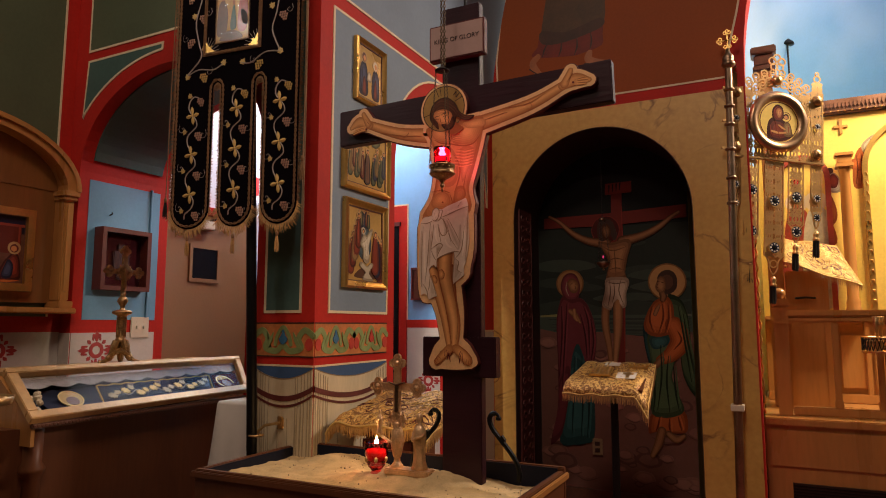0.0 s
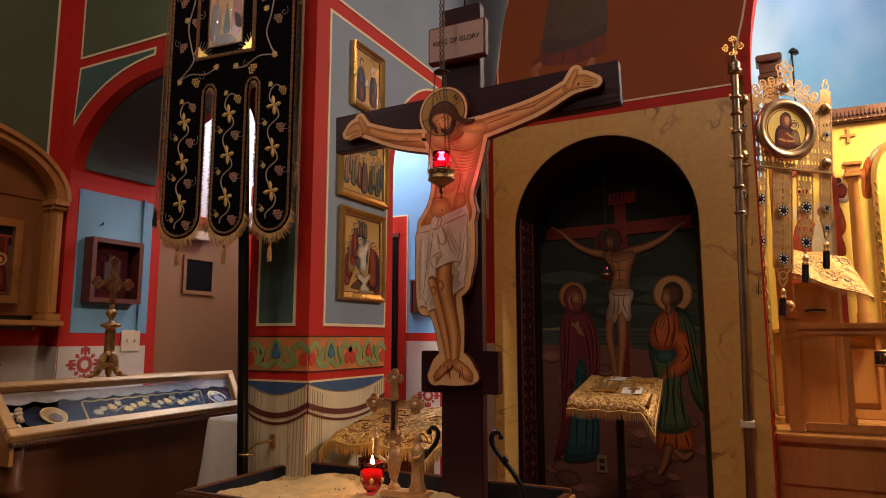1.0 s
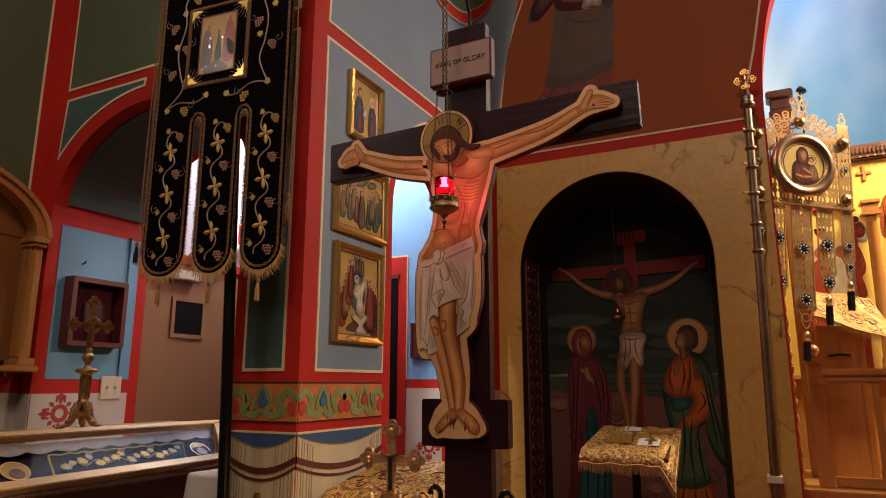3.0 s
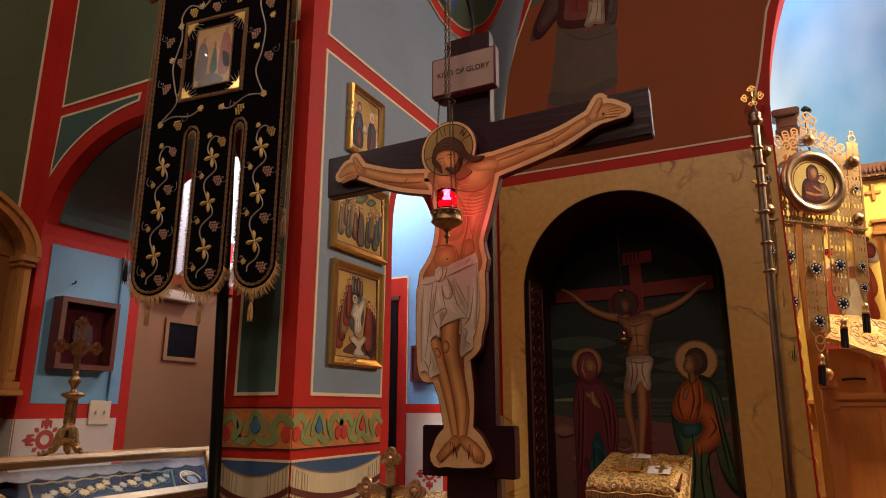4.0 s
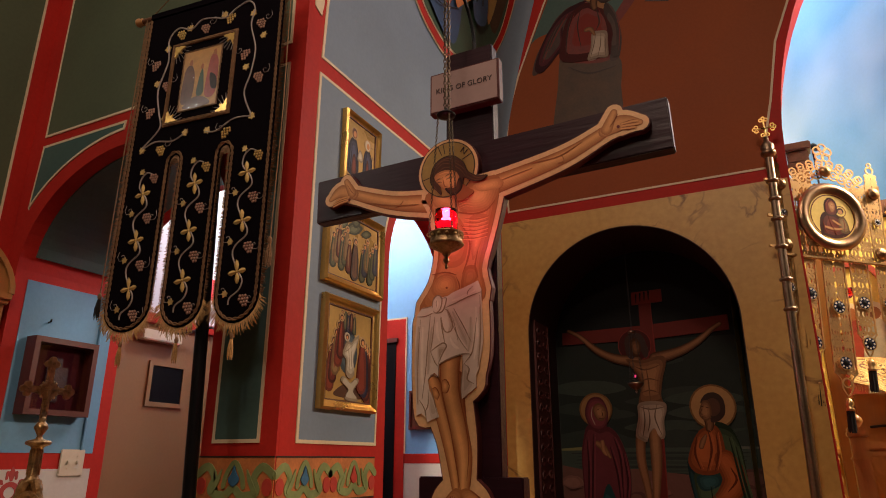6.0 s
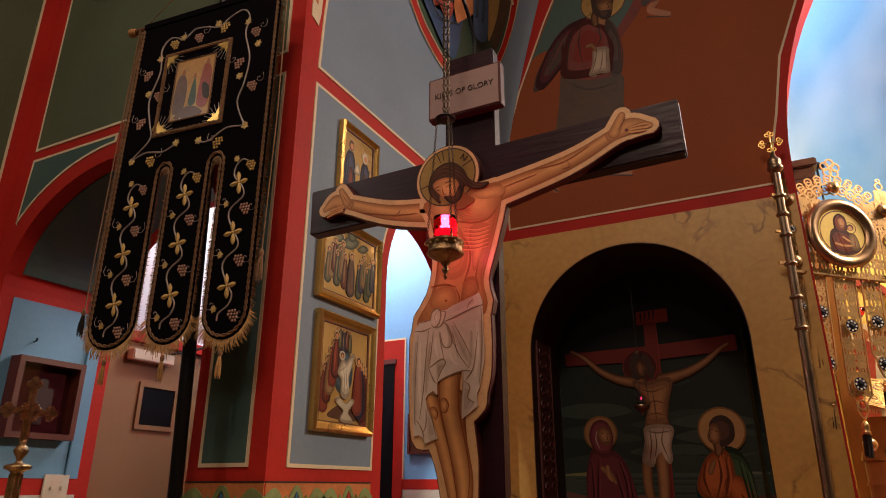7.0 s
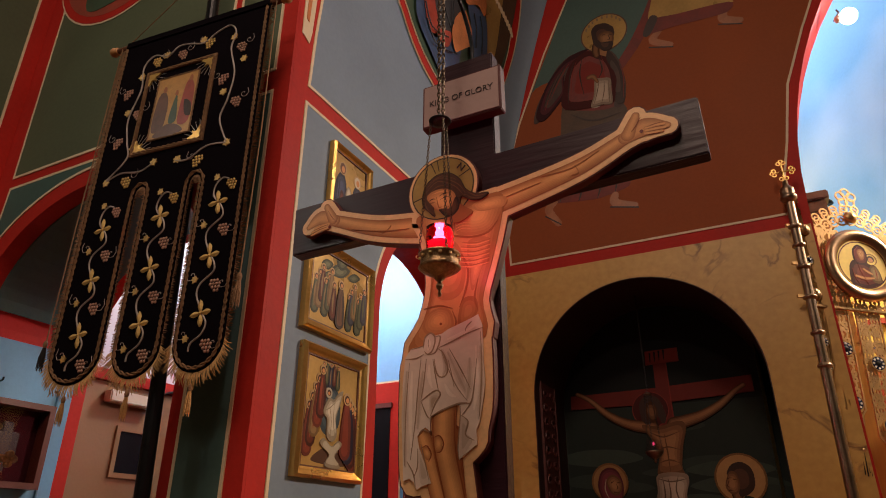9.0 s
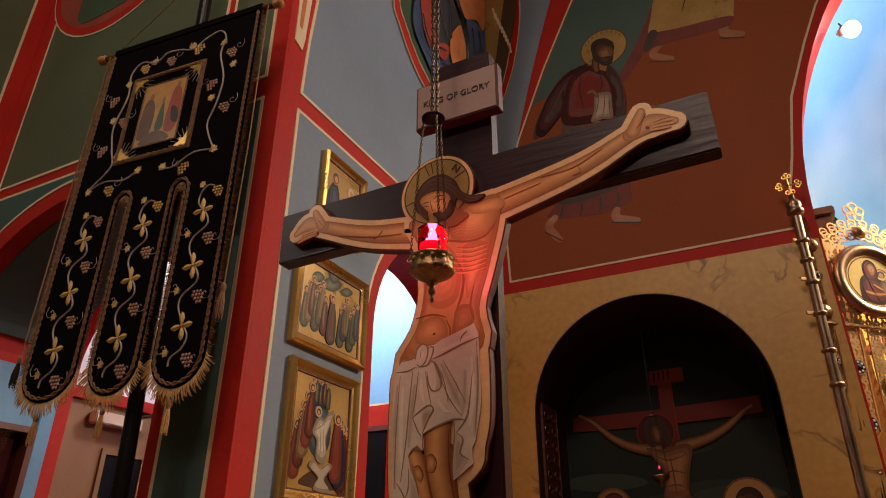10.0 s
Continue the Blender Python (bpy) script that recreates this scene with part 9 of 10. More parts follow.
part("sandal_line", ribbon([(-0.693, 3.995), (-0.561, 3.950)], [0.008], "y", YA, YA - 0.00114), INK, apo)
part("sandal_line", ribbon([(-0.293, 4.011), (-0.174, 3.967)], [0.008], "y", YA, YA - 0.00117), INK, apo)

# ---------- staff and pierced metal banner ----------
staff = thing("processional_staff", "turned bronze processional staff with a pierced cross on top", "staff")
s0, s1 = Vector((-0.214, 4.12, 0.0)), Vector((-0.157, 4.12, 2.79))
part("shaft", tube([s0, s0.lerp(s1, 0.5), s1], [0.024, 0.023, 0.019], 16), SILVER, staff)
for z in (1.95, 2.10, 2.27, 2.42, 2.53, 2.63):
    p = s0.lerp(s1, z / 2.79)
    smooth(part("collar", lathe([(0.020, -0.012), (0.030, -0.006), (0.031, 0.004), (0.020, 0.012)], p, 16), SILVER, staff))
smooth(part("knop", lathe([(0.020, 0), (0.038, 0.02), (0.038, 0.035), (0.028, 0.042), (0.034, 0.055), (0.032, 0.075), (0.014, 0.095), (0.012, 0.12)], s1 - Vector((0, 0, 0.03)), 18), SILVER, staff))
bm = bmesh.new()
cz = 2.935
for dx, dz in ((0.036, 0), (-0.036, 0), (0, 0.045), (0, -0.036)):
    for k in range(3):
        a = math.atan2(dz, dx) + (k - 1) * 1.3
        ring(s1.x + dx + 0.012 * math.cos(a), cz + dz + 0.012 * math.sin(a), 0.009, 0.004, "y", 4.116, 4.122, bm, 12)
    tube([(s1.x, 4.119, cz), (s1.x + dx, 4.119, cz + dz)], 0.004, 6, bm)
part("pierced_cross", bm, GOLD, staff)
part("wall_clip", boxes((-0.235, -0.165, 4.09, 4.196, 0.765, 0.80), bevel=0.003), IVORY, staff, "pale clip holding the staff to the wall")

ban2 = thing("pierced_metal_banner", "gilt pierced-metal church banner with a round icon and hanging strips", "banner")
ban2.matrix_world = pose(0.085, 4.33, 2.455, 0, 4, 33) @ Matrix.Diagonal((1.12, 1.12, 1.12, 1))


def lattice(x0, x1, z0, z1, bm, cell=0.036, seed=0):
    """Pierced scroll-work filling a strip: rings, petals and ribs."""
    w = x1 - x0
    n = max(1, round((z1 - z0) / (cell * 1.6)))
    h = (z1 - z0) / n
    m = max(1, round(w / (cell * 1.3)))
    cw = w / m
    for i in range(m):
        for j in range(n):
            cx, cz2 = x0 + (i + 0.5) * cw, z0 + (j + 0.5) * h
            r = min(cw, h) * 0.30
            ring(cx, cz2, r, 0.0085, "y", 0, 0.004, bm, 12)
            disk(cx, cz2, r * 0.30, "y", 0, 0.004, bm, 8)
            for sx in (-1, 1):
                for sz in (-1, 1):
                    ribbon([(cx + sx * r * 0.7, cz2 + sz * r * 0.7), (cx + sx * cw * 0.40, cz2 + sz * h * 0.26), (cx + sx * cw * 0.30, cz2 + sz * h * 0.45), (cx + sx * cw * 0.08, cz2 + sz * h * 0.38), (cx + sx * cw * 0.16, cz2 + sz * h * 0.28)], [0.0095], "y", 0.0003, 0.0043, bm, 3)
            ribbon([(cx, cz2 - r * 0.9), (cx, cz2 + r * 0.9)], [0.007], "y", 0.0002, 0.0042, bm, 2)
            ribbon([(cx, cz2 + r), (cx, cz2 + h * 0.5)], [0.007], "y", 0.0002, 0.0042, bm, 2)


def rails(x0, x1, z0, z1, bm, w=0.006):
    for a in (x0, x1 - w):
        slab(rect(a, z0, a + w, z1), "y", -0.001, 0.005, bm)


def enamel(x, z, r, parent):
    e = smooth(part("enamel_boss", move(lathe([(r, 0), (r, 0.003), (r * 0.9, 0.005), (r * 0.4, 0.0055), (0, 0.006)], (0, 0, 0), 18), Matrix.Translation((x, -0.001, z)) @ Matrix.Rotation(radians(90), 4, "X")), ENAMEL, parent, "blue and white enamel boss"))
    part("boss_rim", move(ring(0, 0, r, 0.004, "z", 0, 0.006, None, 20), Matrix.Translation((x, -0.001, z)) @ Matrix.Rotation(radians(90), 4, "X")), BRASS, e)
    bm = bmesh.new()
    for k in range(8):
        a = k * math.pi / 4
        disk(0.68 * r * math.cos(a), 0.68 * r * math.sin(a), r * 0.16, "z", 0.0, 0.0068, bm, 8)
    part("enamel_dots", move(bm, Matrix.Translation((x, -0.001, z)) @ Matrix.Rotation(radians(90), 4, "X")), WHITE, e)
    part("boss_centre", move(lathe([(r * 0.42, 0.005), (r * 0.36, 0.008), (0, 0.010)], (0, 0, 0), 10), Matrix.Translation((x, -0.001, z)) @ Matrix.Rotation(radians(90), 4, "X")), IRON, e)


up = bmesh.new()
lattice(-0.262, 0.262, -0.20, 0.165, up, 0.050)
plate = part("upper_plate", up, PIERCED, ban2, "pierced gilt upper plate")
for x in (-0.268, 0.26):
    part("plate_edge", slab(rect(x, -0.2, x + 0.008, 0.19), "y", -0.001, 0.005), PIERCED, plate)
for x in (-0.232, 0.232):
    bm = bmesh.new()
    rails(x - 0.036, x + 0.036, -0.19, 0.19, bm)
    lattice(x - 0.03, x + 0.03, 0.12, 0.245, bm, 0.03)
    ring(x, 0.268, 0.018, 0.007, "y", 0, 0.005, bm, 14)
    ring(x, 0.297, 0.010, 0.005, "y", 0, 0.005, bm, 12)
    part("finial", bm, PIERCED, plate)
    for z in (0.145, -0.155):
        smooth(part("cherub_boss", move(lathe([(0.030, 0), (0.026, 0.008), (0.016, 0.016), (0, 0.02)], (0, 0, 0), 14), Matrix.Translation((x, -0.002, z)) @ Matrix.Rotation(radians(90), 4, "X")), LAMPBRASS, plate, "round bronze boss"))
    enamel(x, 0.0, 0.018, plate)
for t in range(13):
    a = radians(18 + 144 * t / 12)
    bm = ring(0.205 * math.cos(a), 0.02 + 0.205 * math.sin(a), 0.026, 0.008, "y", 0, 0.004, None, 14)
    ring(0.205 * math.cos(a), 0.02 + 0.205 * math.sin(a), 0.010, 0.006, "y", 0, 0.004, bm, 10)
    ring(0.25 * math.cos(a + 0.09), 0.03 + 0.25 * math.sin(a + 0.09), 0.017, 0.007, "y", 0, 0.004, bm, 12)
    for f in (-1, 1):
        c = (0.228 * math.cos(a + f * 0.10), 0.03 + 0.228 * math.sin(a + f * 0.10))
        ribbon([(c[0] + 0.024 * (1 - i / 9) * math.cos(a + f * i * 0.8), c[1] + 0.024 * (1 - i / 9) * math.sin(a + f * i * 0.8)) for i in range(8)], [0.0055], "y", 0.0002, 0.0042, bm, 2)
    part("crest_curl", bm, PIERCED, plate)
bm = bmesh.new()
for a in range(0, 360, 72):
    ring(0.028 * math.cos(radians(a + 90)), 0.335 + 0.028 * math.sin(radians(a + 90)), 0.020, 0.007, "y", 0, 0.005, bm, 14)
part("crest_flower", bm, PIERCED, plate)
smooth(part("crest_boss", move(lathe([(0.030, 0), (0.024, 0.010), (0.010, 0.018), (0, 0.02)], (0, 0, 0), 12), Matrix.Translation((0, -0.002, 0.235)) @ Matrix.Rotation(radians(90), 4, "X")), BRASS, plate))
rd = smooth(part("round_frame", move(lathe([(0.165, 0), (0.168, 0.012), (0.155, 0.024), (0.138, 0.026), (0.124, 0.018), (0.116, 0.012), (0.112, 0.008)], (0, 0, 0), 40), Matrix.Translation((0, -0.004, 0)) @ Matrix.Rotation(radians(90), 4, "X")), mat("bronze_frame_metal", (0.42, 0.27, 0.16), 0.34, 0.9, 0.2, 14, 90, 0.1), ban2, "heavy round bronze frame"))
ric = part("round_icon", disk(0, 0, 0.114, "y", -0.013, -0.0165, None, 36), GOLDPAINT, rd, "round gold icon with a red-robed figure shape")
rp = Painter("y", -0.0165, -1, ric, 0.00004)
rp.ring((0, 0), 0.107, 0.005, ICONWINE[1])
rp.soft([(-0.065, -0.09), (-0.062, -0.012), (-0.030, 0.022), (0.034, 0.003), (0.074, -0.055), (0.076, -0.078), (0.01, -0.106), (-0.04, -0.100)], ICONWINE[0:3], 0.5)
rp.soft([(-0.036, 0.018), (-0.036, 0.066), (-0.010, 0.094), (0.020, 0.080), (0.028, 0.040), (0.018, 0.006), (-0.016, 0.0)], ICONWINE[0:3], 0.6)
rp.soft([(-0.016, 0.060), (0.002, 0.076), (0.018, 0.060), (0.012, 0.030), (-0.005, 0.024)], FL[1:6], 0.4)
rp.soft([(0.028, -0.012), (0.053, 0.003), (0.071, -0.028), (0.074, -0.074), (0.034, -0.074)], ICONTAN[0:3], 0.5)
rp.ring((0.041, 0.028), 0.026, 0.003, ICONWINE[1])
rp.disk((0.041, 0.030), 0.016, HR[1])
rp.disk((0.040, 0.026), 0.011, FL[4])
rp.limb([(-0.040, -0.055), (0.0, -0.062), (0.040, -0.058)], [0.012, 0.014, 0.008], FL[2:6], 0.4)
rp.limb([(0.0, -0.020), (0.022, -0.034), (0.036, -0.040)], [0.010, 0.012, 0.006], FL[2:6], 0.4)
for pts in ([(-0.05, -0.02), (-0.045, -0.06), (-0.03, -0.09)], [(-0.02, 0.0), (-0.01, -0.04), (0.01, -0.09)], [(0.05, -0.01), (0.055, -0.04), (0.05, -0.07)], [(-0.028, 0.02), (-0.026, 0.06), (-0.008, 0.085)]):
    rp.stroke(pts, [0.004], ICONWINE[3])
for pts in ([(-0.008, 0.056), (-0.002, 0.057)], [(0.006, 0.057), (0.012, 0.055)], [(0.002, 0.055), (0.003, 0.044)], [(-0.003, 0.036), (0.006, 0.036)]):
    rp.stroke(pts, [0.002], FL[0])
rp.done()
part("hanging_bar", boxes((-0.272, 0.272, -0.010, 0.010, -0.212, -0.200), bevel=0.002), PIERCED, ban2)
STRIPS = ((-0.232, 0.066, -0.55, (-0.36, -0.46)), (-0.140, 0.084, -0.72, (-0.38, -0.60)), (-0.012, 0.108, -0.82, (-0.43, -0.68)), (0.112, 0.090, -0.64, (-0.40, -0.585)), (0.228, 0.066, -0.56, (-0.395, -0.50)))
for x, w, zb, bosses in STRIPS:
    bm = bmesh.new()
    rails(x - w / 2, x + w / 2, zb + 0.10, -0.213, bm)
    lattice(x - w / 2 + 0.006, x + w / 2 - 0.006, zb + 0.09, -0.215, bm, 0.044)
    ribbon([(x - w / 2, zb + 0.1), (x - w / 4, zb + 0.07), (x - w / 5, zb + 0.03), (x, zb), (x + w / 5, zb + 0.03), (x + w / 4, zb + 0.07), (x + w / 2, zb + 0.1)], [0.006], "y", 0, 0.004, bm)
    ring(x, zb + 0.055, w * 0.18, 0.006, "y", 0, 0.004, bm, 14)
    st = part("hanging_strip", bm, PIERCED, ban2, "narrow pierced gilt strip")
    for z in bosses:
        enamel(x, z, 0.022 if w < 0.07 else 0.030, st)
    smooth(part("tassel_knob", lathe([(0.004, 0.04), (0.012, 0.03), (0.016, 0.015), (0.010, 0.004), (0.017, -0.004), (0.017, -0.014)], (x, 0.002, zb - 0.05), 14), BRASS, st))
    bm = bmesh.new()
    for k in range(26):
        a, r = k * 2.4, 0.015 * math.sqrt((k + 1) / 26)
        tube([(x + r * math.cos(a), 0.002 + r * math.sin(a), zb - 0.062), (x + 1.1 * r * math.cos(a), 0.002 + 1.1 * r * math.sin(a), zb - 0.142 - 0.006 * (k % 3))], 0.0022, 4, bm)
    part("black_tassel", bm, BLACKTASSEL, st, "black thread tassel")
for z in (0.16, -0.02, -0.17):
    part("staff_bracket", boxes((-0.31, -0.262, -0.004, 0.006, z - 0.006, z + 0.006)), PIERCED, ban2)

# ---------- solea, rail and icon screen ----------
solea = setting("solea", boxes((-0.07, 3.9, 4.47, 7.4, 0, 0.70)), OAK, "raised wooden floor of the sanctuary", "platform")
part("nosing", boxes((-0.07, 3.9, 4.44, 4.4695, 0.655, 0.70), bevel=0.006), OAK, solea)
part("step_board", boxes((-0.05, 3.9, 4.455, 4.4695, 0.42, 0.63), bevel=0.004), OAK, solea)
part("vent_grille", boxes((0.06, 0.9, 4.455, 4.4695, 0.22, 0.33)), INK, solea, "dark vent grille")
for k in range(6):
    part("vent_slat", boxes((0.06, 0.9, 4.450, 4.4545, 0.228 + 0.017 * k, 0.236 + 0.017 * k)), IRON, solea)
rail = thing("altar_rail", "golden wooden altar rail with square balusters", "railing")
part("base_rail", boxes((0.09, 3.8, 4.58, 4.64, 0.705, 0.755), bevel=0.006), OAK, rail)
part("top_rail", boxes((0.075, 3.8, 4.575, 4.645, 1.295, 1.335), (0.075, 3.8, 4.585, 4.635, 1.26, 1.2945), bevel=0.008), OAK, rail)
newel = part("newel_post", boxes((0.01, 0.085, 4.56, 4.64, 0.70, 1.36), bevel=0.004), OAK, rail)
part("newel_cap", boxes((0.0, 0.095, 4.55, 4.65, 1.36, 1.385), (0.006, 0.089, 4.556, 4.644, 1.38, 1.405), bevel=0.004), OAK, newel)
part("newel_band", boxes((0.003, 0.092, 4.553, 4.647, 1.245, 1.262), bevel=0.004), OAK, newel)
smooth(part("ball_finial", lathe([(0.012, 0), (0.02, 0.006), (0.032, 0.022), (0.035, 0.036), (0.03, 0.052), (0.014, 0.066), (0, 0.068)], (0.048, 4.60, 1.405), 18), OAK, newel))
for x in (0.315, 0.535, 0.80, 1.05, 1.30):
    b = part("baluster", boxes((x, x + 0.034, 4.595, 4.625, 0.755, 1.26), bevel=0.005), OAK, rail)
    part("baluster_foot", boxes((x - 0.006, x + 0.04, 4.59, 4.63, 0.755, 0.80), bevel=0.003), OAK, b)

screen = thing("icon_screen", "golden icon screen with arched painted panels and columns", "iconostasis")
YS = 5.5
part("gold_ground", boxes((-0.05, 3.9, YS, YS + 0.06, 1.30, 2.78)), GOLDPAINT, screen)
part("lower_panelling", boxes((-0.05, 3.9, YS - 0.01, YS + 0.06, 0.70, 1.28), bevel=0.004), OAK, screen)
for x in (0.42, 0.62, 0.95, 1.5, 2.05):
    part("lower_panel", boxes((x, x + (0.17 if x < 0.5 else 0.28), YS - 0.03, YS - 0.0105, 0.80, 1.18), bevel=0.008), OAK, screen)
    part("lower_pilaster", boxes((x - 0.05, x - 0.015, YS - 0.05, YS - 0.0105, 0.72, 1.26), bevel=0.006), OAK, screen)
part("sill", boxes((-0.05, 3.9, YS - 0.07, YS - 0.001, 1.28, 1.31), bevel=0.006), OAK, screen)
part("skirting", boxes((-0.05, 3.9, YS - 0.06, YS - 0.0305, 0.70, 0.765), bevel=0.006), OAK, screen)
corn = part("cornice", boxes((-0.05, 3.9, YS - 0.05, YS + 0.06, 2.785, 2.89), bevel=0.01), ICONBROWN, screen, "carved dark gold cornice")
for k in range(110):
    x = 0.1 + 0.0245 * k
    part("carved_leaf", slab([(x, 2.815), (x + 0.010, 2.835), (x + 0.006, 2.86), (x - 0.006, 2.86), (x - 0.010, 2.835)], "y", YS - 0.05, YS - 0.062), ICONBROWN, corn)
for k in range(60):
    smooth(part("cornice_bead", lathe([(0, -0.008), (0.008, 0), (0, 0.008)], (0.1 + 0.045 * k, YS - 0.052, 2.795), 8), GOLD, corn))
for cx, cw, top in ((0.25, 0.36, 2.50), (1.02, 0.78, 2.74), (2.1, 0.9, 2.74)):
    r = cw / 2
    base = [(cx - r, 1.32), (cx - r, top - r)] + arc(cx, top - r, r, r, 180, 0, 20) + [(cx + r, 1.32)]
    inner = [(cx - r + 0.035, 1.34), (cx - r + 0.035, top - r)] + arc(cx, top - r, r - 0.035, r - 0.035, 180, 0, 20) + [(cx + r - 0.035, 1.34)]
    fr = part("arched_frame", band(inner, base, "y", YS - 0.0005, YS - 0.035), GOLD if cw > 0.4 else ICONRED, screen, "carved arched frame")
    part("arched_panel", slab(inner, "y", YS - 0.0005, YS - 0.006), GOLDPAINT, screen, "arched icon panel on gold")
    if cw > 0.4:
        for k in range(14):
            z = 1.40 + 0.07 * k
            part("carved_curl", tube([(cx - r + 0.017 + 0.013 * math.cos(i), YS - 0.037, z + 0.022 * math.sin(i)) for i in range(5)], 0.006, 5), GOLD, fr)
    for dx, m, mh in ((-0.05, ICONRED, HAIR), (0.09, ICONPALE, HAIR)):
        x = cx + dx * cw / 0.4
        h = top - 0.30
        part("robe_shape", blob([(x - 0.09, 1.40), (x + 0.09, 1.40), (x + 0.10, 1.8), (x + 0.06, h - 0.12), (x - 0.05, h - 0.12), (x - 0.1, 1.8)], "y", YS - 0.006, YS - 0.0075 - 0.0007 * (dx > 0)), m, screen)
        part("halo_shape", disk(x, h - 0.05, 0.075, "y", YS - 0.006, YS - 0.0072 - 0.0007 * (dx > 0)), LINE, screen)
        part("head_shape", disk(x, h - 0.05, 0.042, "y", YS - 0.006, YS - 0.009 - 0.0007 * (dx > 0)), SKINDARK, screen)
for x in (0.515, 1.53):
    cl = smooth(part("column", lathe([(0.05, 1.30), (0.05, 1.35), (0.043, 1.37), (0.046, 1.40), (0.036, 1.43), (0.037, 1.8), (0.033, 2.33), (0.042, 2.345), (0.036, 2.36)], (x, YS - 0.10, 0), 22), OAK, screen, "turned golden column"))
    part("capital", boxes((x - 0.055, x + 0.055, YS - 0.155, YS - 0.045, 2.36, 2.39), (x - 0.045, x + 0.045, YS - 0.145, YS - 0.055, 2.39, 2.44), (x - 0.058, x + 0.058, YS - 0.158, YS - 0.042, 2.44, 2.465), bevel=0.004), OAK, cl)
sw_ = Painter("y", YS - 0.0005, -1, screen, 0.00006)
sw_.soft([(0.578, 2.238), (0.582, 2.405), (0.623, 2.517), (0.685, 2.509), (0.712, 2.390), (0.653, 2.322), (0.640, 2.233)], MORANGE[2:5], 0.5)
sw_.soft([(0.638, 2.532), (0.715, 2.606), (0.771, 2.582), (0.730, 2.463), (0.675, 2.452)], ICONWHITE[0:3], 0.5)
sw_.limb([(0.602, 2.402), (0.650, 2.389), (0.692, 2.409)], [0.09, 0.08, 0.05], MORANGE[2:5], 0.4)
for pts in ([(0.606, 2.465), (0.607, 2.360), (0.593, 2.258)], [(0.635, 2.482), (0.634, 2.357), (0.620, 2.243)], [(0.696, 2.579), (0.710, 2.523), (0.689, 2.467)]):
    sw_.stroke(pts, [0.010], MORANGE[0])
sw_.soft([(0.411, 2.221), (0.405, 2.297), (0.430, 2.358), (0.472, 2.341), (0.497, 2.280), (0.485, 2.206)], ICONWHITE[0:3], 0.6)
sw_.soft([(0.417, 2.254), (0.428, 2.329), (0.458, 2.342), (0.484, 2.298), (0.466, 2.241)], ICONWINE[1:4], 0.5)
sw_.disk([(0.434, 2.370)][0], 0.022, HR[1])
sw_.soft([(0.362, 2.175), (0.428, 2.190), (0.463, 2.062), (0.444, 1.980), (0.379, 1.964)], MORANGE[1:4], 0.5)
sw_.soft([(0.336, 1.966), (0.416, 1.994), (0.449, 1.835), (0.335, 1.821)], MORANGE[2:5], 0.5)
sw_.done()
gc = part("applied_cross", boxes((0.475, 0.565, YS - 0.012, YS - 0.0005, 2.68, 2.70), (0.51, 0.53, YS - 0.0125, YS - 0.0005, 2.635, 2.745), bevel=0.002), OAK, screen)
tall = thing("gilt_pilaster", "tall gilt pilaster with a carved capital by the arch", "pilaster")
part("shaft", boxes((-0.01, 0.085, 5.04, 5.12, 0.70, 3.06), bevel=0.006), OAK, tall)
part("capital", boxes((-0.035, 0.11, 5.02, 5.14, 3.04, 3.08), (-0.025, 0.10, 5.03, 5.13, 3.08, 3.16), (-0.045, 0.12, 5.01, 5.15, 3.16, 3.215), bevel=0.008), ICONBROWN, tall, "carved capital")
for k in range(40):
    part("bead", lathe([(0, -0.012), (0.010, -0.004), (0.010, 0.004), (0, 0.012)], (0.10, 5.04, 0.9 + 0.053 * k), 8), GOLD, tall)
edging = thing("twisted_edging", "gilt twisted rope edging along the arch", "trim")
part("rope", tube([(-0.068 + 0.006 * math.cos(k * 0.9), 4.445 + 0.006 * math.sin(k * 0.9), 0.72 + 0.0125 * k) for k in range(110)], 0.007, 6), GOLD, edging)

lect3 = thing("lectern", "tall golden wooden lectern with a black handle", "lectern")
part("body", boxes((0.09, 0.30, 4.93, 5.22, 0.70, 1.60), bevel=0.006), OAK, lect3)
part("leg", boxes((0.30, 0.335, 4.93, 4.965, 0.70, 1.55), bevel=0.004), OAK, lect3)
part("handle", tube(curve([(0.145, 4.925, 1.42), (0.15, 4.905, 1.42), (0.20, 4.90, 1.424), (0.25, 4.905, 1.42), (0.255, 4.925, 1.42)], 5), 0.007, 8), IRON, lect3, "black iron handle")
def drape3(u, v, up):
    x = (0.085 + 0.43 * u) * (1 - v) + (0.10 + 0.30 * u) * v
    z = (1.66 - 0.17 * u) * (1 - v) + (1.83 - 0.06 * u) * v
    return (x, 4.86 + 0.16 * v, z + up * 0.6 + 0.006 * math.sin(u * 9 + v * 3))
OLDBROCADE = mat("old_gold_brocade", (0.30, 0.14, 0.03), 0.55, 0.2, 0.3, 30, 200, 0.5, 0, (0.66, 0.42, 0.12), spec=0.3)
cloth_sheet("lectern_cloth", "bright gold brocade cloth with fringe over the tall lectern", drape3, 28, 16, (lambda s: (s, 0.0), lambda s: (1.0, s)), 21, 0.42, 0.34, 60, 0.04, OLDBROCADE, 0.0042)
cst = thing("brass_candle_stand", "brass candle stand with a pierced gallery and turned cups", "candle stand")
bx, by = 0.56, 4.36
smooth(part("tray", lathe([(0.02, 0), (0.12, 0.004), (0.12, 0.010), (0.0, 0.012)], (bx, by, 1.09), 30), BRASS, cst))
bm = bmesh.new()
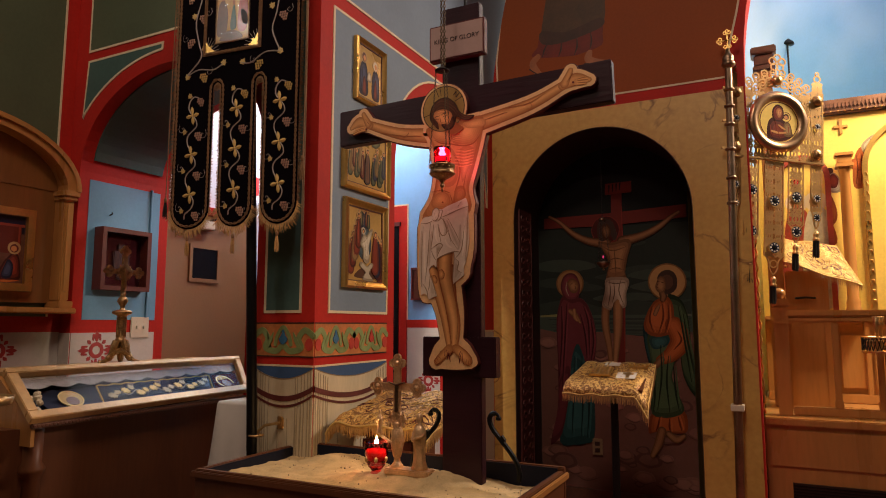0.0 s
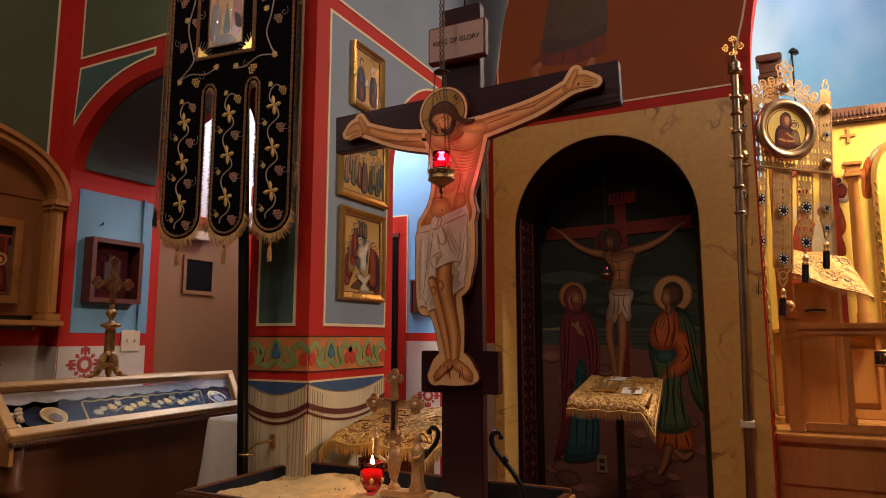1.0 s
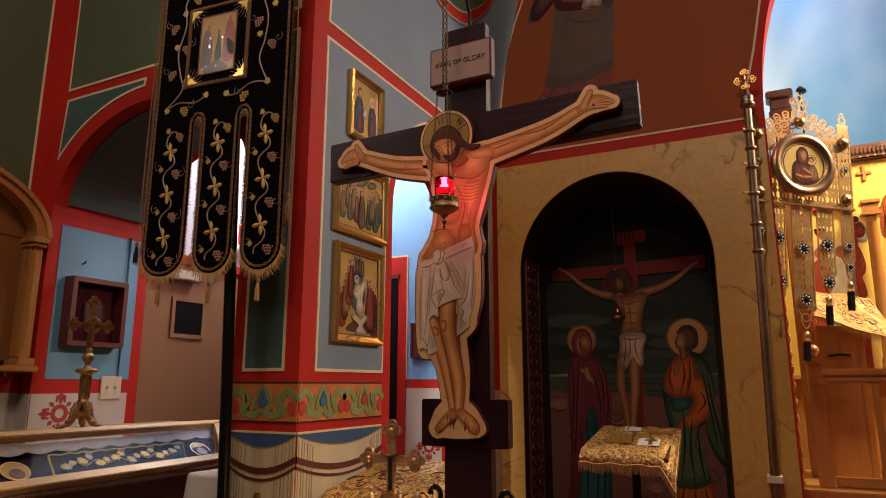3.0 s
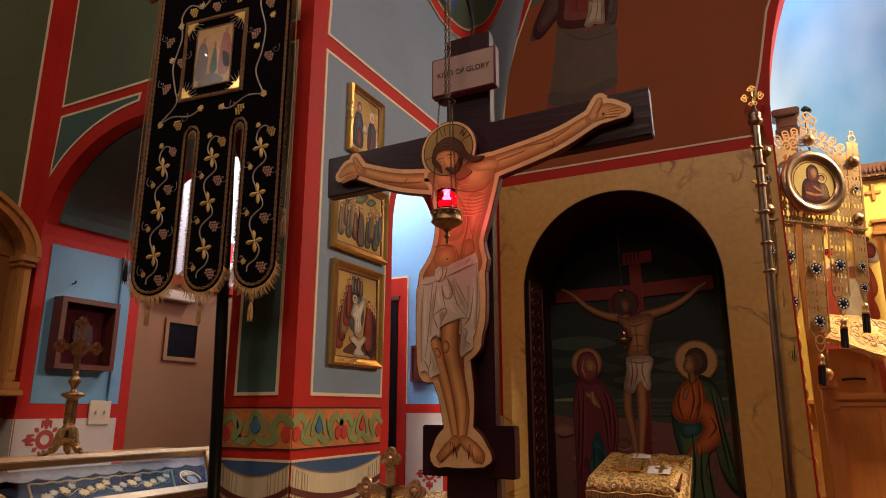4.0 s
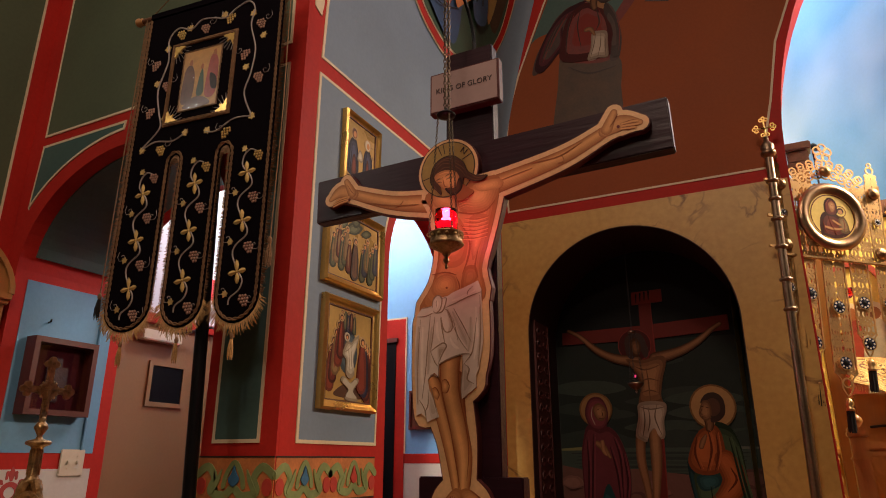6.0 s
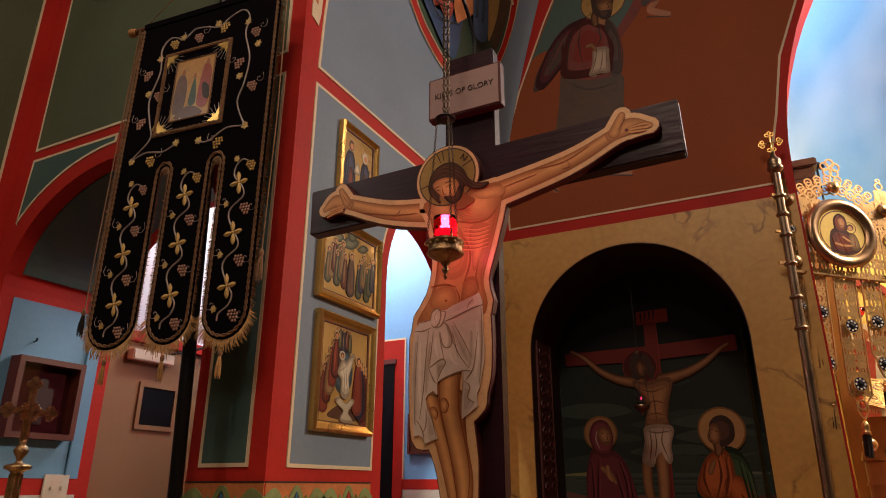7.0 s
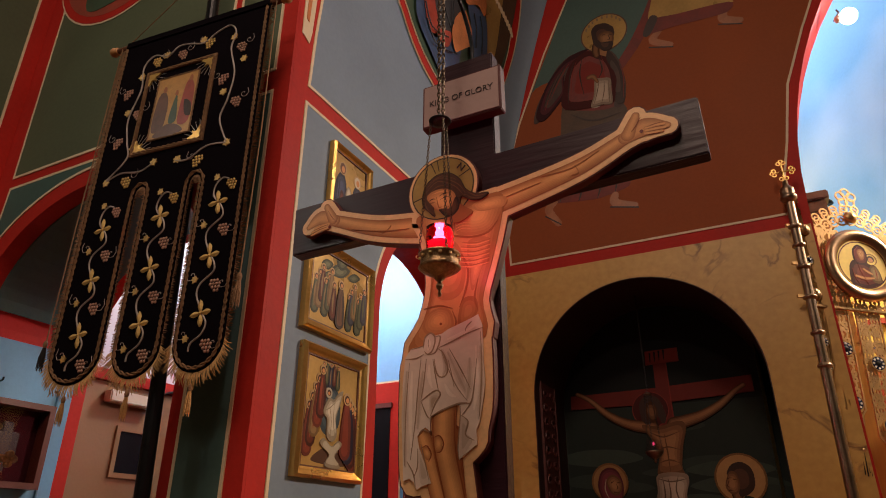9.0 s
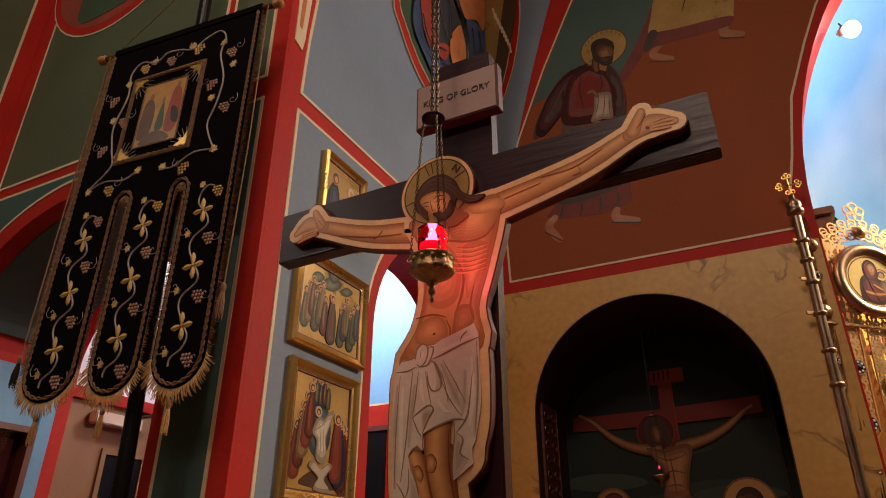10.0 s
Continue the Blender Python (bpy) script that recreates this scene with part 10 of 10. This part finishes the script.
for k in range(36):
    a = 2 * math.pi * k / 36
    for s in (-1, 1):
        b = a + s * 0.17
        tube([(bx + 0.12 * math.cos(a), by + 0.12 * math.sin(a), 1.105), (bx + 0.12 * math.cos(b), by + 0.12 * math.sin(b), 1.175)], 0.003, 4, bm)
tagged(part("pierced_gallery", bm, IRON, cst), "dark pierced metal gallery", kind="stuff")
for z in (1.103, 1.178):
    part("gallery_ring", tube([(bx + 0.12 * math.cos(k * 0.2094), by + 0.12 * math.sin(k * 0.2094), z) for k in range(30)], 0.004, 6, None, True), BRASS, cst)
for k in range(6):
    a = 1.047 * k
    smooth(part("candle_cup", lathe([(0.014, 0), (0.008, 0.01), (0.018, 0.03), (0.012, 0.045), (0.02, 0.06), (0.018, 0.062)], (bx + 0.085 * math.cos(a), by + 0.085 * math.sin(a), 1.10), 12), BRASS, cst))
for k in range(4):
    a = 1.57 * k + 0.4
    smooth(part("upper_cup", lathe([(0.006, 0), (0.008, 0.13), (0.02, 0.15), (0.012, 0.165), (0.02, 0.19), (0.018, 0.192)], (bx + 0.05 * math.cos(a), by + 0.05 * math.sin(a), 1.10), 12), BRASS, cst))
smooth(part("stem", lathe([(0.13, 0), (0.12, 0.02), (0.03, 0.05), (0.018, 0.3), (0.018, 1.09)], (bx, by, 0), 18), BRASS, cst))

pend_l = thing("ceiling_pendant", "black pendant rod hanging from a round ceiling rose", "pendant")
smooth(part("ceiling_rose", lathe([(0.055, 0), (0.05, 0.02), (0.02, 0.05)], (0.243, 6.33, 3.70), 20), IRON, pend_l))
part("rod", tube([(0.243, 6.33, 2.9), (0.243, 6.33, 3.71)], 0.008, 8), IRON, pend_l)
rl = thing("hanging_oil_lamp", "small red glass lamp hanging before the icon screen", "lamp")
part("chain_rod", tube([(0.20, 5.3, 2.28), (0.20, 5.42, 2.80)], 0.003, 6), BRASS, rl)
smooth(part("red_glass", lathe([(0.01, -0.03), (0.03, 0), (0.036, 0.03), (0.03, 0.03), (0.02, 0)], (0.20, 5.3, 2.25), 16), REDGLASS, rl))
smooth(part("flame", lathe([(0, 0), (0.012, 0.01), (0, 0.03)], (0.20, 5.3, 2.26), 10), WAXGLOW, rl))
flood = thing("flood_lamp", "white flood lamp fixed inside the great arch", "lamp")
part("arm", tube([(0.326, 4.42, 4.044), (0.331, 4.41, 4.014), (0.291, 4.37, 3.935), (0.301, 4.36, 3.933)], 0.005, 8), INK, flood)
smooth(part("socket", move(lathe([(0.012, -0.03), (0.020, -0.024), (0.022, 0.0), (0.018, 0.004)], (0, 0, 0), 18), Matrix.Translation((0.321, 4.36, 3.933)) @ Matrix.Rotation(radians(80), 4, "Y")), IVORY, flood))
smooth(part("bulb", lathe([(0.0, -0.046), (0.024, -0.040), (0.040, -0.022), (0.046, 0.0), (0.040, 0.022), (0.024, 0.040), (0.0, 0.046)], (0.361, 4.36, 3.933), 20), BULB, flood))
